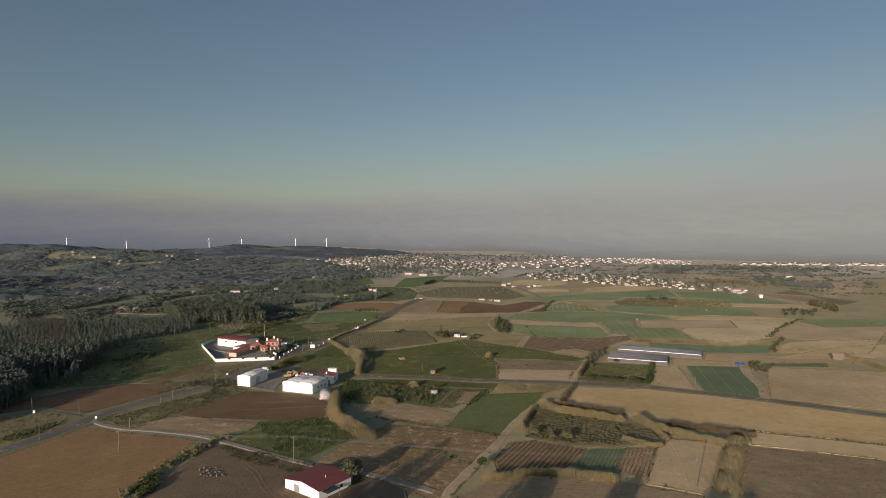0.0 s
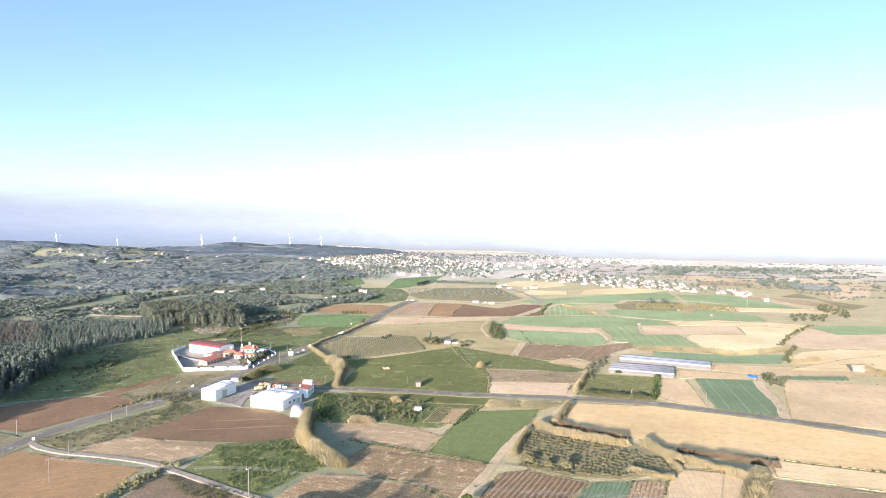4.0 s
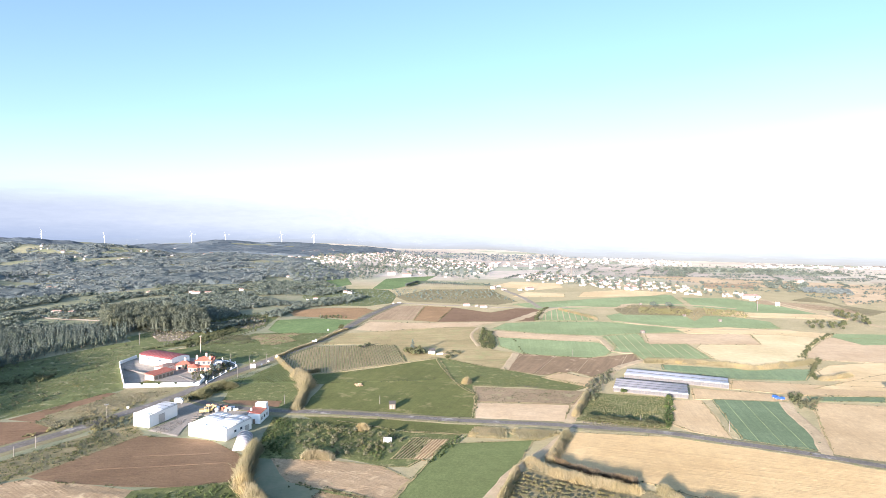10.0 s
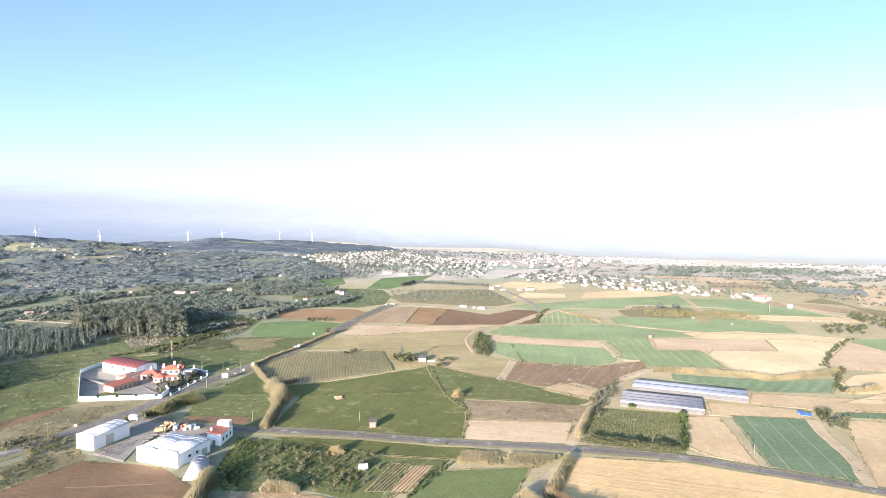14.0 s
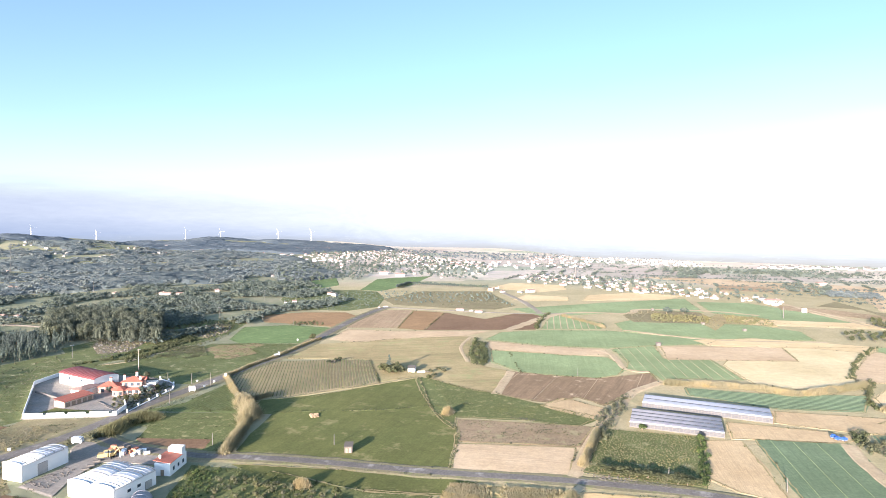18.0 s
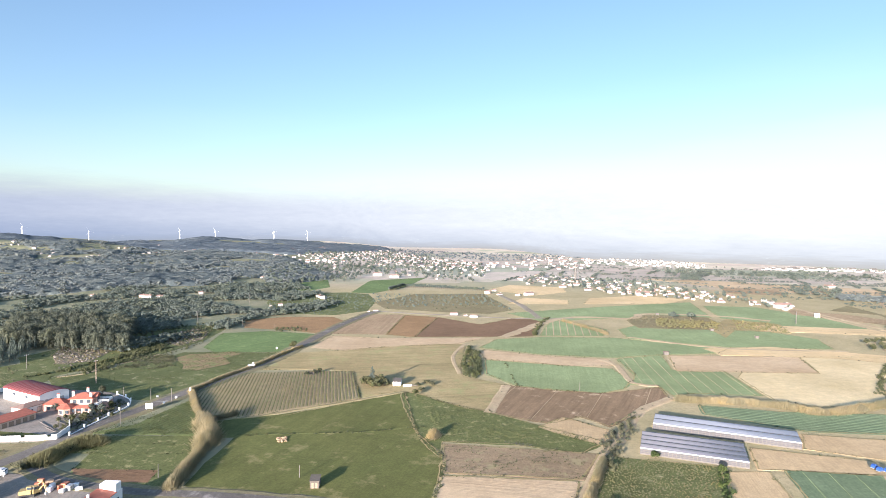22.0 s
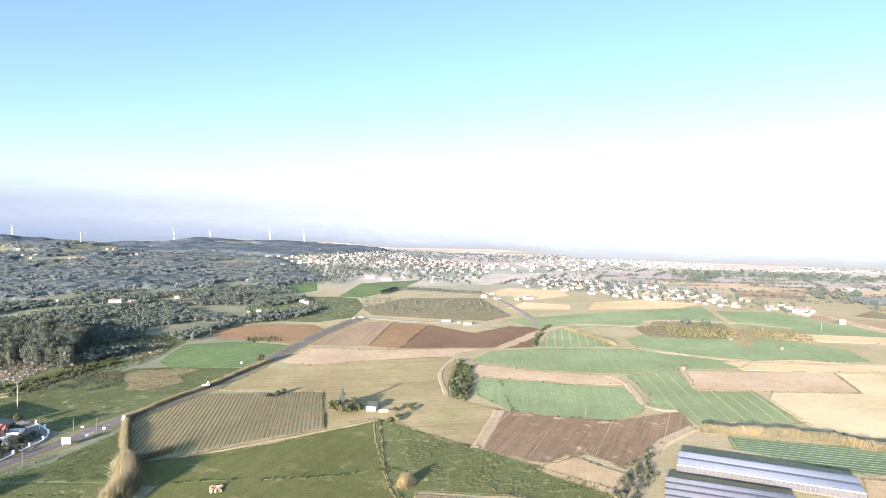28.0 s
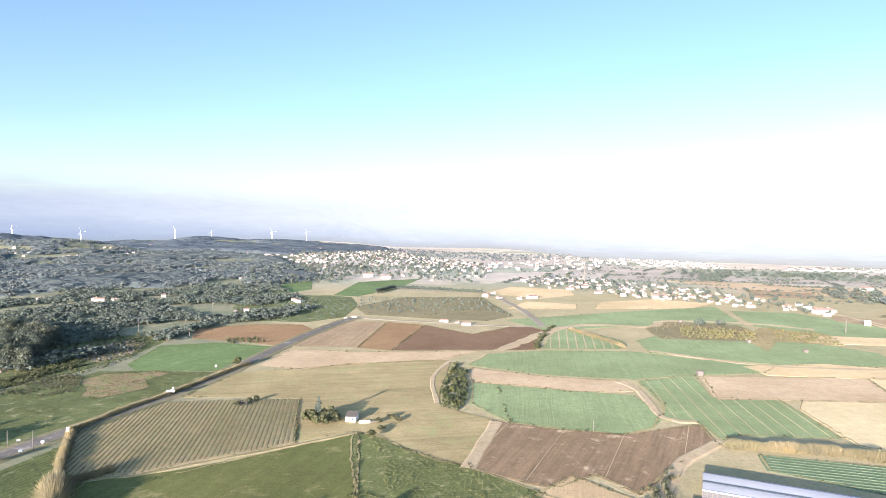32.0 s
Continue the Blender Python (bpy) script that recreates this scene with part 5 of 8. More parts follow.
def warehouse(name, label, a, b, width, eaves, rise, spans, roof, ribs, wall="white", doors=()):
    """A shed with barrel roofs along its length a to b, which runs on its right-hand side."""
    turn, length = axis(a, b)
    ob = thing(name, label, "warehouse", (*a, 0), turn)
    w = width / spans
    top = [(0, -0.4), (width, -0.4), (width, eaves)]
    for k in range(spans - 1, -1, -1):
        top += [(k * w + y, z) for y, z in reversed(arch(w, rise, 8, 0, eaves))][1:]
    body = along_x(top, 0, length)
    part("wall", body, wall, ob)
    for k in range(spans):
        s = Shape()
        o = [(k * w + y, z + 0.05) for y, z in arch(w, rise, 10, 0, eaves)]
        o += [(y, z + 0.12) for y, z in reversed(o)]
        part("roof", along_x(o, 0.25, length - 0.1), roof, ob, "", True)
        for i in range(ribs):
            x = 0.7 + (length - 1.4) * i / max(1, ribs - 1)
            r = [(k * w + y, z + 0.12) for y, z in arch(w, rise, 10, 0, eaves)]
            r += [(y, z + 0.11) for y, z in reversed(r)]
            part("roof_rib", along_x(r, x - 0.12, x + 0.12), "concrete" if i % 3 == 1 else "steel", ob)
    # raised end wall towards the field
    e = [(0, eaves - 0.4), (width, eaves - 0.4), (width, eaves + 0.35)]
    for k in range(spans - 1, -1, -1):
        e += [(k * w + y, z + 0.4) for y, z in reversed(arch(w, rise, 8, 0, eaves))][1:]
    part("parapet", along_x(e, -0.06, 0.22), wall, ob)
    for x, z, ww, hh in doors:
        pane(ob, x, 0, z, ww, hh, "y", -1, "door" if z < 0.5 else "window", "steel" if z < 0.5 else "glass")
    part("gutter", Shape().box(0.2, length - 0.2, -0.16, -0.02, eaves - 0.1, eaves + 0.05), "steel", ob)
    return ob


A1, B1, C1 = (-122, 361.4), (-113.3, 358.8), (-108.1, 376.7)
warehouse("warehouse", "long white warehouse with a ribbed barrel roof beside the yard", B1, C1, axis(A1, B1)[1] * 0.95, 5.6, 0.7, 1, "roof_white", 15, "white", [(8, 0, 3.6, 4.0)])
A2, B2, C2 = (-91.8, 349.1), (-72.9, 342.1), (-67, 358.4)
warehouse("warehouse", "broad white warehouse with twin low barrel roofs", B2, C2, axis(A2, B2)[1] * 0.98, 5.0, 0.85, 2, "roof_white", 11, "white", [(14, 0, 2.6, 2.6), (6, 2.2, 1.2, 0.8), (10, 2.2, 1.2, 0.8)])


def tunnel(a, b, width, height):
    turn, length = axis(a, b)
    ob = thing("polytunnel", "small plastic polytunnel beside the warehouse", "polytunnel", (*a, 0), turn)
    part("cover", along_x(arch(width, height, 12), 0, length), "film", ob, "milky plastic sheet", True)
    for i in range(6):
        o = [(y, z) for y, z in arch(width + 0.1, height + 0.05, 12, -0.05)]
        part("hoop", along_x(o, 0.1 + i * (length - 0.3) / 5, 0.2 + i * (length - 0.3) / 5), "steel", ob)
    pane(ob, -0.01, width / 2, 0, 1.6, 2.0, "x", -1, "door", "steel")


tunnel((-60.2, 332.4), (-63.2, 347.8), 6.6, 3.0)


def red_house():
    a, b, c = (-70.3, 367.5), (-65.1, 365), (-64.3, 377.1)
    turn, length = axis(b, c)
    w = axis(a, b)[1]
    ob = thing("small_house", "narrow white house with a red tiled roof and tower", "house", (*b, 0), turn)
    part("wall", Shape().box(0, length, 0, w, -0.3, 4.6), "white", ob)
    s = Shape().add([(-.3, -.3, 4.6), (length * .72, -.3, 4.6), (length * .72, w + .3, 5.5), (-.3, w + .3, 5.5), (-.3, -.3, 4.75), (length * .72, -.3, 4.75), (length * .72, w + .3, 5.65), (-.3, w + .3, 5.65)],
                    [(3, 2, 1, 0), (4, 5, 6, 7), (0, 1, 5, 4), (1, 2, 6, 5), (2, 3, 7, 6), (3, 0, 4, 7)])
    part("roof", s, "tile", ob)
    part("stair_tower", Shape().box(length * .74, length - .2, .3, w - .3, 4.6, 7.0), "white", ob)
    for x in (2.5, 6.0, 9.5):
        pane(ob, x, 0, 1.4, 1.0, 1.2)
    pane(ob, 0, w / 2, 0.1, 1.0, 2.05, "x", -1, "door", "wood")
    part("chimney", Shape().box(2.0, 2.6, w - 1.2, w - .6, 5.2, 6.6), "white", ob)


red_house()


def red_shed():
    a, b, c = (-56.7, 218), (-42.3, 207.4), (-37, 216.5)
    turn, length = axis(a, b)
    depth = 15.5
    ob = thing("farm_shed", "white farm shed with a flat-pitched dark red sheet roof", "shed", (*a, 0), turn)
    part("wall", Shape().add([(0, 0, -.3), (length, 0, -.3), (length, depth, -.3), (0, depth, -.3), (0, 0, 3.4), (length, 0, 3.4), (length, depth, 3.4), (0, depth, 3.4), (length / 2, 0, 4.6), (length / 2, depth, 4.6)],
                             [(0, 1, 5, 8, 4), (1, 2, 6, 5), (2, 3, 7, 9, 6), (3, 0, 4, 7), (3, 2, 1, 0)]), "white", ob)
    for k, (x0, x1, z0, z1) in enumerate(((-.4, length / 2, 3.3, 4.62), (length / 2, length + .4, 4.62, 3.3))):
        n = 9
        for i in range(n):
            y0, y1 = -.4 + (depth + .8) * i / n, -.4 + (depth + .8) * (i + 1) / n - .03
            s = Shape().add([(x0, y0, z0 + .06), (x1, y0, z1 + .06), (x1, y1, z1 + .06), (x0, y1, z0 + .06), (x0, y0, z0 + .18), (x1, y0, z1 + .18), (x1, y1, z1 + .18), (x0, y1, z0 + .18)],
                            [(3, 2, 1, 0), (4, 5, 6, 7), (0, 1, 5, 4), (1, 2, 6, 5), (2, 3, 7, 6), (3, 0, 4, 7)])
            part("roof_sheet", s, "roof_red", ob)
    part("porch_roof", Shape().box(length + .1, length + 3.2, 1.0, 7.0, 2.9, 3.05), "dark", ob, "dark netting over a lean-to")
    for y in (1.2, 6.8):
        part("post", Shape().rod((length + 3.0, y, -.2), (length + 3.0, y, 2.95), .08), "wood", ob)
    part("vent_pipe", Shape().rod((length * .7, 8, 3.8), (length * .7, 8, 5.2), .15), "steel", ob)
    pane(ob, length * .35, 0, 0, 2.6, 2.6, "y", -1, "door", "steel")
    pane(ob, length, 10.5, 1.2, 1.2, 1.0, "x", 1)


red_shed()


def big_red():
    a, b, c = (-178.9, 485.9), (-151.5, 470.9), (-151.6, 491.8)
    turn, length = axis(a, b)
    width = axis(b, c)[1] * 0.66
    ob = thing("warehouse", "white hall with a curved dark red sheet roof", "warehouse", (*a, 0), turn)
    part("wall", along_x([(0, -.3), (width, -.3)] + [(y, z) for y, z in reversed(arch(width, 1.5, 10, 0, 5.7))], 0, length), "white", ob)
    n = 12
    for i in range(n):
        o = [(y, z + .08) for y, z in arch(width + .6, 1.55, 10, -.3, 5.7)]
        o += [(y, z + .12) for y, z in reversed(o)]
        part("roof_sheet", along_x(o, -.3 + (length + .6) * i / n, -.3 + (length + .6) * (i + 1) / n - .05), "roof_red", ob, "", True)
    for y, w in ((width * .3, 3.0), (width * .7, 3.0)):
        pane(ob, length, y, 0, w, 3.6, "x", 1, "door", "steel")
    for x in (length * .3, length * .65):
        pane(ob, x, 0, 3.6, 2.0, 1.0)


big_red()


def annex():
    a, b, c = (-155.2, 443.3), (-149, 441.2), (-143.8, 456.6)
    turn, length = axis(b, c)
    w = axis(a, b)[1]
    ob = thing("annex", "low outbuilding with an orange tiled roof inside the compound", "outbuilding", (*b, 0), turn)
    part("wall", Shape().box(0, length, 0, w, -.3, 3.0), "cream", ob)
    s = Shape()
    n = 14
    for i in range(n):
        x0, x1 = -.4 + (length + .8) * i / n, -.4 + (length + .8) * (i + 1) / n - .04
        t = Shape().add([(x0, -.5, 2.95), (x1, -.5, 2.95), (x1, w + .3, 4.0), (x0, w + .3, 4.0), (x0, -.5, 3.1), (x1, -.5, 3.1), (x1, w + .3, 4.15), (x0, w + .3, 4.15)],
                        [(3, 2, 1, 0), (4, 5, 6, 7), (0, 1, 5, 4), (1, 2, 6, 5), (2, 3, 7, 6), (3, 0, 4, 7)])
        part("roof_tiles", t, "tile", ob)
    for x in np.linspace(2, length - 2, 5):
        pane(ob, float(x), 0, 0, 1.8, 2.1, "y", -1, "door", "wood")
    ob2 = thing("outbuilding", "white outbuilding with a brown roof beside the hall", "outbuilding", (*(-151.5, 459.4), 0), turn)
    part("wall", Shape().box(0, 12, 0, 7, -.3, 3.6), "white", ob2)
    part("roof", hip_roof(0, 12, 0, 7, 3.6, 1.0), "tile_old", ob2)
    pane(ob2, 4, 0, .8, 1.4, 1.2)
    pane(ob2, 8, 0, 0, 2.4, 2.4, "y", -1, "door", "steel")


annex()


def villa():
    a, b = (-137.4, 464.1), (-128, 465.5)
    turn, _ = axis(a, b)
    ob = thing("villa", "two-storey salmon house with red tiled hip roofs, a bay and balconies", "house", (*a, 0), turn)
    part("ground_floor", Shape().box(0, 13, 0, 11, -.3, 3.2), "salmon", ob)
    part("upper_floor", Shape().box(3.0, 12.6, 2.4, 10.4, 3.2, 6.2), "salmon", ob)
    part("roof", hip_roof(3.0, 12.6, 2.4, 10.4, 6.2, 1.9, .7), "tile", ob)
    part("gable_roof", along_x([(4.6, 6.3), (8.4, 6.3), (6.5, 8.0)], 11.0, 14.2), "tile", ob)
    part("gable_wall", Shape().box(12.6, 13.6, 4.9, 8.1, 3.2, 6.4), "salmon", ob)
    ring = [(2.6 + 3.4 * math.cos(math.pi * k / 4), -.2 + 3.4 * math.sin(math.pi * k / 4)) for k in range(8)]
    bay = part("bay", Shape().slab(ring, -.3, 3.2), "salmon", ob)
    eave = [(2.6 + 4.2 * math.cos(math.pi * k / 4), -.2 + 4.2 * math.sin(math.pi * k / 4), 3.25) for k in range(8)]
    low = [(x, y, 3.05) for x, y, _ in eave]
    part("bay_roof", Shape().add(eave + low + [(2.6, -.2, 5.0)], [(k, (k + 1) % 8, 16) for k in range(8)] + [(8 + k, 8 + (k + 1) % 8, (k + 1) % 8, k) for k in range(8)] + [tuple(range(15, 7, -1))]), "tile", ob)
    for k in (5, 6, 7):
        x, y = 2.6 + 3.25 * math.cos(math.pi * (k + .5) / 4), -.2 + 3.25 * math.sin(math.pi * (k + .5) / 4)
        part("window", Shape().box(x - .55, x + .55, y - .12, y + .12, .9, 2.3), "glass", bay)
    part("porch_roof", hip_roof(6.4, 13, -2.2, .2, 3.1, .8, .4), "tile", ob)
    part("wing", Shape().box(-9, 0, 4, 11, -.3, 3.4), "salmon", ob)
    part("wing_roof", hip_roof(-9, 0, 4, 11, 3.4, 2.0, .6), "tile", ob)
    part("terrace", Shape().box(12.6, 18.4, 6.2, 11.4, -.3, 3.4), "salmon", ob)
    rail = Shape().box(18.2, 18.4, 6.2, 11.4, 3.4, 4.4).box(13.7, 18.4, 6.2, 6.4, 3.4, 4.4).box(12.7, 18.4, 11.2, 11.4, 3.4, 4.4)
    part("terrace_parapet", rail, "white", ob)
    part("balcony", Shape().box(13.6, 15.6, 1.6, 6.0, 3.05, 3.25).box(15.45, 15.6, 1.6, 6.0, 3.25, 4.2).box(13.6, 15.6, 1.6, 1.75, 3.25, 4.2), "white", ob)
    for x in (7.0, 9.8, 12.6):
        part("column", Shape().rod((x, -2.0, -.3), (x, -2.0, 3.05), .17), "white", ob)
    for x, y, top in ((3.4, 5.2, 9.0), (8.2, 9.4, 9.4), (11.6, 3.6, 8.6), (-4.5, 8.6, 7.0)):
        ch = part("chimney", Shape().box(x - .5, x + .5, y - .4, y + .4, top - 4, top), "white", ob)
        part("cap", Shape().box(x - .62, x + .62, y - .52, y + .52, top, top + .2), "tile", ch)
    for x in (5.0, 8.0, 11.0):
        pane(ob, x, 2.4, 4.1, 1.3, 1.4)
    for x in (7.8, 11.0):
        pane(ob, x, 0, .9, 1.5, 1.5)
    pane(ob, 13.6, 6.5, 3.6, 1.4, 2.1, "x", 1)
    for y in (2.0, 4.4):
        pane(ob, 13, y, .9, 1.4, 1.4, "x", 1)
    pane(ob, 18.4, 8.8, .3, 2.6, 2.3, "x", 1, "door", "steel")
    for x in (-7, -3):
        pane(ob, x, 4, .9, 1.4, 1.3)


villa()


def boundary_wall():
    line = [(-158, 425.2), (-118.7, 430.4), (-120, 441.6)]
    ob = thing("boundary_wall", "white boundary wall with swept raised bays along the road", "wall", (*line[0], 0))
    ox, oy = line[0]
    (x0, y0), (x1, y1) = line[0], line[1]
    n = 48
    for i in range(n):
        t0, t1 = i / n, (i + 1) / n
        hh = 1.5 + (0.9 if 0.12 + 0.5 < ((t0 * 4.2 + .2) % 1) + 0.45 else 0)
        a, b = (x0 + (x1 - x0) * t0 - ox, y0 + (y1 - y0) * t0 - oy), (x0 + (x1 - x0) * t1 - ox, y0 + (y1 - y0) * t1 - oy)
        part("wall_panel", Shape().slab([a, b, (b[0] + .05, b[1] + .3), (a[0] + .05, a[1] + .3)], -.3, hh), "white", ob)
    far = [(-158, 425.2), (-189.9, 481.8), (-187.8, 501)]
    for (ax, ay), (bx, by) in zip(far, far[1:]):
        m = 14
        for i in range(m):
            a = (ax + (bx - ax) * i / m - ox, ay + (by - ay) * i / m - oy)
            b = (ax + (bx - ax) * (i + 1) / m - ox, ay + (by - ay) * (i + 1) / m - oy)
            part("wall_panel", Shape().slab([(a[0] - .3, a[1]), a, b, (b[0] - .3, b[1])], -.3, 2.2), "white", ob)
    gate = [(-118.7, 430.4), (-120, 441.6), (-124.6, 449)]
    for (ax, ay), (bx, by) in zip(gate, gate[1:]):
        part("gate_wing", Shape().slab([(ax - ox, ay - oy), (bx - ox, by - oy), (bx - ox + .3, by - oy + .1), (ax - ox + .3, ay - oy + .3)], -.3, 2.4), "white", ob)
    # low garden wall with pillars along the bend of the road
    bend = smooth_line([(-116, 435.2), (-115.3, 444.6), (-114.3, 453.3), (-113.3, 464.8), (-112.3, 476.1), (-115.4, 484.2), (-120.8, 490.3), (-127.7, 495.2)], 3.2)
    g = thing("garden_wall", "low white garden wall with square pillars round the bend", "wall", (*bend[0], 0))
    for p, q in zip(bend, bend[1:]):
        d = (q - p).normalized() * .15
        nrm = Vector((-d.y, d.x))
        pts = [tuple(k - bend[0]) for k in (p - nrm, q - nrm, q + nrm, p + nrm)]
        part("low_wall", Shape().slab(pts, -.3, .7), "white", g)
    for p in bend[::2]:
        k = p - bend[0]
        pl = part("pillar", Shape().box(k.x - .28, k.x + .28, k.y - .28, k.y + .28, -.3, 1.7), "white", g)
        part("cap", Shape().box(k.x - .36, k.x + .36, k.y - .36, k.y + .36, 1.7, 1.85), "white", pl)


boundary_wall()
for k, (a, b) in enumerate(([(-179.3, 466), (-158.9, 454)], [(-132.4, 445), (-120.4, 436)], [(-132.2, 452.8), (-120.6, 445.4)], [(-138.8, 451.6), (-124.1, 439.6)])):
    s = Shape()
    turn, ln = axis(a, b)
    o = thing("garden_kerb", "low concrete retaining kerb in the terraced garden", "kerb", (*a, 0), turn)
    part("kerb", s.box(0, ln, 0, .35, -.3, 1.3 if k == 0 else .5), "concrete", o)


def low_arch(w, rise, n=8, y0=0.0, z0=0.0):
    """A gentle bow without steep shoulders."""
    return [(y0 + w * i / n, z0 + rise * 4 * (i / n) * (1 - i / n)) for i in range(n + 1)]


def retaining_wall(label, line, h):
    ob = thing("garden_wall", label, "wall", (*line[0], terrain(*line[0])))
    for p, q in zip(smooth_line(line, 6.0), smooth_line(line, 6.0)[1:]):
        d = (q - p).normalized() * .25
        o = Vector(line[0])
        pts = [tuple(k - o) for k in (p + Vector((d.y, -d.x)), q + Vector((d.y, -d.x)), q - Vector((d.y, -d.x)), p - Vector((d.y, -d.x)))]
        part("wall_panel", Shape().slab(pts, -1.5, h), "stone", ob)


WALL_LINE = [(-379.1, 691.9), (-354.7, 670.1), (-319.0, 661.6), (-292.0, 653.4)]
retaining_wall("long pale garden wall below a house in the woods", WALL_LINE, 1.4)


def greenhouse(label, a, b, depth, spans, eaves, rise, bays, film="film"):
    turn, length = axis(a, b)
    out = Vector((-(b[1] - a[1]), b[0] - a[0])) / length
    ob = thing("greenhouse", label, "greenhouse", (a[0] + out.x, a[1] + out.y, 0), turn)
    w = depth / spans
    for k in range(spans):
        o = low_arch(w, rise, 8, k * w, eaves)
        o += [(y, z - .07) for y, z in reversed(o)]
        part("roof_film", along_x(o, 0, length), film, ob, "", True)
        e = [(k * w, -.2), ((k + 1) * w, -.2)] + list(reversed(low_arch(w, rise, 8, k * w, eaves)))
        part("end_film", along_x(e, .02, .1), "film", ob)
        part("end_film", along_x(e, length - .1, length - .02), "film", ob)
        part("gutter", Shape().box(0, length, k * w - .14, k * w + .14, eaves - .12, eaves + .22), "dark" if k else "white_metal", ob)
    part("gutter", Shape().box(0, length, depth - .14, depth + .14, eaves - .12, eaves + .12), "dark", ob)
    part("side_film", Shape().box(0, length, -.04, .02, .5, eaves - .15), "film_side", ob, "milky plastic side curtain")
    part("side_film", Shape().box(0, length, depth - .02, depth + .04, .3, eaves - .3), "film_side", ob)
    part("base_board", Shape().box(0, length, -.08, .05, -.3, .5), "concrete", ob)
    for i in range(bays + 1):
        x = length * i / bays
        part("post", Shape().box(x - .08, x + .08, -.16, -.03, -.3, eaves), "concrete", ob)
    part("rail", Shape().box(0, length, -.12, -.04, 1.0, 1.08), "concrete", ob)
    part("rail", Shape().box(0, length, -.12, -.04, 1.7, 1.78), "concrete", ob)
    return ob


GA, GB, GC = (116.1, 421.5), (152.6, 407.6), (159.7, 425.4)
greenhouse("four-span plastic greenhouse with greyish purple film roofs", GA, GB, axis(GB, GC)[1] + 1.8, 4, 2.5, .11, 26)
HA, HB, HC = (131.4, 450.6), (184.3, 427.7), (189.7, 440)
greenhouse("long two-span plastic greenhouse with white sides", HA, HB, axis(HB, HC)[1] + 1.6, 2, 2.8, .13, 40, "film_pale")


def hut():
    a, b = (11.5, 518.8), (16.7, 518.9)
    ob = thing("field_hut", "small whitewashed hut with an old tiled roof", "hut", (*a, 0), axis(a, b)[0] - 6)
    ob.scale = (.85, .85, .9)
    part("wall", Shape().box(0, 5.0, 0, 6.5, -.3, 2.5), "white", ob)
    s = Shape().add([(-.3, -.4, 2.5), (5.3, -.4, 2.5), (5.3, 6.9, 3.3), (-.3, 6.9, 3.3), (-.3, -.4, 2.65), (5.3, -.4, 2.65), (5.3, 6.9, 3.45), (-.3, 6.9, 3.45)],
                    [(3, 2, 1, 0), (4, 5, 6, 7), (0, 1, 5, 4), (1, 2, 6, 5), (2, 3, 7, 6), (3, 0, 4, 7)])
    part("roof", s, "stone", ob)
    pane(ob, 1.4, 0, 0, .9, 2.0, "y", -1, "door", "wood")
    pane(ob, 3.6, 0, 1.1, .9, .9)
    w = thing("garden_wall", "broken low white wall beside the hut", "wall", (*(17.4, 517.2), 0), 10)
    part("wall_panel", Shape().box(0, 4.5, 0, .3, -.3, 1.1), "white", w)
    part("wall_panel", Shape().box(4.7, 8.0, .2, .5, -.3, .8), "stone", w)


hut()


def field_shed():
    a = (-6.9, 388)
    ob = thing("field_shed", "small block shed with a sheet roof in the meadow", "shed", (*a, 0), 4)
    part("wall", Shape().box(0, 3.1, 0, 4.2, -.3, 2.6), "stone", ob)
    part("roof", Shape().add([(-.2, -.3, 2.6), (3.3, -.3, 2.6), (3.3, 4.5, 2.95), (-.2, 4.5, 2.95), (-.2, -.3, 2.7), (3.3, -.3, 2.7), (3.3, 4.5, 3.05), (-.2, 4.5, 3.05)],
                             [(3, 2, 1, 0), (4, 5, 6, 7), (0, 1, 5, 4), (1, 2, 6, 5), (2, 3, 7, 6), (3, 0, 4, 7)]), "stone", ob)
    for x in (.9, 2.2):
        pane(ob, x, 0, .1, .7, 1.8, "y", -1, "door", "wood")
    for k, q in enumerate(((-5.8, 340.9), (-3.9, 340.9))):
        o = thing("water_tank", "white plastic tank among the weeds", "tank", (*q, 0), 12 * k)
        part("tank", Shape().box(0, 1.7, 0, 1.7, .1, 1.8), "white_metal", o)
        part("cage", Shape().box(-.06, 1.76, -.06, 0, .05, 1.85).box(-.06, 1.76, 1.7, 1.76, .05, 1.85).box(-.06, 1.76, -.06, 1.76, -.2, .1), "steel", o)


field_shed()


def cottage(name, label, w, d, h, roof, wall, seed, storeys=1, group=""):
    """A far white house: walls, hip or gable roof, door, windows, chimney."""
    r = random.Random(seed)
    ob = thing(name, label, "house", (0, 0, 0), 0, group)
    part("wall", Shape().box(-w / 2, w / 2, -d / 2, d / 2, -1.0, h), wall, ob)
    if r.random() < .5:
        part("roof", hip_roof(-w / 2, w / 2, -d / 2, d / 2, h, d * .2, .4), roof, ob)
    else:
        g = [(-d / 2 - .4, h - .1), (d / 2 + .4, h - .1), (0, h + d * .24)]
        part("roof", along_x(g, -w / 2 - .3, w / 2 + .3), roof, ob)
    for s in range(storeys):
        for x in np.linspace(-w / 2 + 1.6, w / 2 - 1.6, 3):
            part("window", Shape().box(float(x) - .5, float(x) + .5, -d / 2 - .05, -d / 2 - .01, .9 + 3 * s, 2.1 + 3 * s), "glass", ob)
    part("door", Shape().box(-w / 4 - .5, -w / 4 + .5, -d / 2 - .06, -d / 2 - .012, 0, 2.1), "wood", ob)
    part("chimney", Shape().box(w / 4, w / 4 + .8, -.4, .4, h, h + d * .3), wall, ob)
    return ob


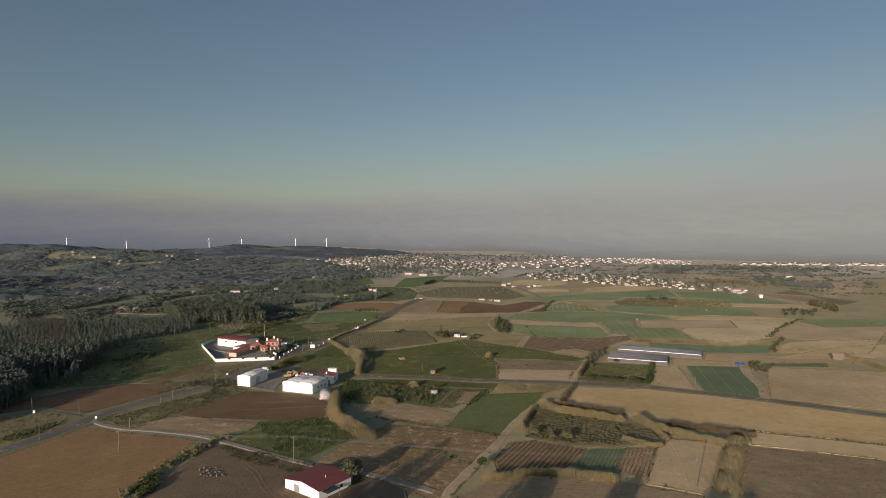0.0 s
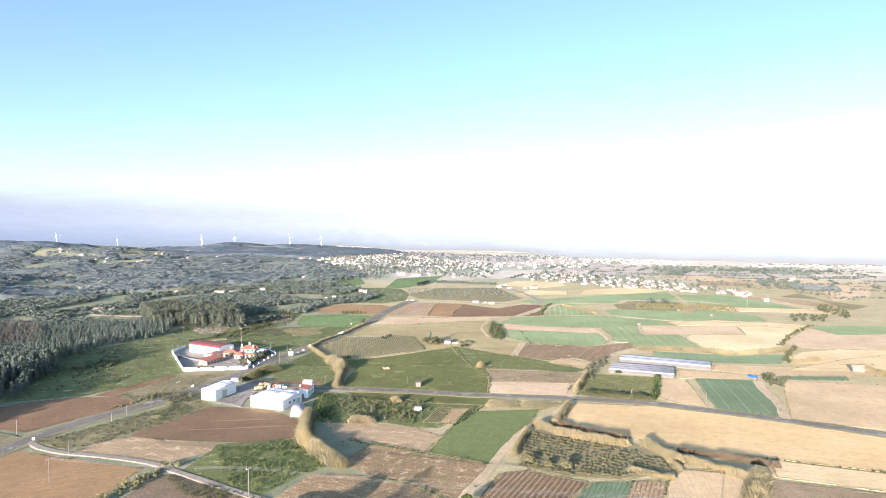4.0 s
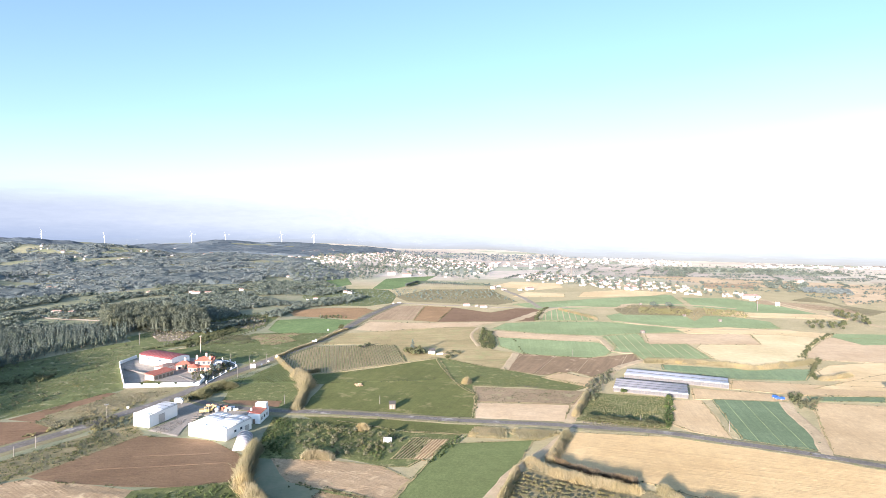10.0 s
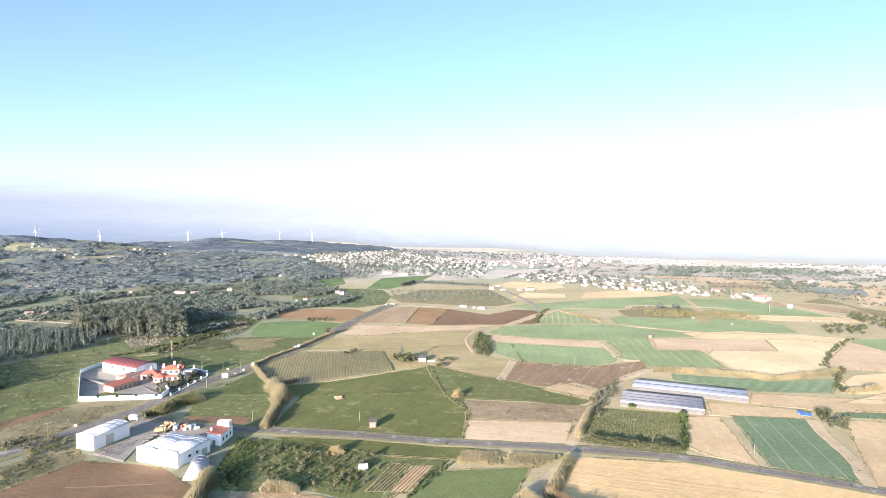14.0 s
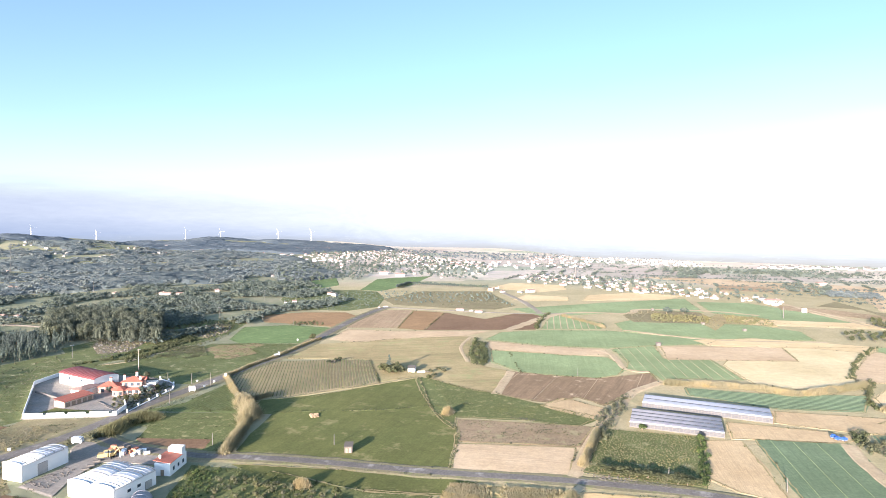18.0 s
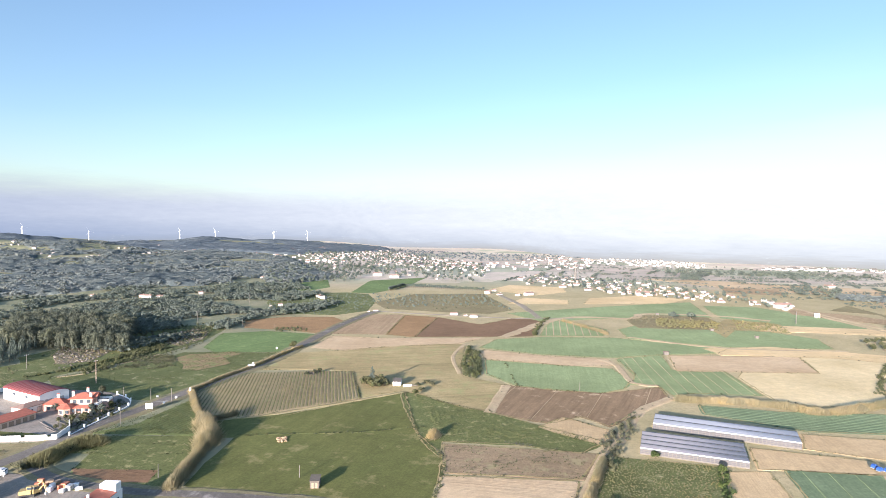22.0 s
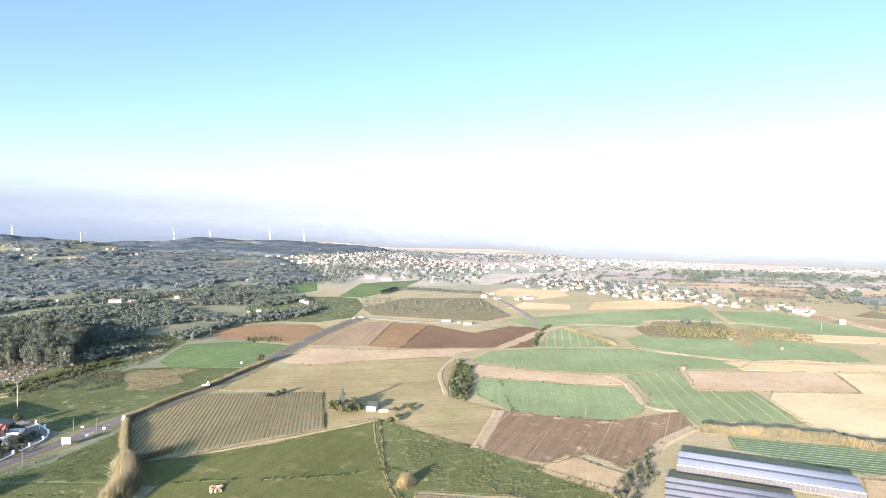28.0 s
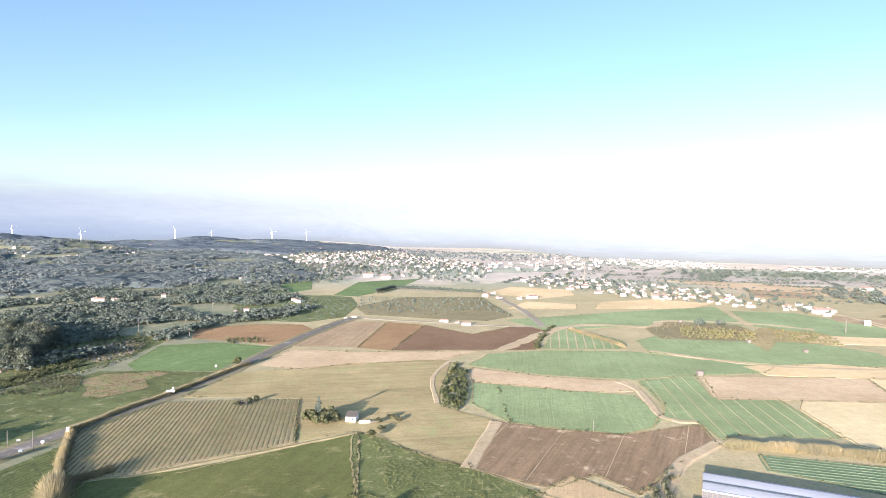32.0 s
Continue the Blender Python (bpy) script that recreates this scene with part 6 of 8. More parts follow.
HOUSES = [
    cottage("village_house", "white village house with a weathered tiled roof", 11, 9, 3.6, "tile_old", "white_far", 1, 1, "houses of the white town"),
    cottage("village_house", "two-storey white village house with tiled roof", 10, 9, 6.2, "tile_old", "white_far", 2, 2, "houses of the white town"),
    cottage("village_house", "long white village house", 17, 8, 4.2, "tile_old", "white_far", 5, 1, "houses of the white town"),
    cottage("village_house", "tall white village house with pale roof", 12, 10, 7.0, "concrete", "white_far", 4, 2, "houses of the white town"),
    cottage("village_house", "cream village house with tiled roof", 10, 8, 5.0, "tile_old", "cream", 3, 1, "houses of the white town"),
]
hr = random.Random(11)
used = set()


def put_house(x, y, k=None, turn=None, size=1.0):
    k = hr.randrange(5) if k is None else k
    m = pose(x, y, terrain(x, y), 0, 0, hr.uniform(-40, 40) if turn is None else turn) @ Matrix.Scale(size, 4)
    if k not in used:
        used.add(k)
        HOUSES[k].matrix_world = m
        return HOUSES[k]
    return copy_thing(HOUSES[k], m)


TOWN = [(-412.6, 1971.4), (-309.6, 2189.3), (-140.9, 2015), (4.2, 1674), (143.5, 1476.2), (110.3, 1136.4), (48.2, 1131.4), (-32.5, 1228.5), (-137.6, 1410.2), (-261.1, 1549.4)]
VILLAGE = [(170.9, 1178), (217.1, 1242.7), (279.7, 1191.6), (348.2, 1155.5), (400.4, 1022.5), (435.6, 927.2), (445.2, 874.7), (417.2, 834), (382.2, 886.4), (320.6, 931.8), (278.8, 964.2), (206.8, 1048), (161.7, 1078.4)]
for x, y in scatter(TOWN, 190, 11, hr):
    put_house(x, y, None, None, hr.uniform(.5, .72))
for x, y in scatter(VILLAGE, 140, 10, hr):
    put_house(x, y, None, None, hr.uniform(.55, .85))
# single farms and houses in the hills
HILL_HOMES = []
for x, y in [(-1066.0, 1771.6), (-1047.7, 1772.3), (-929.8, 1721.0), (-765.7, 1450.0), (-704.0, 1477.2), (-685.2, 1489.9), (-668.9, 1649.7), (-671.3, 1682.9), (-660.0, 1691.2), (-664.4, 1725.3), (-826.3, 1841.9), (-811.7, 1844.6), (-588.8, 2147.8), (-567.5, 2151.5), (-559.6, 1063.7), (-529.4, 950.1), (-515.3, 943.8), (-356.4, 880.3), (-302.4, 883.6), (-618.3, 1242.3), (-589.7, 1218.7), (-804.7, 1484.2), (-787.4, 1498.0), (-694.0, 1477.3), (-490.2, 1522.0), (-470.7, 1503.6), (-460.0, 1528.4), (-560.7, 1365.3), (-543.7, 1353.2), (-818.2, 1338.0), (-730.5, 1231.6), (-654.5, 1864.8), (-643.3, 1899.7), (-235.6, 1129.8), (-213.0, 1225.0), (-95.6, 888.0), (-103.3, 900.2), (-129.1, 823.9), (-261.1, 1397.1), (-233.7, 1350.7)]:
    HILL_HOMES.append((x, y))
    put_house(x, y, None, None, .8)
HILL_HOMES += WALL_LINE + [(-340, 660), (-320, 655), (-302, 652)]
HILL_HOMES += [(-366.3, 703.5), (-361.1, 707.4), (-295.8, 881.4), (-282, 882.6), (-249.2, 919.6)]
put_house(*(-366.3, 703.5), 2, -15, .85)
put_house(*(-355.1, 709.4), 0, -10, .9)
put_house(*(-295.8, 881.4), 2, 5, .8)
put_house(*(-280, 882.6), 2, 5, .75)
put_house(*(-249.2, 919.6), 1, 30, .9)
put_house(*(-139, 824.3), 0, 5, .5)
put_house(*(52.2, 780.4), 2, 0, .6)
put_house(*(63.3, 775), 0, 5, .6)
put_house(*(70.7, 766.6), 2, -5, .6)
put_house(*(-32.9, 793.7), 0, 5, .45)
put_house(*(-26.2, 797.6), 2, 0, .4)
for q in [(100.6, 963.6), (111.2, 993.5), (114.1, 948.6), (136.9, 945.5), (151.2, 952.2)]:
    put_house(*q, None, None, 1.0)
put_house(*(-64.4, 1205.1), 2, 2, 1.2)
put_house(*(-34.4, 1170.6), 2, 2, 1.2)
put_house(*(300, 966.1), 2, 0, 1.3)
put_house(*(421.9, 860.8), 2, -4, 1.4)
put_house(*(624.6, 1092.4), 2, -4, 1.2)


def far_town(name, label, poly, count, gap, seed, size=(7, 14), roof="tile_old"):
    """Small far houses, too many to tell apart, joined."""
    r = random.Random(seed)
    s, idx = Shape(), []
    for x, y in scatter(poly, count, gap, r):
        w, d, h = r.uniform(*size), r.uniform(*size) * .7, r.uniform(2, 3.8)
        a = r.uniform(-.7, .7)
        c, sn = math.cos(a), math.sin(a)
        z = terrain(x, y)
        cor = [(x + c * u - sn * v, y + sn * u + c * v) for u, v in ((-w / 2, -d / 2), (w / 2, -d / 2), (w / 2, d / 2), (-w / 2, d / 2))]
        mid = [(x - c * w / 2, y - sn * w / 2), (x + c * w / 2, y + sn * w / 2)]
        s.add([(*q, z - 1) for q in cor] + [(*q, z + h) for q in cor] + [(*q, z + h + d * .25) for q in mid],
              [(0, 1, 5, 4), (1, 2, 6, 5), (2, 3, 7, 6), (3, 0, 4, 7), (4, 5, 9, 8), (6, 7, 8, 9), (5, 6, 9), (7, 4, 8)])
        idx += [0] * 4 + [1] * 2 + [0] * 2
    tagged(new(name, mesh_of(name, s.v, s.f, ["white_far", roof], idx)), label, "houses", "", "stuff")


far_town("far_town", "dense far white houses on the town's slope", [(-429.4, 2083.3), (-331.7, 2328.1), (-106, 2020.7), (33.2, 1677.6), (162.8, 1516.7), (133.9, 1283.2), (7.3, 1391.6), (-167.1, 1652)], 420, 9, 5, (4, 8))
far_town("far_town", "far strip of white houses on the plain", [(411.2, 1731.8), (593.3, 1814.4), (649.2, 1577.6), (602.4, 1473.1), (477.9, 1515.4), (383.7, 1567.4)], 110, 11, 6, (4, 9), "concrete")
far_town("far_town", "bright band of far white sheds on the plain", [(728.9, 1492.8), (968.1, 1485), (1090.1, 1446.8), (1039.6, 1387.9), (912.2, 1421.1), (715.2, 1446.8)], 60, 12, 8, (5, 16), "concrete")
far_town("far_town", "scattered far houses east of the town", [(160.1, 1563.8), (390.6, 1901.6), (440.6, 1737.4), (331, 1402.4), (173.2, 1352)], 60, 22, 9, (5, 9))
far_town("far_town", "scattered houses among the hill woods", [(-1374.8, 2127.6), (-709.7, 2358.3), (-412.6, 1971.4), (-244.2, 1248.2), (-589, 1510.1), (-969, 1620)], 30, 40, 10, (6, 10))

far_town("far_town", "loose white houses below the town", [(-401.9, 1809.5), (-323.3, 1948.3), (-181.8, 1619.6), (-144.3, 1333.1), (-218.4, 1347.4), (-302.9, 1483.6)], 42, 20, 12, (6, 10))
# hedges
def hedge_line(name, label, line, spread, radius, material, seed):
    """An uneven row of shrubs."""
    g = np.random.default_rng(seed)
    spots = [(p.x + g.normal(0, spread), p.y + g.normal(0, spread)) for p in smooth_line(line, 1.2)]
    bushes(name, label, spots, radius, material, seed, 44, "stuff", .22, "hedge")


reed_hedge("reed_hedge", "thin winding hedge of dry reeds along the vineyard", [(-93.2, 503.6), (-77.8, 472.1), (-65.5, 449.7)], 3.4, 3.0, "reed", 70, 1, .22)
reed_hedge("reed_hedge", "swollen bend of tall dry giant reeds", [(-66.8, 451.8), (-58.5, 435.4), (-56.6, 424.2)], 8.0, 6.8, "reed", 110, 101, .26)
reed_hedge("reed_hedge", "winding hedge of dry reeds down to the road", [(-56.6, 423.1), (-55.1, 412.4), (-54.4, 402.6), (-53.2, 386.2)], 5.0, 4.2, "reed", 80, 102, .24)
hedge_line("field_hedge", "dark winding hedge at the ripe field's edge", [(360.9, 607.5), (331.4, 578.5), (303.6, 546.8), (277.8, 510.7)], 1.0, (.5, 1.5), "bush", 103)
hedge_line("field_hedge", "dark hedge closing the cabbage field", [(284.7, 506), (263.2, 476), (248.9, 451.6)], 1.2, (.6, 1.9), "bush", 104)
reed_hedge("reed_hedge", "pale reeds round the far farm shed", [(290.7, 436.6), (290, 415.5), (288.6, 390.6)], 4.0, 3.6, "reed", 60, 105, .24)
reed_hedge("reed_hedge", "low reed hedge along the road beside the vineyard", [(-92.3, 503.8), (-87.2, 526.9), (-77, 557.7), (-66.2, 601.4), (-60.5, 618.3)], 3.0, 2.6, "reed", 50, 2, .2)
reed_hedge("reed_hedge", "short reed hedge at the foot of the vineyard", [(-68, 454.5), (-62.5, 459), (-57.5, 465.9)], 4.0, 3.4, "reed", 50, 21, .2)
reed_hedge("reed_hedge", "tall curved hedge of pale reeds beside ploughed soil", [(-57.8, 331.6), (-52.9, 300.4), (-45.2, 286.5), (-35.4, 271.8), (-30.8, 268.2)], 6.0, 6.0, "reed", 90, 3, .24)
reed_hedge("reed_hedge", "pale reed hedge above the orchard", [(52.5, 317.7), (62.9, 304.7), (77.4, 296.1), (86.9, 291.9)], 4.2, 4.4, "reed", 80, 4, .22)
reed_hedge("reed_hedge", "reed clump closing the orchard", [(95.2, 292.5), (102.5, 272.8)], 4.2, 4.4, "reed", 80, 5, .22)
reed_hedge("reed_hedge", "reed hedge along the pale field", [(105.4, 274.2), (121.6, 258)], 4.4, 3.6, "reed", 80, 6, .22)
reed_hedge("reed_hedge", "dark dead reeds along the field edge", [(106.9, 284.6), (125.1, 276.2), (139.6, 267.7)], 1.8, 3.4, "reed_dead", 40, 61, .16)
reed_hedge("reed_hedge", "dark dead reeds behind the pale hedge", [(60.6, 322.5), (74.7, 307.3), (89.1, 299.3)], 1.6, 3.8, "reed_dead", 40, 62, .16)
reed_hedge("reed_hedge", "reed row at the foot of the orchard", [(80.1, 264.7), (93.8, 256.4)], 2.6, 2.8, "reed", 70, 7, .2)
reed_hedge("reed_hedge", "reed row at the orchard corner", [(99.6, 282.3), (98.8, 264.6)], 3.0, 3.4, "reed", 70, 8, .2)
reed_hedge("reed_hedge", "broad leaning reed thicket beside the tan plot", [(128, 260.6), (113.8, 235.6), (100.6, 213)], 7.0, 4.6, "reed", 90, 9, .26)
reed_hedge("reed_hedge", "pale reed row below the ridged soil", [(27.3, 225.7), (37, 228.6), (64.1, 222.2)], 3.6, 3.6, "reed", 90, 10, .2)
reed_hedge("reed_hedge", "reed clump beside the track", [(16.9, 223.4), (25.8, 225.2)], 3.6, 3.6, "reed", 80, 12, .2)
reed_hedge("reed_hedge", "long pale reed hedge behind the greenhouses", [(160.5, 495.3), (195.6, 489.9), (210.7, 483.7), (225.3, 475.3)] + [(274.9, 494.9)], 5.0, 4.2, "reed", 60, 13, .24)
hedge_line("field_hedge", "olive shrubs and rank grass on the bank beside the orange soil", [(-111.5, 206), (-110, 228.6), (-106.8, 244.2), (-102.7, 261.5), (-98.6, 270.8)], 2.0, (.9, 2.1), "orchard_leaf", 14)
reed_hedge("reed_hedge", "reed hedge along the farm track", [(74.8, 350.3), (61.6, 319.5)], 4.2, 4.0, "reed", 70, 15, .22)
reed_hedge("reed_hedge", "reeds beside the bend of the track", [(47, 310.2), (36.9, 279.9)], 3.2, 3.6, "reed", 60, 16, .22)
reed_hedge("reed_hedge", "pale reeds along the greenhouse track", [(84.2, 376.2), (91.7, 394.2), (99.1, 412)], 3.0, 4.6, "reed", 60, 17, .2)
reed_hedge("reed_hedge", "far reed hedge across the striped plot", [(152.7, 749.1), (170, 705), (176, 683.4)], 4.5, 3.0, "reed", 40, 18, .26)
hedge_line("field_hedge", "dark hedge beside the ploughed field", [(114.5, 675.8), (126.9, 723.9), (142.2, 765.6)], 1.2, (.6, 1.8), "bush", 19)
reed_hedge("reed_hedge", "lone round reed clump by the verge", [(-18.4, 356.7), (-15.1, 356.7)], 3.6, 3.8, "reed", 110, 22, .22)
reed_hedge("reed_hedge", "reed clump on the ditch", [(33.5, 436), (35.5, 439.6)], 4.0, 4.4, "reed", 130, 23, .22)
reed_hedge("reed_hedge", "reed clumps among the shrubs", [(-35.1, 323.2), (-30.4, 324.7), (-24.8, 322)], 5.0, 3.8, "reed", 90, 24, .24)
reed_hedge("reed_hedge", "brown reed and bramble mound by the fork", [(-109.7, 404.8), (-106.8, 422.7), (-99.2, 427.4)], 9.0, 4.6, "orchard_leaf", 110, 25, .26)
hedge_line("field_hedge", "rounded brown bramble bushes by the fork", [(-112, 402), (-108.8, 414.7), (-104.2, 425.4)], 2.6, (1.4, 2.8), "olive", 125)
reed_hedge("reed_hedge", "dry reed bank beside the pale field", [(250.8, 448.1), (275.8, 458.2)], 4.0, 3.6, "reed", 50, 26, .22)

hedge_line("field_hedge", "dark diagonal hedge across the meadow below the grove", [(-182.6, 539.4), (-179.6, 560.3), (-165.1, 583.0), (-150.9, 610.5)], .7, (.9, 2.0), "bush", 126)

# woods
def open_ground(q):
    """Kept clear in front of the hill houses."""
    return not any(abs(q[0] - x + (y - q[1]) * .35) < 9 and -34 < q[1] - y < 9 for x, y in HILL_HOMES)


def woodland(x, y):
    """How thickly a spot of the western hills is wooded; clearings fall below zero."""
    return noise.noise(Vector((x * .0065, y * .0065, 9))) + .5 * noise.noise(Vector((x * .02, y * .02, 2))) + .16


def canopy(name, label, poly, cell, heights, material, seed, more=0.0):
    """The closed top of a wood too far to tell trees apart: lumpy, with clearings cut down to the ground."""
    g = np.random.default_rng(seed)
    xs, ys = [q[0] for q in poly], [q[1] for q in poly]
    nx, ny = int((max(xs) - min(xs)) / cell) + 2, int((max(ys) - min(ys)) / cell) + 2
    verts, tall = [], np.zeros((ny, nx))
    for j in range(ny):
        for i in range(nx):
            x, y = min(xs) + i * cell + g.uniform(-.4, .4) * cell, min(ys) + j * cell + g.uniform(-.4, .4) * cell
            k = woodland(x, y) + more
            up = k > 0 and inside(x, y, poly) and open_ground((x, y))
            tall[j, i] = up
            h = (heights[0] + (heights[1] - heights[0]) * min(1, k * 1.6)) * g.uniform(.65, 1.2) if up else -.6
            verts.append((x, y, terrain(x, y) + h))
    faces = []
    for j in range(ny - 1):
        for i in range(nx - 1):
            if tall[j:j + 2, i:i + 2].any():
                a = j * nx + i
                faces += [(a, a + 1, a + nx + 1), (a, a + nx + 1, a + nx)] if (i + j) % 2 else [(a, a + 1, a + nx), (a + 1, a + nx + 1, a + nx)]
    return tagged(new(name, mesh_of(name, verts, faces, material, None, True)), label, "trees", "", "stuff")


wr = random.Random(3)
PINES = [(-475.1, 436.2), (-490.5, 549.6), (-393.8, 554.4), (-343.8, 572.1), (-281.2, 594.1), (-239, 604), (-226, 552.8), (-251.2, 507.5), (-254.9, 456.8), (-234.2, 401), (-219.5, 362.3), (-240.7, 341.6), (-315.5, 291.6)]
wood("pine_wood", "dense dark pine wood beside the fields", scatter(PINES, 2300, 2.9, wr), "pine", (7, 11), "pine", "bark", 31, 8)
wood("tall_pines", "tall dark pines at the wood's near corner", scatter([(-289.8, 343.7), (-252.6, 367.2), (-237.1, 394.6), (-235.8, 422.7), (-259.6, 452.4), (-273.5, 445.8), (-340.2, 393.5)], 420, 2.8, wr), "pine", (11, 17), "pine", "bark", 30, 6)
# two stands added left of the view, the second wholly unseen, for their shadows
wood("tall_pines", "tall pines by the farm entrance, mostly out of view, added to cast long shade", scatter([(-370.6, 362.7), (-268.5, 371.8), (-227.2, 333.6), (-226.4, 298.4), (-284.4, 284.4)], 460, 3.4, wr), "pine", (14, 19), "pine", "bark", 29, 6)
wood("tall_pines", "unseen tall pines added beyond the farm entrance to shade the ploughed soil", scatter([(-380, 190), (-262, 200), (-243, 242), (-234, 296), (-300, 322)], 620, 3.6, wr), "pine", (16, 21), "pine", "bark", 28, 6)
wood("dry_pines", "stand of dry reddish-brown young trees at the pine wood's edge", scatter([(-412.6, 592.6), (-349.3, 576.4), (-300.5, 501.3), (-337.6, 488.0)], 330, 3.2, wr), "pine", (7.5, 10.5), "dry_needles", "bark", 27, 6)
EUCA = [(-262.3, 602), (-175.5, 594.9), (-206.6, 672.3), (-271.4, 703.9), (-315.5, 694.8)]
wood("eucalyptus_grove", "tall eucalyptus grove with pale bare trunks", scatter(EUCA, 260, 4.6, wr), "euca", (11, 15), "euca", "bark_pale", 32, 6)
SHRUBS = [(-175.5, 594.9), (-138.9, 681.6), (-128.2, 749.2), (-86.7, 786.6), (-69.1, 848.6), (-161.1, 1038.6), (-228.6, 1033.7), (-336.3, 984.4), (-418.5, 875.1), (-481.4, 815.4), (-563.8, 763), (-380.6, 557.3), (-312.3, 576.6), (-265.1, 606.8)]
wood("hill_scrub", "olives, oaks and scrub on the near hillside", [q for q in scatter(SHRUBS, 4600, 4.2, wr) if noise.noise(Vector((q[0] * .016, q[1] * .016, 4))) > -.16 and open_ground(q)], "low", (2.5, 6.5), "wood_far", "bark", 33, 8)
HILLS = [(-620.6, 760.2), (-499.8, 841.3), (-425.4, 887.1), (-342.6, 1000.1), (-194.9, 1036.1), (-123.7, 1138.9), (-231.9, 1400.2), (-350.2, 1703.7), (-585.5, 1875.4), (-917.7, 1890.3), (-1210.1, 1843.3), (-1566.4, 1724.1)]
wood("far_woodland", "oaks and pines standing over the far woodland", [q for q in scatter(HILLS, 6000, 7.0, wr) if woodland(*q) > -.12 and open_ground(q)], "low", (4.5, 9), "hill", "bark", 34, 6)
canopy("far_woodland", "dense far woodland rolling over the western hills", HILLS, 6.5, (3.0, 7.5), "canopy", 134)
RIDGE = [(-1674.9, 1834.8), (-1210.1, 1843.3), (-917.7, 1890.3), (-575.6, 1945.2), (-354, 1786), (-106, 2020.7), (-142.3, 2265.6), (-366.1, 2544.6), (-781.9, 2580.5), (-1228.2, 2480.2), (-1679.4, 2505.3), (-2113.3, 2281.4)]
# the ridge canopy's bluish tone is painted haze
canopy("far_woodland", "far woods along the ridges, haze put into their bluish colour", RIDGE, 10.0, (3.0, 7.0), "canopy_ridge", 135, .3)
wood("far_woodland", "tree belts between town gardens", scatter([(-194.9, 1036.1), (-98.6, 1089.6), (-57.5, 1293.2), (-137.6, 1410.2), (-274.3, 1486.8), (-264.9, 1246.3)], 260, 12, wr), "round", (5, 9), "wood_far", "bark", 36, 4)
wood("far_woodland", "trees scattered through the white town", scatter([(-396, 1974.1), (-101.2, 1950.1), (142.7, 1439.9), (102.2, 1095.1), (-50.6, 1190.2)], 520, 11, wr), "round", (5, 9), "wood_far", "bark", 37, 4)
wood("far_woodland", "garden trees through the village", scatter(VILLAGE, 150, 12, wr), "round", (4, 8), "wood_far", "bark", 38, 4)
wood("far_woodland", "dark far copses on the eastern plain", scatter([(475.6, 1277.1), (511.8, 1281.8), (465.8, 1178.1), (437.9, 1174.8)], 60, 12, wr) + scatter([(551.3, 1077.6), (616.3, 1057.1), (547.2, 957), (510.7, 985.9)], 160, 12, wr) + scatter([(481.8, 1398.1), (595.2, 1363), (547.8, 1265.4), (455.1, 1274.3)], 90, 14, wr) + scatter([(595.2, 1363), (852, 1327.2), (784.4, 1235.2), (599.5, 1272.1)], 160, 18, wr), "low", (5, 8), "wood_far", "bark", 39, 4)
wood("far_woodland", "row of roadside trees by the eastern farms", scatter([(454.3, 742.9), (452, 685), (423.8, 647.1), (428.1, 704.4)], 40, 8, wr) + scatter([(369.9, 656.8), (411.5, 664.3), (382.9, 623.6), (356.5, 628)], 26, 7, wr), "round", (4, 7), "bush", "bark", 40, 4)
wood("tree_row", "clipped row of dark cypress-like trees below the town", [tuple(np.array(p) + (np.array(q) - np.array(p)) * t) for p, q in zip([(-27.1, 979.6), (-11.5, 1031.4)], [(-11.5, 1031.4), (97.1, 992)]) for t in np.linspace(0, 1, 40)], "round", (5, 6.5), "pine", "bark", 41, 4)
wood("far_woodland", "dark flat copse on the eastern plain", scatter([(561.1, 986.9), (614.9, 959.4), (586.6, 908.7), (536.9, 933.3)], 260, 4.5, wr), "low", (4, 7), "hill", "bark", 138, 4)
bushes("scrub", "grey-green scrub along the uncultivated bank", scatter([(232, 722), (246, 768), (300, 752), (282, 715)], 170, 2.2, wr) + scatter([(300, 716), (320, 766), (350, 744), (337, 702)], 90, 2.4, wr), (.6, 2.4), "orchard_leaf", 42, 40)
bushes("scrub", "dry brown weeds over the uncultivated bank", scatter(SCRUB_A, 130, 3, wr) + scatter(SCRUB_B, 110, 3, wr), (.3, 1.3), "dead_weeds", 142, 30)
bushes("scrub", "low scrub on the dark slope", scatter([(-34.7, 864.5), (3.1, 828.1), (36, 842), (87.8, 854.1), (112.6, 818.2), (94, 946.8), (8.2, 938.7), (-44.8, 944.2)], 160, 7, wr), (1.0, 2.4), "wood_far", 43, 30)
THICKET = [(50.9, 541.5), (53.5, 594.3), (59.5, 624.1), (64.9, 609), (64.1, 557.8), (60.2, 536.9)]
bushes("thicket", "dense dark thicket of shrubs in the meadow", scatter(THICKET, 120, 2.0, wr), (.7, 2.2), "bush", 44, 50)
bushes("bramble", "rank green brambles and shrubs below the road", scatter([(-57, 334.5), (-58, 369.5), (-49.5, 369.6), (-45.4, 345.6), (-46.2, 327)], 90, 2.0, wr), (.4, 1.4), "lush", 45, 40)
bushes("bramble", "mixed shrubs and weeds below the road", scatter([(-49.3, 364.1), (-28.9, 363), (-8.5, 351.8), (3.2, 346), (-3.2, 324.9), (-21.9, 327.2), (-39.4, 332.1)], 75, 3.4, wr), (.5, 2.0), "olive", 46, 46)
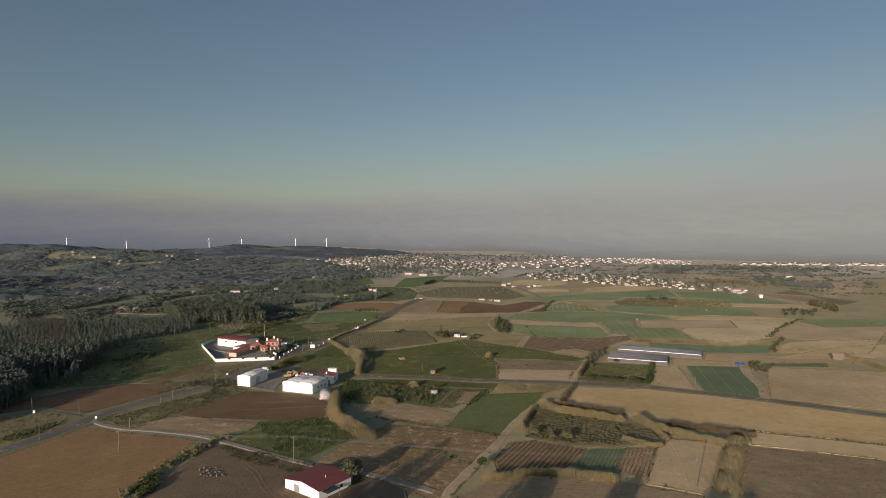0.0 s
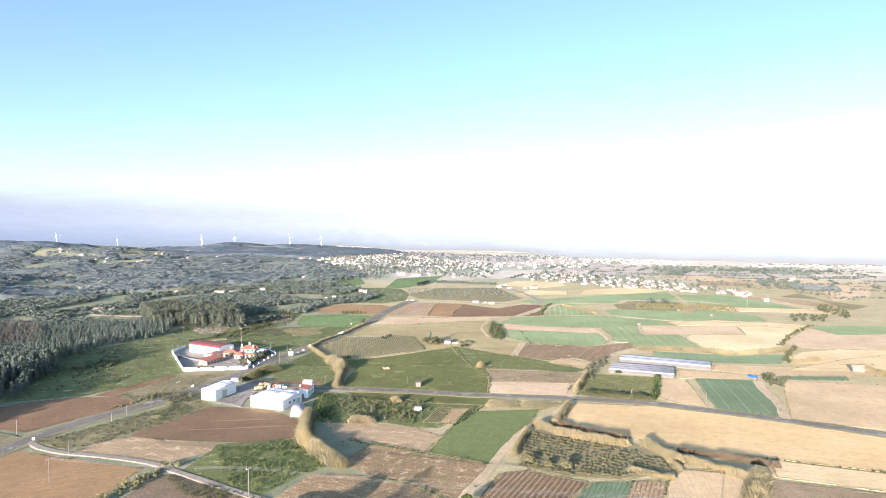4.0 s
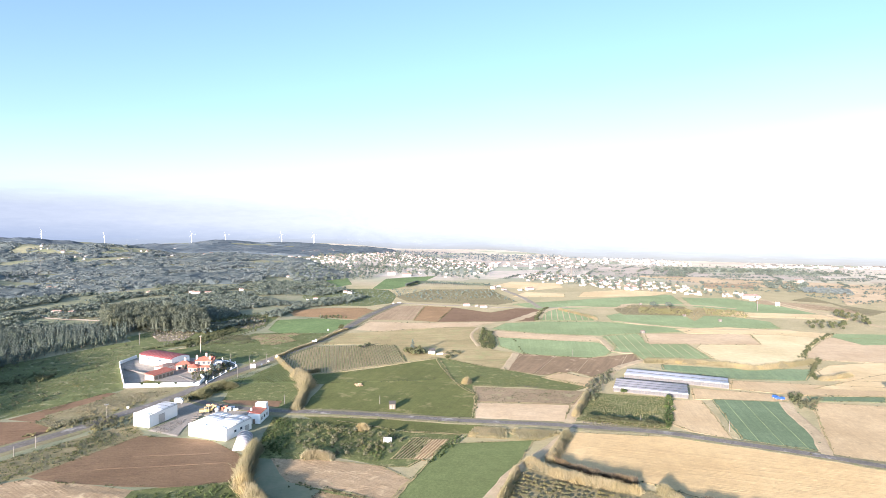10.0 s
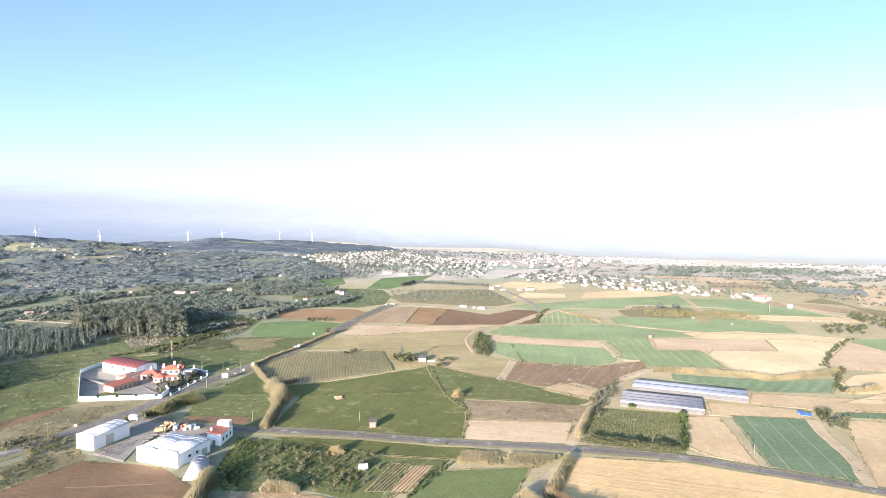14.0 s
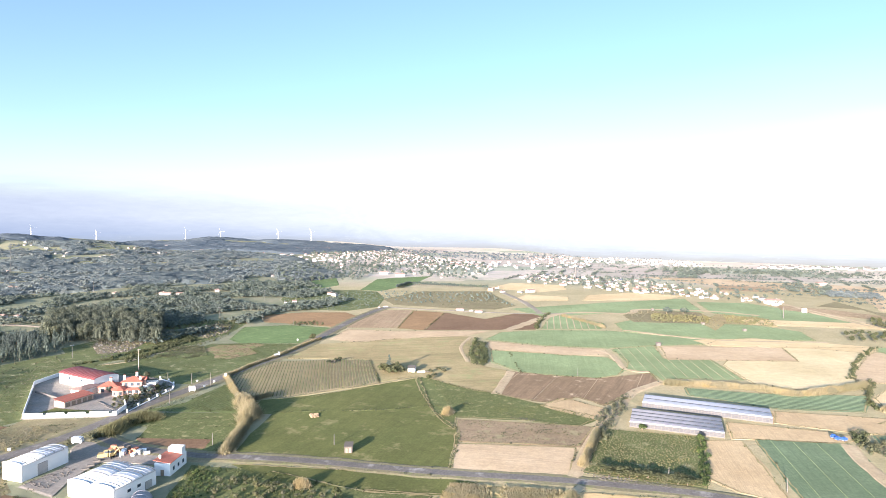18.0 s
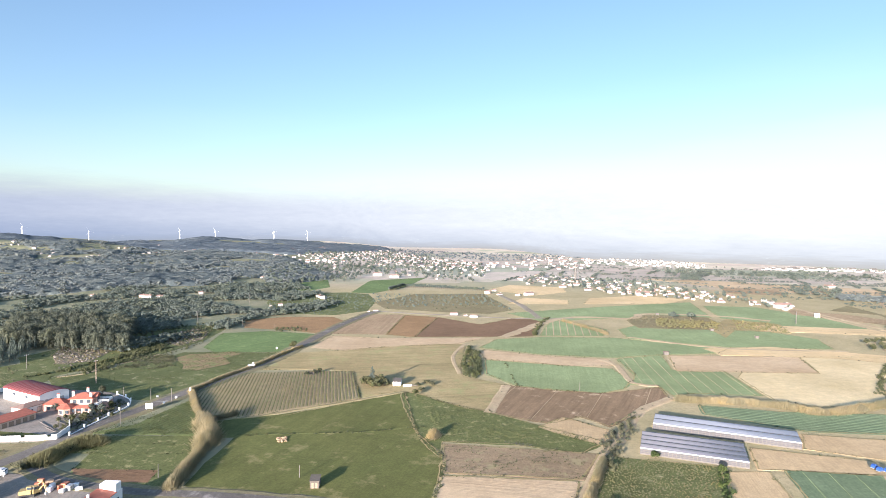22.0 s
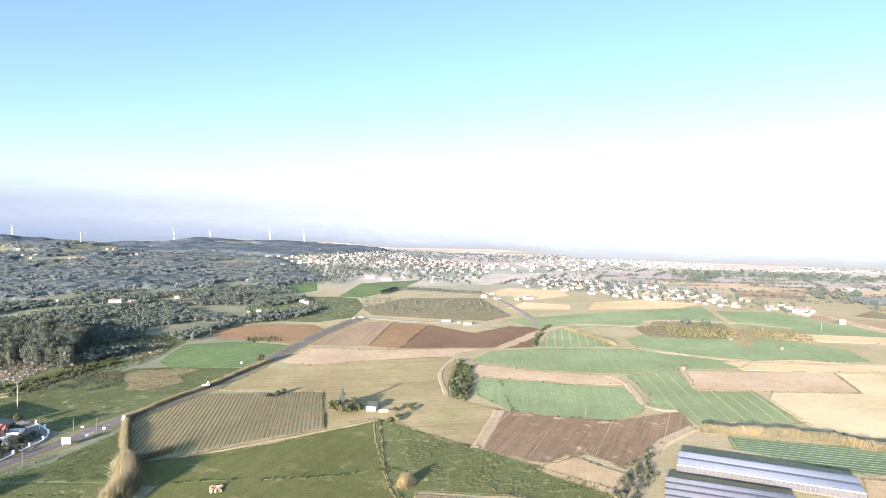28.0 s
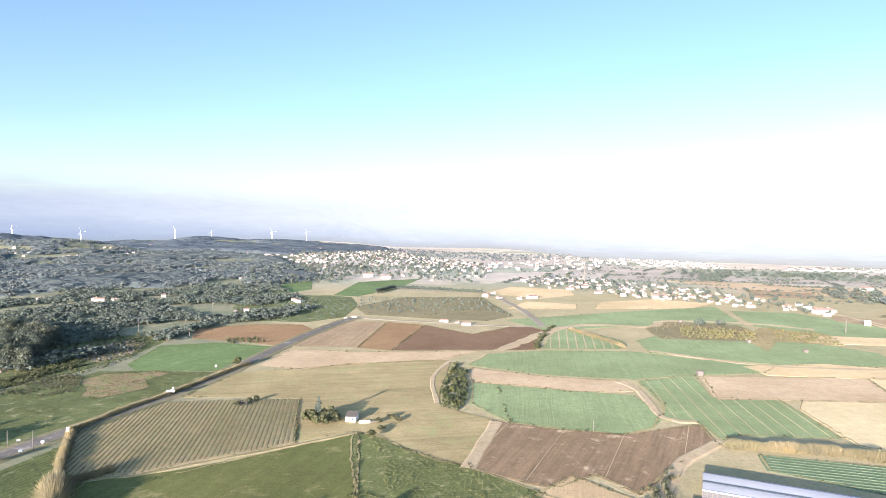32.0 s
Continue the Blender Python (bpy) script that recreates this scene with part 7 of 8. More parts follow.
bushes("bramble", "leafy weeds along the plots", scatter([(-14.8, 334.8), (-4.3, 344.8), (-3.2, 324.9), (-5.3, 319.3)], 60, 2.0, wr) + scatter([(23.4, 345.1), (31.3, 351), (14.8, 317.7), (12.6, 317.7)], 40, 1.8, wr), (.4, 1.0), "lush", 47, 30)
bushes("bramble", "low lush growth in the overgrown plot", scatter([(-87.5, 288.4), (-54.1, 299.6), (-34.4, 274.6), (-46, 262.4), (-56.2, 245.6), (-72.4, 255)], 330, 1.2, wr), (.15, 1.0), "lush", 48, 26)
bushes("scrub", "scrub and dead growth along the bank by the road", scatter([(-168.3, 297), (-155.1, 313.6), (-142.3, 336.4), (-124.9, 365.3), (-114.2, 353), (-133.1, 308.9), (-153.9, 290.4)], 60, 2.6, wr), (.4, 1.3), "olive", 49, 36)
bushes("scrub", "tall weeds round the bend", scatter([(-155.5, 359.4), (-150.9, 372.1), (-127.2, 371.8), (-125.1, 356.7)], 40, 2.4, wr), (1.0, 1.8), "olive", 50, 40)
bushes("scrub", "green bushes at the near end of the bank", scatter([(-112.6, 217.9), (-109.2, 227.1), (-103.1, 218.7), (-104.6, 210.2)], 26, 2.2, wr), (1.2, 2.2), "lush", 51, 50)
bushes("scrub", "shrubs between the greenhouse track and plots", scatter([(99, 400.3), (103.3, 434.2), (118.9, 457.5), (132, 477.4), (120.3, 445.6), (107.5, 421.9)], 46, 3.0, wr), (1.0, 2.2), "olive", 52, 46)
bushes("scrub", "shrubs beside the sandy track", scatter([(205.9, 401.9), (223, 406.6), (208.7, 389.3), (203, 390.8)], 22, 3.0, wr), (1.2, 2.6), "olive", 53, 50)
bushes("scrub", "dark bush behind the blue trailer", scatter([(212, 413.8), (219, 415.8), (211, 404.6), (205.9, 402.7)], 9, 2.6, wr), (1.6, 2.6), "bush", 54, 50)
bushes("scrub", "bushes and rubble on the slope above the meadow", scatter([(-205.9, 582.7), (-195.9, 596.8), (-192.4, 636.5), (-152.4, 638.6), (-143.1, 688.6), (-165.4, 710.5), (-196, 685.4), (-221.1, 635), (-231, 617.8)], 200, 4.2, wr), (.8, 2.0), "olive", 55, 36)
bushes("hedgerow", "dark hedgerow across the left meadow", scatter([(-174, 542.2), (-169.7, 598.1), (-166.2, 629.2), (-154.3, 613.7), (-159.2, 569.6), (-165.1, 533.5)], 90, 3.0, wr), (1.2, 2.4), "bush", 56, 40)
bushes("scrub", "dead tan scrub among stones below the grove", scatter([(-216.4, 585.0), (-226.2, 618), (-206.1, 622), (-186.0, 597.2), (-182.3, 567.2), (-198.3, 558.7)], 120, 2.4, wr) + scatter([(-171.2, 631.4), (-173.7, 660.7), (-163.2, 684.1), (-146.3, 672.3), (-140.9, 644.2), (-147.2, 618.5)], 120, 2.4, wr), (.3, 1.1), "dead_weeds", 191, 34)
bushes("hedgerow", "dark bushes along the sunken field edge", [(x + wr.gauss(0, .9), y + wr.gauss(0, .9)) for a, b in zip([(-196.2, 527.4), (-185.5, 538.2), (-172.6, 544.2), (-172.0, 567.7)], [(-185.5, 538.2), (-172.6, 544.2), (-172.0, 567.7), (-169.5, 591.0)]) for x, y in [(a[0] + (b[0] - a[0]) * k / 9, a[1] + (b[1] - a[1]) * k / 9) for k in range(9)]], (.9, 1.9), "bush", 192, 40)
strip("track", [(-179.2, 528.1), (-168.1, 536.4), (-164.1, 553.1), (-157.4, 566.9), (-148, 590)], 1.6, "dirt_track", "faint trodden path through the pasture", "path", 0.262, 0.5)
tufts("grass_tufts", "pale green weeds in the pasture", [(-163.3, 568.1), (-160.5, 588.0), (-137.2, 585.9), (-125.2, 557.9), (-134.2, 547.4), (-154.3, 550.7)], 900, .6, "olive", 193)
bushes("scrub", "low bushes on the road edge", scatter([(-101.8, 691.1), (-82.1, 696.7), (-70.2, 684.2), (-93.6, 678.5)], 22, 4.0, wr), (1.4, 2.6), "bush", 57, 40)

bushes("scrub", "dark bushes dotted over the rough pasture by the pines", scatter([(-258, 352), (-284, 385), (-270, 462), (-230, 540), (-205, 565), (-186, 500), (-200, 440), (-178, 400), (-190, 372)], 190, 4.0, wr), (.25, 1.3), "olive", 180, 30)
bushes("scrub", "green thicket in the pasture below the pines", scatter([(-233, 430), (-228, 452), (-214, 456), (-211, 438), (-221, 428)], 40, 2.2, wr), (.8, 2.0), "bush", 181, 40)
tufts("grass_tufts", "pale dead grass streaked over the pasture", [(-255, 355), (-270, 455), (-215, 550), (-188, 500), (-178, 400)], 1500, .4, "dead_weeds", 116)
hedge_line("field_hedge", "brown weeds and shrubs along the main road", [(-161, 345), (-151, 362), (-141, 382), (-134, 400)], 1.4, (.3, 1.2), "orchard_leaf", 182)
hedge_line("field_hedge", "dry shrubs on the far side of the main road", [(-136, 352), (-127, 372), (-119, 392)], 1.3, (.4, 1.4), "orchard_leaf", 183)
tufts("grass_tufts", "pale weeds between road and ploughed soil", [(-168, 364), (-156, 412), (-130, 418), (-137, 396), (-154, 357)], 700, .45, "dead_weeds", 117)

# single trees
tree("orchard_tree", "round broad-leaved tree beside the red-roofed shed", (-33.6, 223.7), "round", 9.0, "olive", "bark", 60, 1.3)
tree("orchard_tree", "small bright green tree beside the track", (15.9, 234.8), "round", 5.0, "lush", "bark", 61, 1.1)
for k, (q, h, f) in enumerate((((0, 520.2), 10.5, "pine"), ((-2.6, 518.3), 6.5, "bush"), ((4.1, 522), 6.5, "bush"), ((2.4, 515), 5.5, "bush"), ((7.2, 518.5), 4.5, "bush"))):
    tree("farm_tree", "dark tree in the clump beside the hut" if k else "tall dark conifer beside the hut", q, "low" if k else "pine", h, f, "bark", 62 + k, 1.2)
for k, q in enumerate([(25.2, 519.2), (29.7, 524.6), (33.1, 521.2), (27.5, 509.4)]):
    tree("farm_bush", "low dry bush behind the hut", q, "low", 2.4, "olive", "bark", 70 + k, 1.5)
tree("roadside_tree", "small dark roadside tree", (-65.1, 611.8), "round", 6, "bush", "bark", 75, 1.3)
tree("roadside_tree", "small green tree by the verge", (-3.8, 350.1), "round", 3.4, "bush", "bark", 76, 1.2)
tree("farm_bush", "green bush at the front of the greenhouse", (120.6, 417.3), "round", 3.4, "lush", "bark", 77, 1.4)
tree("farm_bush", "pointed green shrub beside the greenhouse corner", (140.1, 403), "round", 4.2, "lush", "bark", 78, .9)
for k, q in enumerate([(263.5, 770.8), (280.3, 769)]):
    tree("farm_tree", "dark round tree on the scrub bank", q, "round", 8, "pine", "bark", 79 + k, 1.2)
for k, q in enumerate([(-39.7, 537.2), (-36.4, 543.2), (-34.2, 546.5)]):
    tree("farm_bush", "dry shrub by the small ruin in the vineyard", q, "round", 3.0, "olive", "bark", 85 + k, 1.3)
tree("farm_bush", "dark bush at the meadow's corner", (24.6, 499.9), "round", 3.6, "bush", "bark", 88, 1.3)

# orchards: one tree, copied along the rows
def orchard(label, poly, angle, spacing, gap, height, foliage, seed, group, cap=130):
    r = random.Random(seed)
    forms = [tree("orchard_tree", label, (0, 0), "round", height, foliage, "bark", seed + i, 2.0) for i in range(3)]
    for f in forms:
        f["group"] = group
    placed, first = 0, [True] * 3
    for a, b in rows_in(poly, angle, spacing, 1.0):
        n = max(1, int(math.hypot(b[0] - a[0], b[1] - a[1]) / gap))
        for i in range(n):
            t = (i + .5) / n
            if placed >= cap or r.random() < .1:
                continue
            m = pose(a[0] + (b[0] - a[0]) * t + r.uniform(-.4, .4), a[1] + (b[1] - a[1]) * t + r.uniform(-.4, .4), .2, 0, 0, r.uniform(0, 360)) @ Matrix.Scale(r.uniform(.75, 1.15), 4)
            k = r.randrange(3)
            if first[k]:
                forms[k].matrix_world, first[k] = m, False
            else:
                copy_thing(forms[k], m)
            placed += 1


orchard("low drab orchard bush in a weedy row", ORCHARD, -31, 3.2, 1.7, 1.05, "orchard_leaf", 90, "orchard above the ridged soil", 300)
for k, q in enumerate([(42.5, 272.5), (49.0, 268.0), (55.5, 265.5)]):
    tree("orchard_tree", "broad pale green bush at the foot of the orchard", q, "round", (3.6, 3.2, 4.4)[k], "orchard_leaf", "bark", 190 + k, 1.5)
# trees added out of view, only to throw their shadows over the near plots
for k, (q, h) in enumerate((((-58, 151), 24), ((-49, 147), 21), ((-16, 126), 24), ((-7, 133), 22), ((19, 122), 23), ((43, 104), 24), ((58, 112), 21))):
    tree("offview_eucalyptus", "unseen tall eucalyptus added to cast a long morning shadow over the plots", q, "euca", h, "euca", "bark_pale", 200 + k, 1.0)
orchard("small leafy bush along the orchard edge", [(88.8, 376.2), (102.9, 372.9), (125, 362.7), (123, 357.6), (100.7, 365.8), (86.3, 371.2)], -12, 3.4, 3.2, 2.6, "bush", 95, "bush row by the road", 40)
bushes("low_crop", "low weedy growth in the small orchard", scatter(ORCHARD_LOW, 1100, .9, wr), (.15, .5), "orchard_leaf", 59, 20)
bushes("shrub_row", "lush shrubs along the orchard's eastern edge", scatter([(140.4, 407.2), (143.8, 407.2), (125.4, 359.5), (121.1, 358.2)], 26, 2.0, wr), (1.0, 1.8), "lush", 99, 46)
bushes("garden_shrubs", "clipped dark garden shrubs and small palms", scatter([(-125.4, 442.4), (-120, 445.4), (-114.6, 479.5), (-119.1, 484.1), (-124.3, 473.4), (-127, 457)], 70, 2.0, wr), (.6, 1.5), "bush", 100, 40)

# vines, ridges, crop rows
vines = thing("vineyard", "young vineyard in long parallel rows", "vineyard", (*VINEYARD[0], 0))
g_ = np.random.default_rng(17)
VROWS = rows_in(VINEYARD, 99.6, 1.8, 1.0)
for a, b in VROWS:
    d = math.hypot(b[0] - a[0], b[1] - a[1])
    n = int(d * 11)
    t = g_.uniform(0, 1, n)
    p = np.c_[a[0] + (b[0] - a[0]) * t, a[1] + (b[1] - a[1]) * t, g_.uniform(.35, .65, n)] + np.c_[g_.normal(0, .06, (n, 2)), np.zeros(n)] - (*VINEYARD[0], 0)
    part("vine", tri_mesh("vine", leaf_tris(p, np.full(n, .13), 2, .16, g_), "vine"), None, vines)


def ridge_rows(poly, angle, spacing, height, width, material, name, parent):
    for a, b in rows_in(poly, angle, spacing, .6):
        dx, dy = b[0] - a[0], b[1] - a[1]
        d = math.hypot(dx, dy)
        nx, ny = -dy / d * width / 2, dx / d * width / 2
        ox, oy = parent.location.x, parent.location.y
        n = max(2, int(d / 2.5))
        v, f = [], []
        rr = random.Random(int(a[0] * 10))
        for i in range(n + 1):
            t = i / n
            x, y = a[0] + dx * t - ox + rr.uniform(-.08, .08), a[1] + dy * t - oy + rr.uniform(-.08, .08)
            h = height * rr.uniform(.8, 1.15)
            v += [(x - nx, y - ny, .1), (x - nx * .35, y - ny * .35, h + .1), (x + nx * .35, y + ny * .35, h + .1), (x + nx, y + ny, .2)]
        for i in range(n):
            k = 4 * i
            f += [(k, k + 1, k + 5, k + 4), (k + 1, k + 2, k + 6, k + 5), (k + 2, k + 3, k + 7, k + 6)]
        s = Shape()
        s.add(v, f)
        part(name, s, material, parent)


rd = thing("ridged_soil", "raised ridges of dark soil with deep furrows", "furrows", (*RIDGES[0], 0))
ridge_rows(RIDGES, 62, 2.0, .4, .9, "brown_rough", "ridge", rd)
MAIZE_A = [(-31.2, 274.5), (-22.5, 295.9), (1.8, 283.8), (28.4, 270.5), (13.6, 236.3), (-0.5, 253.3), (-17.1, 259.6)]
MAIZE_B = [(-45.9, 238.8), (-41, 261.1), (-29, 260.3), (-12.3, 256.5), (-0.5, 249.2), (12.3, 233.3), (5.7, 218), (-14.2, 218.2), (-27.7, 231.5)]
rd = thing("row_crop", "pale drying crop rows", "crop rows", (*CROP_L[0], 0))
ridge_rows(CROP_L, 65, 1.6, .3, .7, "stubble_x", "crop_ridge", rd)
rd = thing("row_crop", "dark leafy crop rows", "crop rows", (*CROP_D[0], 0))
ridge_rows(CROP_D, 64, 1.6, .3, .9, "crop_dark", "crop_ridge", rd)
rd = thing("row_crop", "green vegetable rows in a small plot", "crop rows", (*PLOT_A[0], 0))
ridge_rows(PLOT_A, 68, 1.3, .25, .7, "weeds", "crop_ridge", rd)
rd = thing("ridged_soil", "orange soil rows in a small plot", "furrows", (*PLOT_B[0], 0))
ridge_rows(PLOT_B, 68, 1.3, .18, .7, "soil_tan", "ridge", rd)
rd = thing("row_crop", "green cabbage rows behind the greenhouses", "crop rows", (*CABBAGE[0], 0))
ridge_rows(CABBAGE, -16, 2.6, .12, 1.1, "crop_dark", "crop_ridge", rd)


def wheel_tracks(poly, angle, spacing, width, z, label, material="dirt_track"):
    for a, b in rows_in(poly, angle, spacing, .8):
        strip("wheel_track", [a, ((a[0] + b[0]) / 2, (a[1] + b[1]) / 2), b], width, material, label, "track", z)


TRIANGLE = [(-108, 440), (-94, 451), (-87.5, 484), (-64, 439)]
rd = thing("row_crop", "yellow-green crop rows in the triangular plot", "crop rows", (*TRIANGLE[0], 0))
ridge_rows(TRIANGLE, 72, 2.0, .1, .9, "rough", "crop_ridge", rd)


wheel_tracks(STRIPES, 83, 7.0, .12, 0.245, "pale wheel track through green crop")
wheel_tracks(DARK_GREEN, 77, 9.0, .16, 0.245, "faint wheel track through brassicas", "crop")
wheel_tracks(G3, 80, 6.0, .7, 0.245, "pale row cover in a green plot")
wheel_tracks(BROWN_ROWS[:], 66, 23.0, .25, 0.245, "pale plough line across brown soil")
def ditch(line, width, label):
    """A weedy ditch: a narrow band of rank grass with tussocks along it."""
    strip("ditch", line, width * .35, "weeds", label, "ditch", 0.11, width * .3)
    g = np.random.default_rng(len(line) + int(width * 10))
    spots = [(p.x + g.normal(0, width * .35), p.y + g.normal(0, width * .35)) for p in smooth_line(line, 1.1)]
    bushes("ditch_weeds", "dark rank weeds in a narrow ditch", [q for q in spots if noise.noise(Vector((q[0] * .08, q[1] * .08, 1))) > -.25], (.2, .75), "bush", 7, 22, "stuff", .2, "weeds")


ditch([(18.9, 504.5), (27.1, 443.9), (38.6, 413), (33.9, 373.4)], 1.6, "weedy ditch between meadows")
ditch([(-44, 438), (-30, 440.5), (-17.4, 441.5), (3.2, 443.5), (18.4, 448), (27.9, 451.8), (33.2, 449)], 1.2, "shallow weedy ditch across the meadow")
ditch([(95.7, 298.4), (115.7, 283.8), (134.2, 279), (155, 271.1), (187.8, 258.8), (225, 240.2)], 1.4, "dark weedy ditch between pale fields")
ditch([(-33.8, 299.3), (-19.6, 292.7), (1.8, 283.1), (28.8, 270.5)], 2.2, "weedy bank between stubble and grass")
ditch([(-17.1, 258.9), (-0.5, 251), (14, 234.8)], 2.0, "weedy bank between stubble plots")
ditch([(80.2, 575.9), (80.3, 547.7), (80.5, 519.3)], 1.4, "dark ditch through the cabbages")

# loose grass and weeds
tufts("maize_stubble", "short dry maize stubble over the harvested plot", MAIZE_A, 2600, .16, "reed", 113, "stubble")
tufts("maize_stubble", "short dry maize stubble behind the shed", MAIZE_B, 2200, .16, "reed", 114, "stubble")
tufts("grass_tufts", "rough grass in the weedy meadow", [(24.2, 499.9), (62, 470.9), (104.9, 435), (68.7, 432.9), (38.6, 438.8)], 1100, .35, "vine", 101)
tufts("grass_tufts", "long grass in the yard's edge", [(-98, 261.5), (-68.3, 249.1), (-27.1, 227.5), (-33.8, 217.4), (-82.2, 243.4)], 900, .45, "grass", 102)
tufts("grass_tufts", "weeds along the roadside bank", [(-168.3, 297), (-123.5, 361.5), (-113.4, 350.7), (-132.3, 307), (-145.4, 284.2)], 700, .5, "grass", 103)
tufts("grass_tufts", "dry weeds over the fallow", [(130.3, 256.6), (174.4, 240.6), (222.5, 216.5), (140.3, 186.7), (93, 187)], 260, .3, "grass", 104)
tufts("grass_tufts", "rough grass outside the compound", [(-194.8, 376.4), (-244.9, 438.9), (-207.9, 506.9), (-159, 426.5), (-173.1, 380.3)], 1600, .4, "grass", 105)
tufts("grass_tufts", "weeds below the road", [(-56.6, 324.5), (-60.8, 374.4), (-30.1, 369.8), (2.4, 356.9), (-5.4, 344.8), (-5.3, 318.3), (-21.3, 324.8)], 800, .5, "grass", 106)
tufts("grass_tufts", "rough crop in the triangle", [(-110.6, 438.9), (-88.6, 483.7), (-86.9, 487.1), (-63.2, 437.8)], 500, .35, "grass", 109)
tufts("grass_tufts", "rough grass in the left meadow", [(-181.7, 526.2), (-135.4, 596.8), (-69.1, 599.8), (-94.6, 509.4), (-120.2, 489.5)], 1500, .35, "grass", 110)
tufts("grass_tufts", "grass creeping over the worn brown patch", [(-138, 575), (-120, 600), (-92, 598), (-92, 562), (-108, 544), (-126, 556)], 520, .3, "grass", 115)
tufts("grass_tufts", "dry grass over the brown weedy plot", [(39, 430.9), (100.2, 421.7), (87.3, 397.6), (38.9, 402)], 260, .35, "grass", 111)
tufts("grass_tufts", "cut dry reeds along the road", [(34.7, 360.3), (74.9, 355), (61, 344.7), (31, 348.3)], 1400, .8, "reed", 112)


# pale worn banks and stray shrubs along the field edges
g3 = np.random.default_rng(5)
bank, stray = Shape(), []
for poly in MARGINS:
    for p, q in zip(poly, poly[1:] + poly[:1]):
        a, b = Vector(p), Vector(q)
        d = (b - a).length
        if d < 4 or (a.x < -20 and a.y < 700) or a.y > 950:
            continue
        n = max(2, int(d / 3))
        nrm = Vector((-(b - a).y, (b - a).x)) / d
        v = []
        for i in range(n + 1):
            c, w = a + (b - a) * i / n + nrm * g3.normal(0, .25), .2 + .55 * abs(noise.noise(Vector((a.x * .1 + i * .4, a.y * .1, 2))))
            v += [(*(c + nrm * w), .21), (*(c - nrm * w), .21)]
            if g3.random() < .09:
                stray.append((c.x, c.y))
        bank.add(v, [(2 * i, 2 * i + 1, 2 * i + 3, 2 * i + 2) for i in range(n)])
tagged(new("field_bank", mesh_of("field_bank", bank.v, bank.f, "dry")), "worn pale banks and paths between the fields", "bank", "", "structure")
bushes("stray_shrubs", "stray shrubs and tussocks along the field banks", stray, (.25, .9), "olive", 160, 26)

# weeds along every field's margin
g2 = np.random.default_rng(77)
mp_ = []
for poly in MARGINS:
    for p, q in zip(poly, poly[1:] + poly[:1]):
        d = math.hypot(q[0] - p[0], q[1] - p[1])
        t = g2.uniform(0, 1, int(d * 0.5))
        mp_.append(np.c_[p[0] + (q[0] - p[0]) * t, p[1] + (q[1] - p[1]) * t])
mp_ = np.concatenate(mp_)
mp_ = mp_[[noise.noise(Vector((x * .05, y * .05, 3))) > -.12 for x, y in mp_]]
mp_ = np.repeat(mp_, 3, 0) + g2.normal(0, .55, (len(mp_) * 3, 2))
n_ = len(mp_)
a_ = g2.uniform(0, 6.28, n_)
b_ = np.c_[mp_, np.full(n_, .1)]
w_ = np.c_[np.cos(a_), np.sin(a_), np.zeros(n_)] * g2.uniform(.2, .45, (n_, 1))
t_ = b_ + np.c_[g2.normal(0, .3, (n_, 2)), g2.uniform(.1, .35, n_)]
tagged(new("field_margins", tri_mesh("field_margins", np.stack([b_ - w_, b_ + w_, t_], 1), "grass")), "weeds and long grass along the field margins", "grass", "", "stuff")
for k, line in enumerate(([(-104, 325.1), (-88.7, 326.7), (-75.2, 328.2)], [(-111.5, 312), (-88.7, 315.1), (-65.2, 318.9)])):
    strip("wheel_track", line, .13, "soil_red", "pale wheel line across dark ploughed soil", "track", 0.085)
for k, line in enumerate(([(-78.6, 238.5), (-71.4, 229.9), (-67.1, 221.5), (-62, 213.7)], [(-77, 239.6), (-69.8, 231), (-65.6, 222.5), (-60.5, 214.5)])):
    strip("tyre_rut", line, .3, "soil_dark", "dark curved tyre rut in the yard", "rut", 0.092)
bushes("scrub", "weeds and shrubs at the farm entrance", scatter([(-200.3, 265.4), (-196, 279.3), (-190.2, 287.6), (-182.7, 283), (-188.3, 268.7)], 30, 2.0, wr) + scatter([(-189.7, 290.7), (-187, 294.7), (-182.7, 286.7), (-185.5, 284.4)], 6, 2.0, wr), (.6, 1.4), "bush", 120, 36)

# garden of the compound
for k, (q, h) in enumerate(zip([(-121.2, 455.2), (-120.7, 460.4), (-120.2, 466.8), (-119.5, 473.6), (-118.4, 479.4), (-121.2, 449.1), (-125.4, 453.1), (-124.3, 465.6), (-141.5, 467.2), (-145, 469.4), (-123.9, 479.3), (-129.7, 483.8)], (4, 3.2, 4.5, 3.6, 3.2, 3.4, 3.8, 5.0, 4.4, 4.0, 5.5, 5.0))):
    tree("garden_tree", "dark green clipped tree in the villa's garden", q, "round", h, "pine" if k % 3 else "bush", "bark", 130 + k, 1.0)

# curved mower swaths in the harvested plot
for k, (c0, rx, ry) in enumerate((((-12.6, 302.9), 13, 8.2), ((-12.6, 302.9), 9, 5.2))):
    strip("swath", [(c0[0] + rx * math.cos(a * .35 + k), c0[1] + ry * math.sin(a * .35 + k) + .15 * rx * math.cos(a * .35)) for a in range(17)], .25, "brown_rough", "darker curved swath left by the mower", "swath", 0.085, .2)

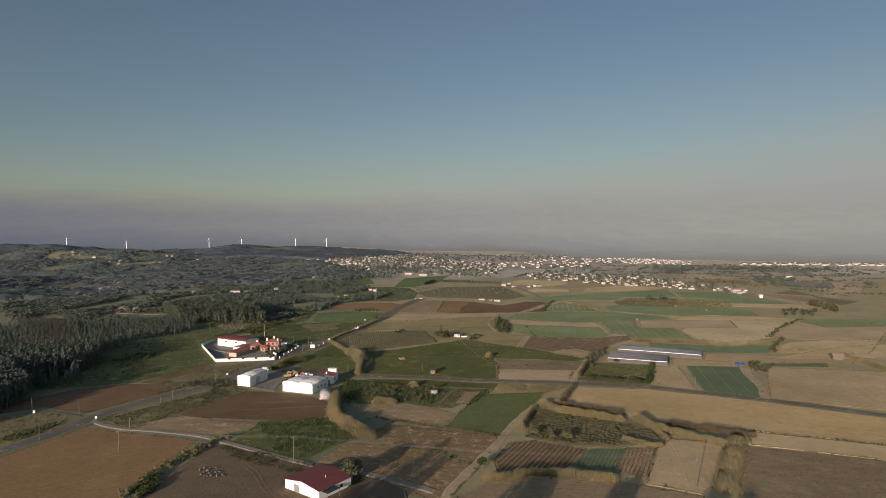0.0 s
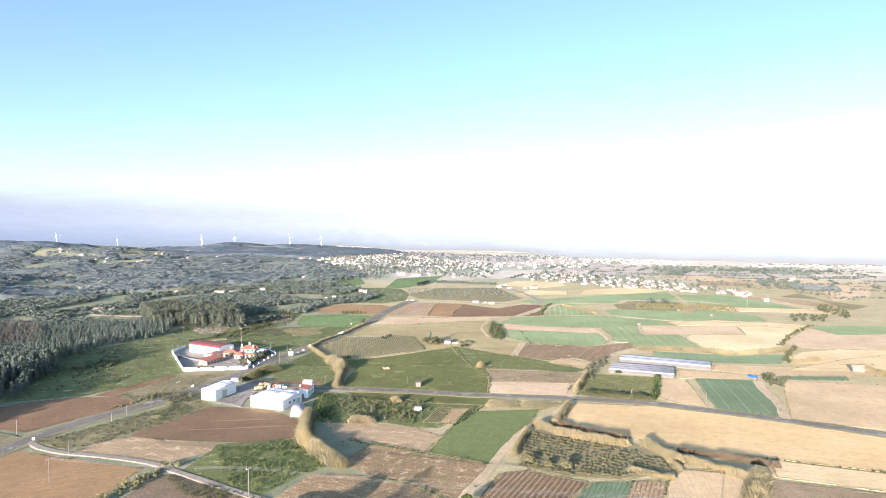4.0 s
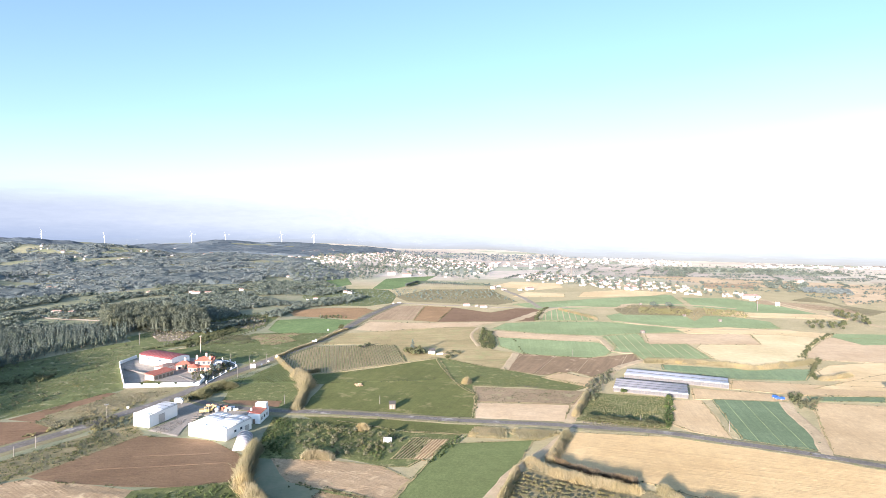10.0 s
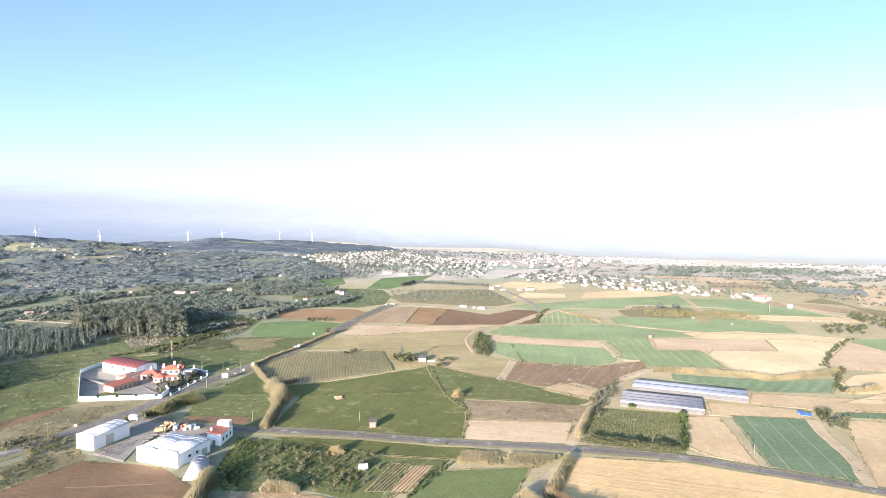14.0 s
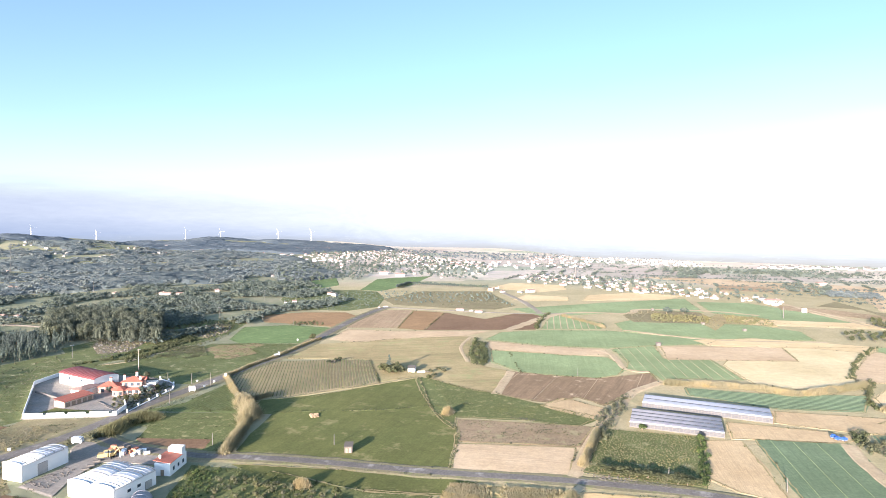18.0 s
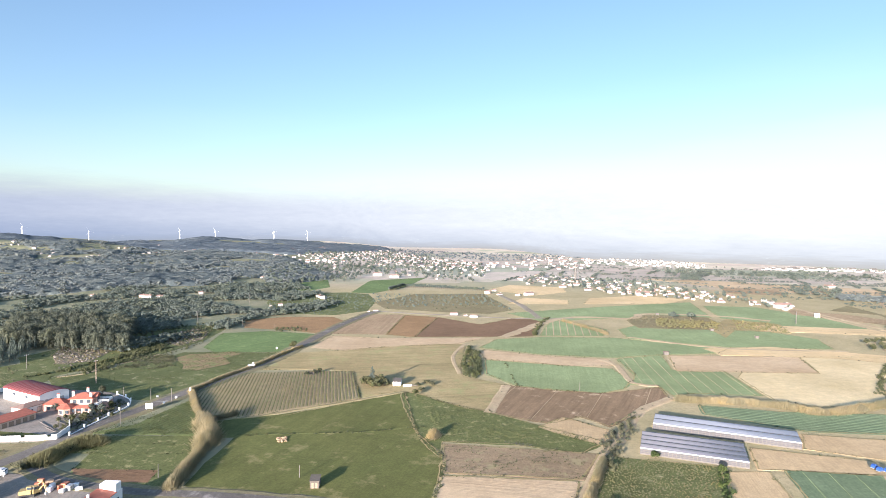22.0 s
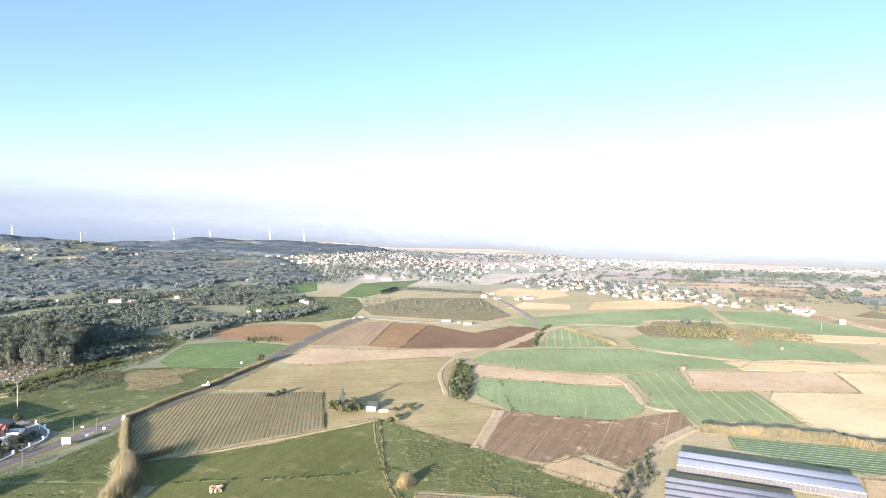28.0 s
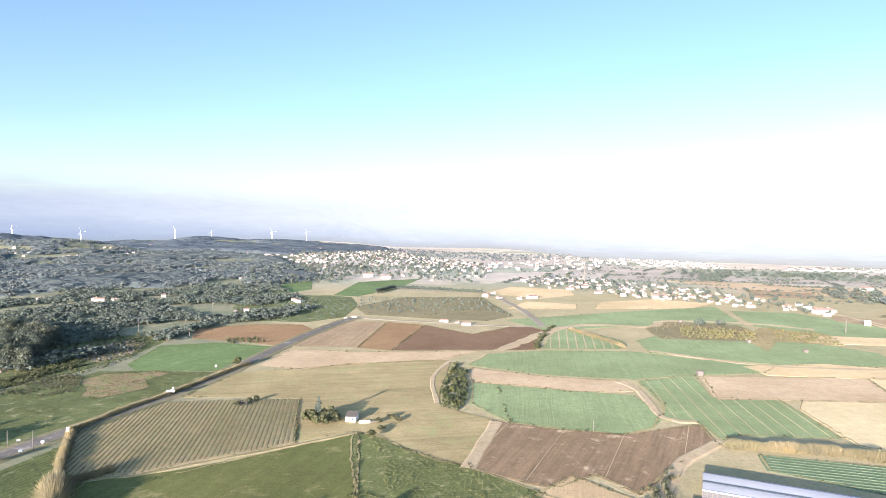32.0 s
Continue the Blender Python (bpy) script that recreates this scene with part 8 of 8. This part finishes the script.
# hedgerows and scrub over the far plain
hp = random.Random(21)
rows_ = []
for x, y in scatter([(130, 1120), (300, 1500), (620, 1420), (900, 1260), (700, 960), (520, 800), (470, 930), (380, 1120)], 75, 38, hp):
    a, n = radians(hp.choice((-24, -16, -10, 62, 70)) + hp.uniform(-6, 6)), hp.randint(6, 20)
    rows_ += [(x + math.cos(a) * 5 * i + hp.uniform(-1.5, 1.5), y + math.sin(a) * 5 * i + hp.uniform(-1.5, 1.5)) for i in range(n)]
wood("far_hedges", "dark hedgerows between the far fields", rows_, "low", (1.8, 4.2), "wood_far", "bark", 158, 4)
PLAIN = [(143.9, 1373.8), (353.2, 1720.4), (890.6, 1379.7), (923, 1252.3), (533, 798.4), (488.3, 908.4), (418.9, 1063.7), (251.2, 1226.7)]
wood("far_hedges", "small dark hedges and scrub dotted over the far plain", [q for q in scatter(PLAIN, 2200, 6, wr) if noise.noise(Vector((q[0] * .012, q[1] * .03, 6))) > .12], "low", (1.5, 4.0), "wood_far", "bark", 58, 4)
bushes("scrub", "mixed scrub over the rough ground by the grove", scatter([(-181.2, 548.1), (-169.7, 598.1), (-159.7, 678.9), (-152.8, 701.7), (-135.8, 630.9), (-138.5, 599.5), (-157.4, 538.7)], 240, 3.2, wr), (.4, 1.5), "bush", 140, 36)
bushes("scrub", "brown dead scrub over the rough ground", scatter([(-224.5, 581.8), (-205.3, 611.1), (-185.2, 665), (-159.3, 696.7), (-157.8, 613.6), (-178.9, 571.1)], 160, 3.0, wr), (.4, 1.3), "orchard_leaf", 141, 30)
for k, q in enumerate([(-130, 450.6), (-130.3, 456), (-134.7, 494.1), (-126.2, 442.4), (-111.4, 459.4)]):
    tree("palm_tree", "small feathery palm in the villa's terraced garden", q, "round", (3.2, 2.6, 5.5, 2.8, 2.6)[k], "olive", "bark", 150 + k, .8)
bushes("garden_shrubs", "low dark planting on the garden terraces", scatter([(-129.2, 446.7), (-133.5, 460.1), (-127.4, 469.9), (-115.3, 472.8), (-109.1, 468.3), (-114.5, 456.6), (-117.7, 439.6)], 110, 1.3, wr), (.3, .9), "bush", 151, 30)
bushes("garden_shrubs", "dark shrubs behind the boundary wall", scatter([(-156.7, 429.7), (-150.4, 435.2), (-124.1, 434.2), (-120.3, 431.6), (-153, 426.5)], 60, 1.6, wr), (.4, 1.0), "bush", 152, 30)
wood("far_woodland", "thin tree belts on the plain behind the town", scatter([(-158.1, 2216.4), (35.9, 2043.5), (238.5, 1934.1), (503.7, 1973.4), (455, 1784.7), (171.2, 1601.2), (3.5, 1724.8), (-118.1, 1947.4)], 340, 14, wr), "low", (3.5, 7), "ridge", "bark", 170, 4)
bushes("scrub", "scattered scrub over the olive slope", scatter([(-62, 770), (-36, 800), (-34, 870), (-50, 940), (-140, 945), (-165, 960), (-150, 850), (-118, 775)], 420, 3, wr), (.3, 1.6), "wood_far", 172, 26)
bushes("scrub", "dense low scrub on the slope below the town", scatter([(-34.7, 864.5), (8.2, 938.7), (94, 946.8), (113.4, 825.5), (36.6, 805.5), (-18.4, 822.7)], 130, 6, wr), (.4, 1.4), "bush", 171, 30)
# poles, masts and cables
def pole(at, h, label, arm=True, lean=0.0, mat="concrete", turn=60):
    ob = thing("utility_pole", label, "pole", (*at, terrain(*at)), turn)
    part("shaft", Shape().rod((0, 0, -1), (math.sin(radians(lean)) * h, 0, h), .2, .11), mat, ob)
    if arm:
        x = math.sin(radians(lean)) * (h - .6)
        a = part("crossarm", Shape().box(x - 1.1, x + 1.1, -.08, .08, h - .7, h - .52), "steel", ob)
        for k in (-.95, 0, .95):
            part("insulator", Shape().rod((x + k, 0, h - .52), (x + k, 0, h - .2), .07), "white", a)
    return ob


POLE = "grey concrete utility pole with a short crossarm"
for q, h, lab in (((-59.8, 243.8), 10.2, POLE), ((-136.6, 255.6), 9.0, POLE), ((92.6, 217.5), 10.5, POLE), ((-178.9, 268.7), 7.5, "plain concrete pole at the road"), ((-184.1, 307.4), 6.5, "plain concrete pole beside the soil"),
                  ((-148.4, 334.3), 5.0, "short concrete pole on the verge"), ((-150.3, 324.1), 4.2, "short concrete pole on the verge"), ((-145.9, 282.7), 6.0, "wooden pole by the gravel lane"),
                  ((-137.2, 368), 8.5, POLE), ((-211.1, 312.1), 7.0, "concrete pole by the farm entrance"), ((-150.4, 516.6), 13.0, "tall pale concrete mast behind the villa"), ((-61.3, 395.4), 5, "thin post by the meadow"), ((-94.6, 482.8), 7.5, "street lamp post by the junction"),
                  ((-106.5, 486.5), 6.0, "plain grey concrete roadside pole"), ((-117.3, 481.4), 8.0, "street lamp post at the bend"), ((-102.6, 449.7), 8.0, "street lamp post by the road"), ((-170.9, 710.2), 11, "concrete power pole on the slope"), ((-166.9, 841.3), 12, "concrete power pole by the scrub"),
                  ((-290.2, 843.1), 13, "concrete power pole among olives"), ((-393.9, 901), 14, "concrete power pole in the wood"), ((-127.8, 696.3), 7, "wooden pole by the orange soil"), ((-96, 678.4), 6, "wooden pole by the orange soil"), ((-164.2, 977.5), 14, "far concrete power pole"),
                  ((113.4, 512.1), 5, "thin post in the cabbage field"), ((-12.4, 396.9), 4.5, "thin post in the meadow"), ((-207.9, 546.2), 9, "grey pole at the pine wood's edge"), ((150.1, 356.5), 5, "thin post by the brassicas"), ((112.9, 366.3), 4.5, "thin post by the orchard")):
    pole(q, h, lab, h > 8, 2.0 if q[0] > 80 and h > 10 else 0, "cream" if h == 13.0 and q[1] < 600 else "concrete")
tall = thing("telegraph_mast", "tall pale concrete mast beside the far crop", "mast", (*(373.3, 752.5), 0))
part("shaft", Shape().rod((0, 0, -1), (0, 0, 11), .45, .3), "concrete", tall)
mast = thing("chimney_stack", "slim pale stack rising over the village", "chimney", (*(253.8, 1144.1), 0))
part("stack", Shape().rod((0, 0, -1), (0, 0, 28), 1.3, .8, 10), "concrete", mast)
part("rim", Shape().rod((0, 0, 27.6), (0, 0, 28.4), 1.0, 1.0, 10), "white", mast)
wt = thing("water_tower", "white square water tower in the fields", "water tower", (*(416.9, 790.3), 0))
part("tank", Shape().box(-1.7, 1.7, -1.7, 1.7, 1.4, 4.8), "white", wt)
for x in (-1.4, 1.4):
    for y in (-1.4, 1.4):
        part("leg", Shape().box(x - .25, x + .25, y - .25, y + .25, -.5, 1.4), "white", wt)
part("lid", Shape().box(-1.85, 1.85, -1.85, 1.85, 4.8, 5.0), "concrete", wt)


def cable(a, b, za, zb, sag, label):
    s = Shape()
    n = 12
    pts = []
    for i in range(n + 1):
        t = i / n
        pts.append((a[0] + (b[0] - a[0]) * t, a[1] + (b[1] - a[1]) * t, za + (zb - za) * t - sag * 4 * t * (1 - t)))
    way = (Vector(pts[-1]) - Vector(pts[0])).normalized()
    side = Vector((-way.y, way.x, 0)) * .035
    up = Vector((0, 0, .035))
    s.add([tuple(Vector(p) + o) for p in pts for o in (side, up, -side, -up)],
          [(4 * i + k, 4 * i + (k + 1) % 4, 4 * i + 4 + (k + 1) % 4, 4 * i + 4 + k) for i in range(n) for k in range(4)])
    tagged(new("power_cable", mesh_of("power_cable", s.v, s.f, "cable")), label, "cable")


for k in (-.9, 0, .9):
    pa, pb = (-59.8, 243.8), (92.6, 217.5)
    cable((pa[0], pa[1] + k), (pb[0], pb[1] + k), 10, 10.3, 1.6, "thin sagging overhead power cable")
    pb = (-136.6, 255.6)
    cable((pa[0], pa[1] + k), (pb[0], pb[1] + k), 10, 8.8, 1.0, "thin sagging overhead power cable")


def turbine(at, h, spin, first=[None]):
    if first[0] is not None:
        return copy_thing(first[0], pose(*at, 0, 0, 200))
    ob = thing("wind_turbine", "white wind turbine standing on a hazy ridge", "wind turbine", at, 200, "wind turbines on the ridge")
    part("tower", Shape().rod((0, 0, -8), (0, 0, h), 2.0, 1.2, 10), "white_metal", ob)
    part("nacelle", Shape().box(-1.5, 1.5, -4, 4, h - 1.2, h + 1.8), "white_metal", ob)
    hub = part("hub", Shape().rod((0, -5.2, h + .3), (0, -4, h + .3), .8, 1.3), "white_metal", ob)
    for k in range(3):
        a = radians(spin + 120 * k)
        part("blade", Shape().rod((0, -4.8, h + .3), (math.sin(a) * 17, -4.8, h + .3 + math.cos(a) * 17), .35, .08, 5), "white_metal", hub)
    first[0] = ob
    return ob


for x, y in ((-1507, 2462), (-1320, 2565), (-1025, 2702), (-899, 2755), (-672, 2825), (-534, 2855)):
    turbine((x, y, terrain(x, y)), 40, 25)


# yard clutter and vehicles
def wheel(parent, x, y, r, w=.3):
    o = part("wheel", Shape().rod((x, y - w / 2, r), (x, y + w / 2, r), r, r, 12), "black", parent)
    part("rim", Shape().rod((x, y - w / 2 - .02, r), (x, y + w / 2 + .02, r), r * .55, r * .55, 8), "steel", o)


def excavator(at, turn):
    ob = thing("excavator", "yellow digger parked in the warehouse yard", "excavator", (*at, 0), turn)
    for y in (-1.1, 1.1):
        part("track", along_x([(y - .3, .05), (y + .3, .05), (y + .3, .9), (y - .3, .9)], -1.9, 1.9), "black", ob)
    part("body", Shape().box(-2.0, 1.4, -1.3, 1.3, .95, 2.2), "yellow_paint", ob)
    cab = part("cab", Shape().box(.1, 1.6, -1.2, .1, 2.2, 3.4), "yellow_paint", ob)
    part("window", Shape().box(.3, 1.62, -1.22, .12, 2.4, 3.2), "glass", cab)
    part("boom", Shape().rod((1.4, .5, 1.8), (4.2, .5, 4.2), .28, .2, 6), "yellow_paint", ob)
    part("stick", Shape().rod((4.2, .5, 4.2), (5.6, .5, 2.0), .2, .14, 6), "yellow_paint", ob)
    part("bucket", Shape().box(5.2, 6.0, .1, .9, 1.2, 2.0), "steel", ob)


excavator((-96.9, 380.4), 20)
excavator((-94.9, 381.6), -30)


def truck(at, turn, label, body="white_metal", size=1.0, box=True):
    ob = thing("truck", label, "truck", (*at, 1.3), turn)
    part("chassis", Shape().box(-3.2 * size, 3.0 * size, -.9, .9, .5, .8), "black", ob)
    cab = part("cab", Shape().prism([(1.6 * size, .7), (3.2 * size, .7), (3.2 * size, 1.6), (2.9 * size, 2.5), (1.6 * size, 2.5)], -1.0, 1.0), body, ob)
    part("window", Shape().box(2.0 * size, 3.06 * size, -1.02, 1.02, 1.65, 2.3), "glass", cab)
    part("cargo_box", Shape().box(-3.3 * size, 1.4 * size, -1.1, 1.1, .8, 2.7 if box else 1.3), body, ob)
    for x in (-2.2, 2.3):
        for y in (-.85, .85):
            wheel(ob, x * size, y, .45)


truck((-113.9, 392.4), 8, "white flatbed truck parked at the yard entrance", "roof_white", .6)
truck((-77.1, 553.4), 25, "white pickup beside the road", "white_metal", .55, False)
truck((429.8, 857.5), 10, "pale van near the village", "white_metal", 1.0)


def crate(at, turn, size, material, label, name="pallet_stack"):
    ob = thing(name, label, "crates", (*at, .3), turn)
    w, d, h = size
    n = max(1, int(h / .45))
    for i in range(n):
        part("crate", Shape().box(-w / 2, w / 2, -d / 2, d / 2, i * h / n, (i + 1) * h / n - .05), material, ob)


cr_ = random.Random(4)
for q in [(-98.4, 387.7), (-97.7, 388.9), (-95, 386.5), (-94.6, 388.4), (-92.1, 386), (-91.7, 387.9), (-89.1, 385.4), (-88.2, 386.6), (-85.7, 384.9), (-84.8, 386.8), (-82.8, 384.9), (-91.5, 383.5), (-87.1, 383)]:
    crate(q, cr_.uniform(0, 90), (cr_.uniform(1.2, 2.4), cr_.uniform(1.0, 1.8), cr_.uniform(.9, 1.9)), cr_.choice(["orange_paint", "white_metal", "wood", "orange_paint", "steel", "white"]), "stacked crates and pallets in the warehouse yard")
for q in [(-97.7, 376.9), (-97.7, 373), (-97.7, 369.6), (-98.8, 381)]:
    crate(q, 25, (2.4, 1.0, .5), "concrete", "low stack of concrete blocks in the yard", "block_stack")
for q in [(200.2, 406.2), (202.5, 405.4), (200.1, 408.9)]:
    ob = thing("trailer", "farm trailer under a bright blue tarpaulin", "trailer", (*q, .4), 20)
    ob.scale = (.6, .6, .75)
    part("bed", Shape().box(-2.0, 2.0, -1.1, 1.1, .6, .85), "steel", ob)
    part("tarpaulin", Shape().prism([(-1.9, .85), (1.9, .85), (1.7, 2.0), (0, 2.5), (-1.7, 2.0)], -1.0, 1.0), "blue_paint", ob, "bright blue cover")
    for x in (-1, 1):
        for y in (-1.0, 1.0):
            wheel(ob, x, y, .4)
bb = thing("sign_board", "blank white sign board on posts by the junction", "sign", (*(-99.9, 470.6), 0), 8)
part("panel", Shape().box(-1.6, 1.6, -.08, .08, .9, 3.4), "white", bb)
for x in (-1.3, 1.3):
    part("post", Shape().rod((x, .15, -.5), (x, .15, 3.2), .08), "steel", bb)
for q, h in (((-92.2, 499.2), 2.6), ((-94.8, 488.3), 1.2), ((-96.8, 479.4), 1.1), ((-104.9, 490), 1.0), ((-169.7, 297), 1.6), ((-205.9, 305.8), 2.0), ((-136.2, 385.4), 1.4), ((-76.1, 608.3), 1.5)):
    ob = thing("road_marker", "small white roadside box on a post", "marker", (*q, 0), 15)
    part("box", Shape().box(-.5, .5, -.35, .35, h * .35 + .4, h + .4), "white", ob)
    part("post", Shape().box(-.12, .12, -.12, .12, -.5, h * .35 + .4), "concrete", ob)


def rubble(name, label, spots, size, material, seed):
    g = np.random.default_rng(seed)
    tris = [core_tris(g.uniform(*size), (x, y, .3), .6, g) for x, y in spots]
    tagged(new(name, tri_mesh(name, np.concatenate(tris), material)), label, "rubble", "", "stuff")


rubble("rubble", "heap of pale broken stone in the dirt yard", scatter([(-95.6, 235.9), (-87.9, 236.9), (-82.1, 228.5), (-89.3, 225.6)], 26, .7, wr), (.2, .7), "concrete", 1)
rubble("rubble", "broken blocks along the yard's edge", scatter([(-112.2, 357.1), (-105.8, 372.7), (-101.2, 369.6), (-101, 353.6)], 70, .7, wr), (.15, .45), "stone", 2)
rubble("rubble", "scattered pale stones on the slope", scatter([(-171.2, 631.4), (-173.7, 660.7), (-163.2, 684.1), (-146.3, 672.3), (-140.9, 644.2), (-147.2, 618.5)], 90, 2.0, wr) + scatter([(-216.4, 585.0), (-222, 610), (-206.1, 615), (-186.0, 597.2), (-182.3, 567.2), (-198.3, 558.7)], 80, 2.0, wr), (.3, 1.0), "stone_pale", 3)
rubble("rubble", "pale stones and old bags by the plots", scatter([(-20, 265.5), (-10.3, 263.4), (-11.2, 259.6), (-18.5, 261)], 20, .8, wr) + scatter([(63.3, 435), (76, 431.1), (74.5, 427.7), (64.9, 431.6)], 26, .8, wr), (.15, .35), "stone", 4)
rubble("rubble", "dug soil and old straw in the meadow", scatter([(-30.6, 435.4), (-26.6, 436.5), (-25.4, 431.3), (-28.4, 430.4)], 40, .5, wr), (.3, .7), "fallow", 5)
rubble("rubble", "stones along the orchard's road bank", scatter([(82.6, 371.1), (100.7, 365.8), (113.4, 360.7), (110.2, 358), (90.3, 363)], 60, 1.0, wr), (.2, .5), "stone", 6)
ruin = thing("ruin", "little stone ruin among dry shrubs", "ruin", (*(-39.3, 539.2), 0), 20)
part("wall", Shape().box(0, 3, 0, .4, -.3, 1.6).box(0, .4, .4, 3, -.3, 1.9), "stone", ruin)
well = thing("pump_house", "tiny block pump house on the field bank", "pump house", (*(196.3, 607.8), 0), 5)
part("wall", Shape().box(-1.6, 1.6, -1.2, 1.2, -.3, 2.2), "concrete", well)
part("roof", Shape().box(-1.8, 1.8, -1.4, 1.4, 2.2, 2.35), "tile_old", well)
for q in ((294.8, 673.7), (257.6, 795), (273, 706.5)):
    w2 = thing("pump_house", "small pale field hut in the crops", "pump house", (*q, 0), 5)
    part("wall", Shape().box(-1.3, 1.3, -1.0, 1.0, -.3, 2.0), "concrete", w2)
    part("roof", Shape().box(-1.5, 1.5, -1.2, 1.2, 2.0, 2.15), "tile_old", w2)
for q, s in (((279.6, 425.9), .5),):
    f = thing("farm_shed", "low grey sheet-roofed farm shed by pale reeds", "shed", (*q, 0), -15)
    part("wall", Shape().box(-7 * s, 7 * s, -4 * s, 4 * s, -.3, 2.8), "concrete", f)
    part("roof", along_x([(-4.6 * s, 2.7), (4.6 * s, 2.7), (0, 4.2)], -7.4 * s, 7.4 * s), "tile_old", f)

rubble("rubble", "heaps of pale rubble at the farm entrance", scatter([(-199.5, 307.5), (-194.1, 306.8), (-192.2, 303.8), (-198, 302.3)], 12, .6, wr) + scatter([(-209.1, 297), (-205.2, 297.6), (-203.8, 294.8), (-207, 293.2)], 10, .6, wr), (.2, .7), "stone", 9)
bushes("scrub", "low brown weeds over the dusty entrance", scatter([(-218, 284), (-222, 297), (-203, 310), (-184, 304), (-181, 282), (-190, 272)], 80, 1.8, wr), (.25, 1.0), "orchard_leaf", 121, 26)

lm = (-684, 1171.7)
lattice = thing("lattice_mast", "tall thin guyed lattice mast in the woods", "mast", (*lm, terrain(*lm)))
for k in range(3):
    a = 2.094 * k
    part("leg", Shape().rod((math.cos(a) * .9, math.sin(a) * .9, -1), (math.cos(a) * .5, math.sin(a) * .5, 56), .07, .05, 5), "concrete", lattice)
for z in range(2, 56, 4):
    sh = Shape()
    for k in range(3):
        a, b = 2.094 * k, 2.094 * (k + 1)
        sh.rod((math.cos(a) * .85, math.sin(a) * .85, z), (math.cos(b) * .85, math.sin(b) * .85, z + 4), .04, .04, 4)
    part("brace", sh, "concrete", lattice)
rubble("rubble", "pale broken stone over the rough ground by the grove", scatter([(-205.3, 566.5), (-229.1, 613.7), (-209.9, 630), (-189.8, 601.8), (-183.1, 560.5), (-188.3, 543.2)], 170, 1.2, wr) + scatter([(-175, 657.3), (-164.7, 693.9), (-151.3, 677.3), (-157.7, 633.2)], 60, 1.2, wr), (.25, .8), "stone", 12)
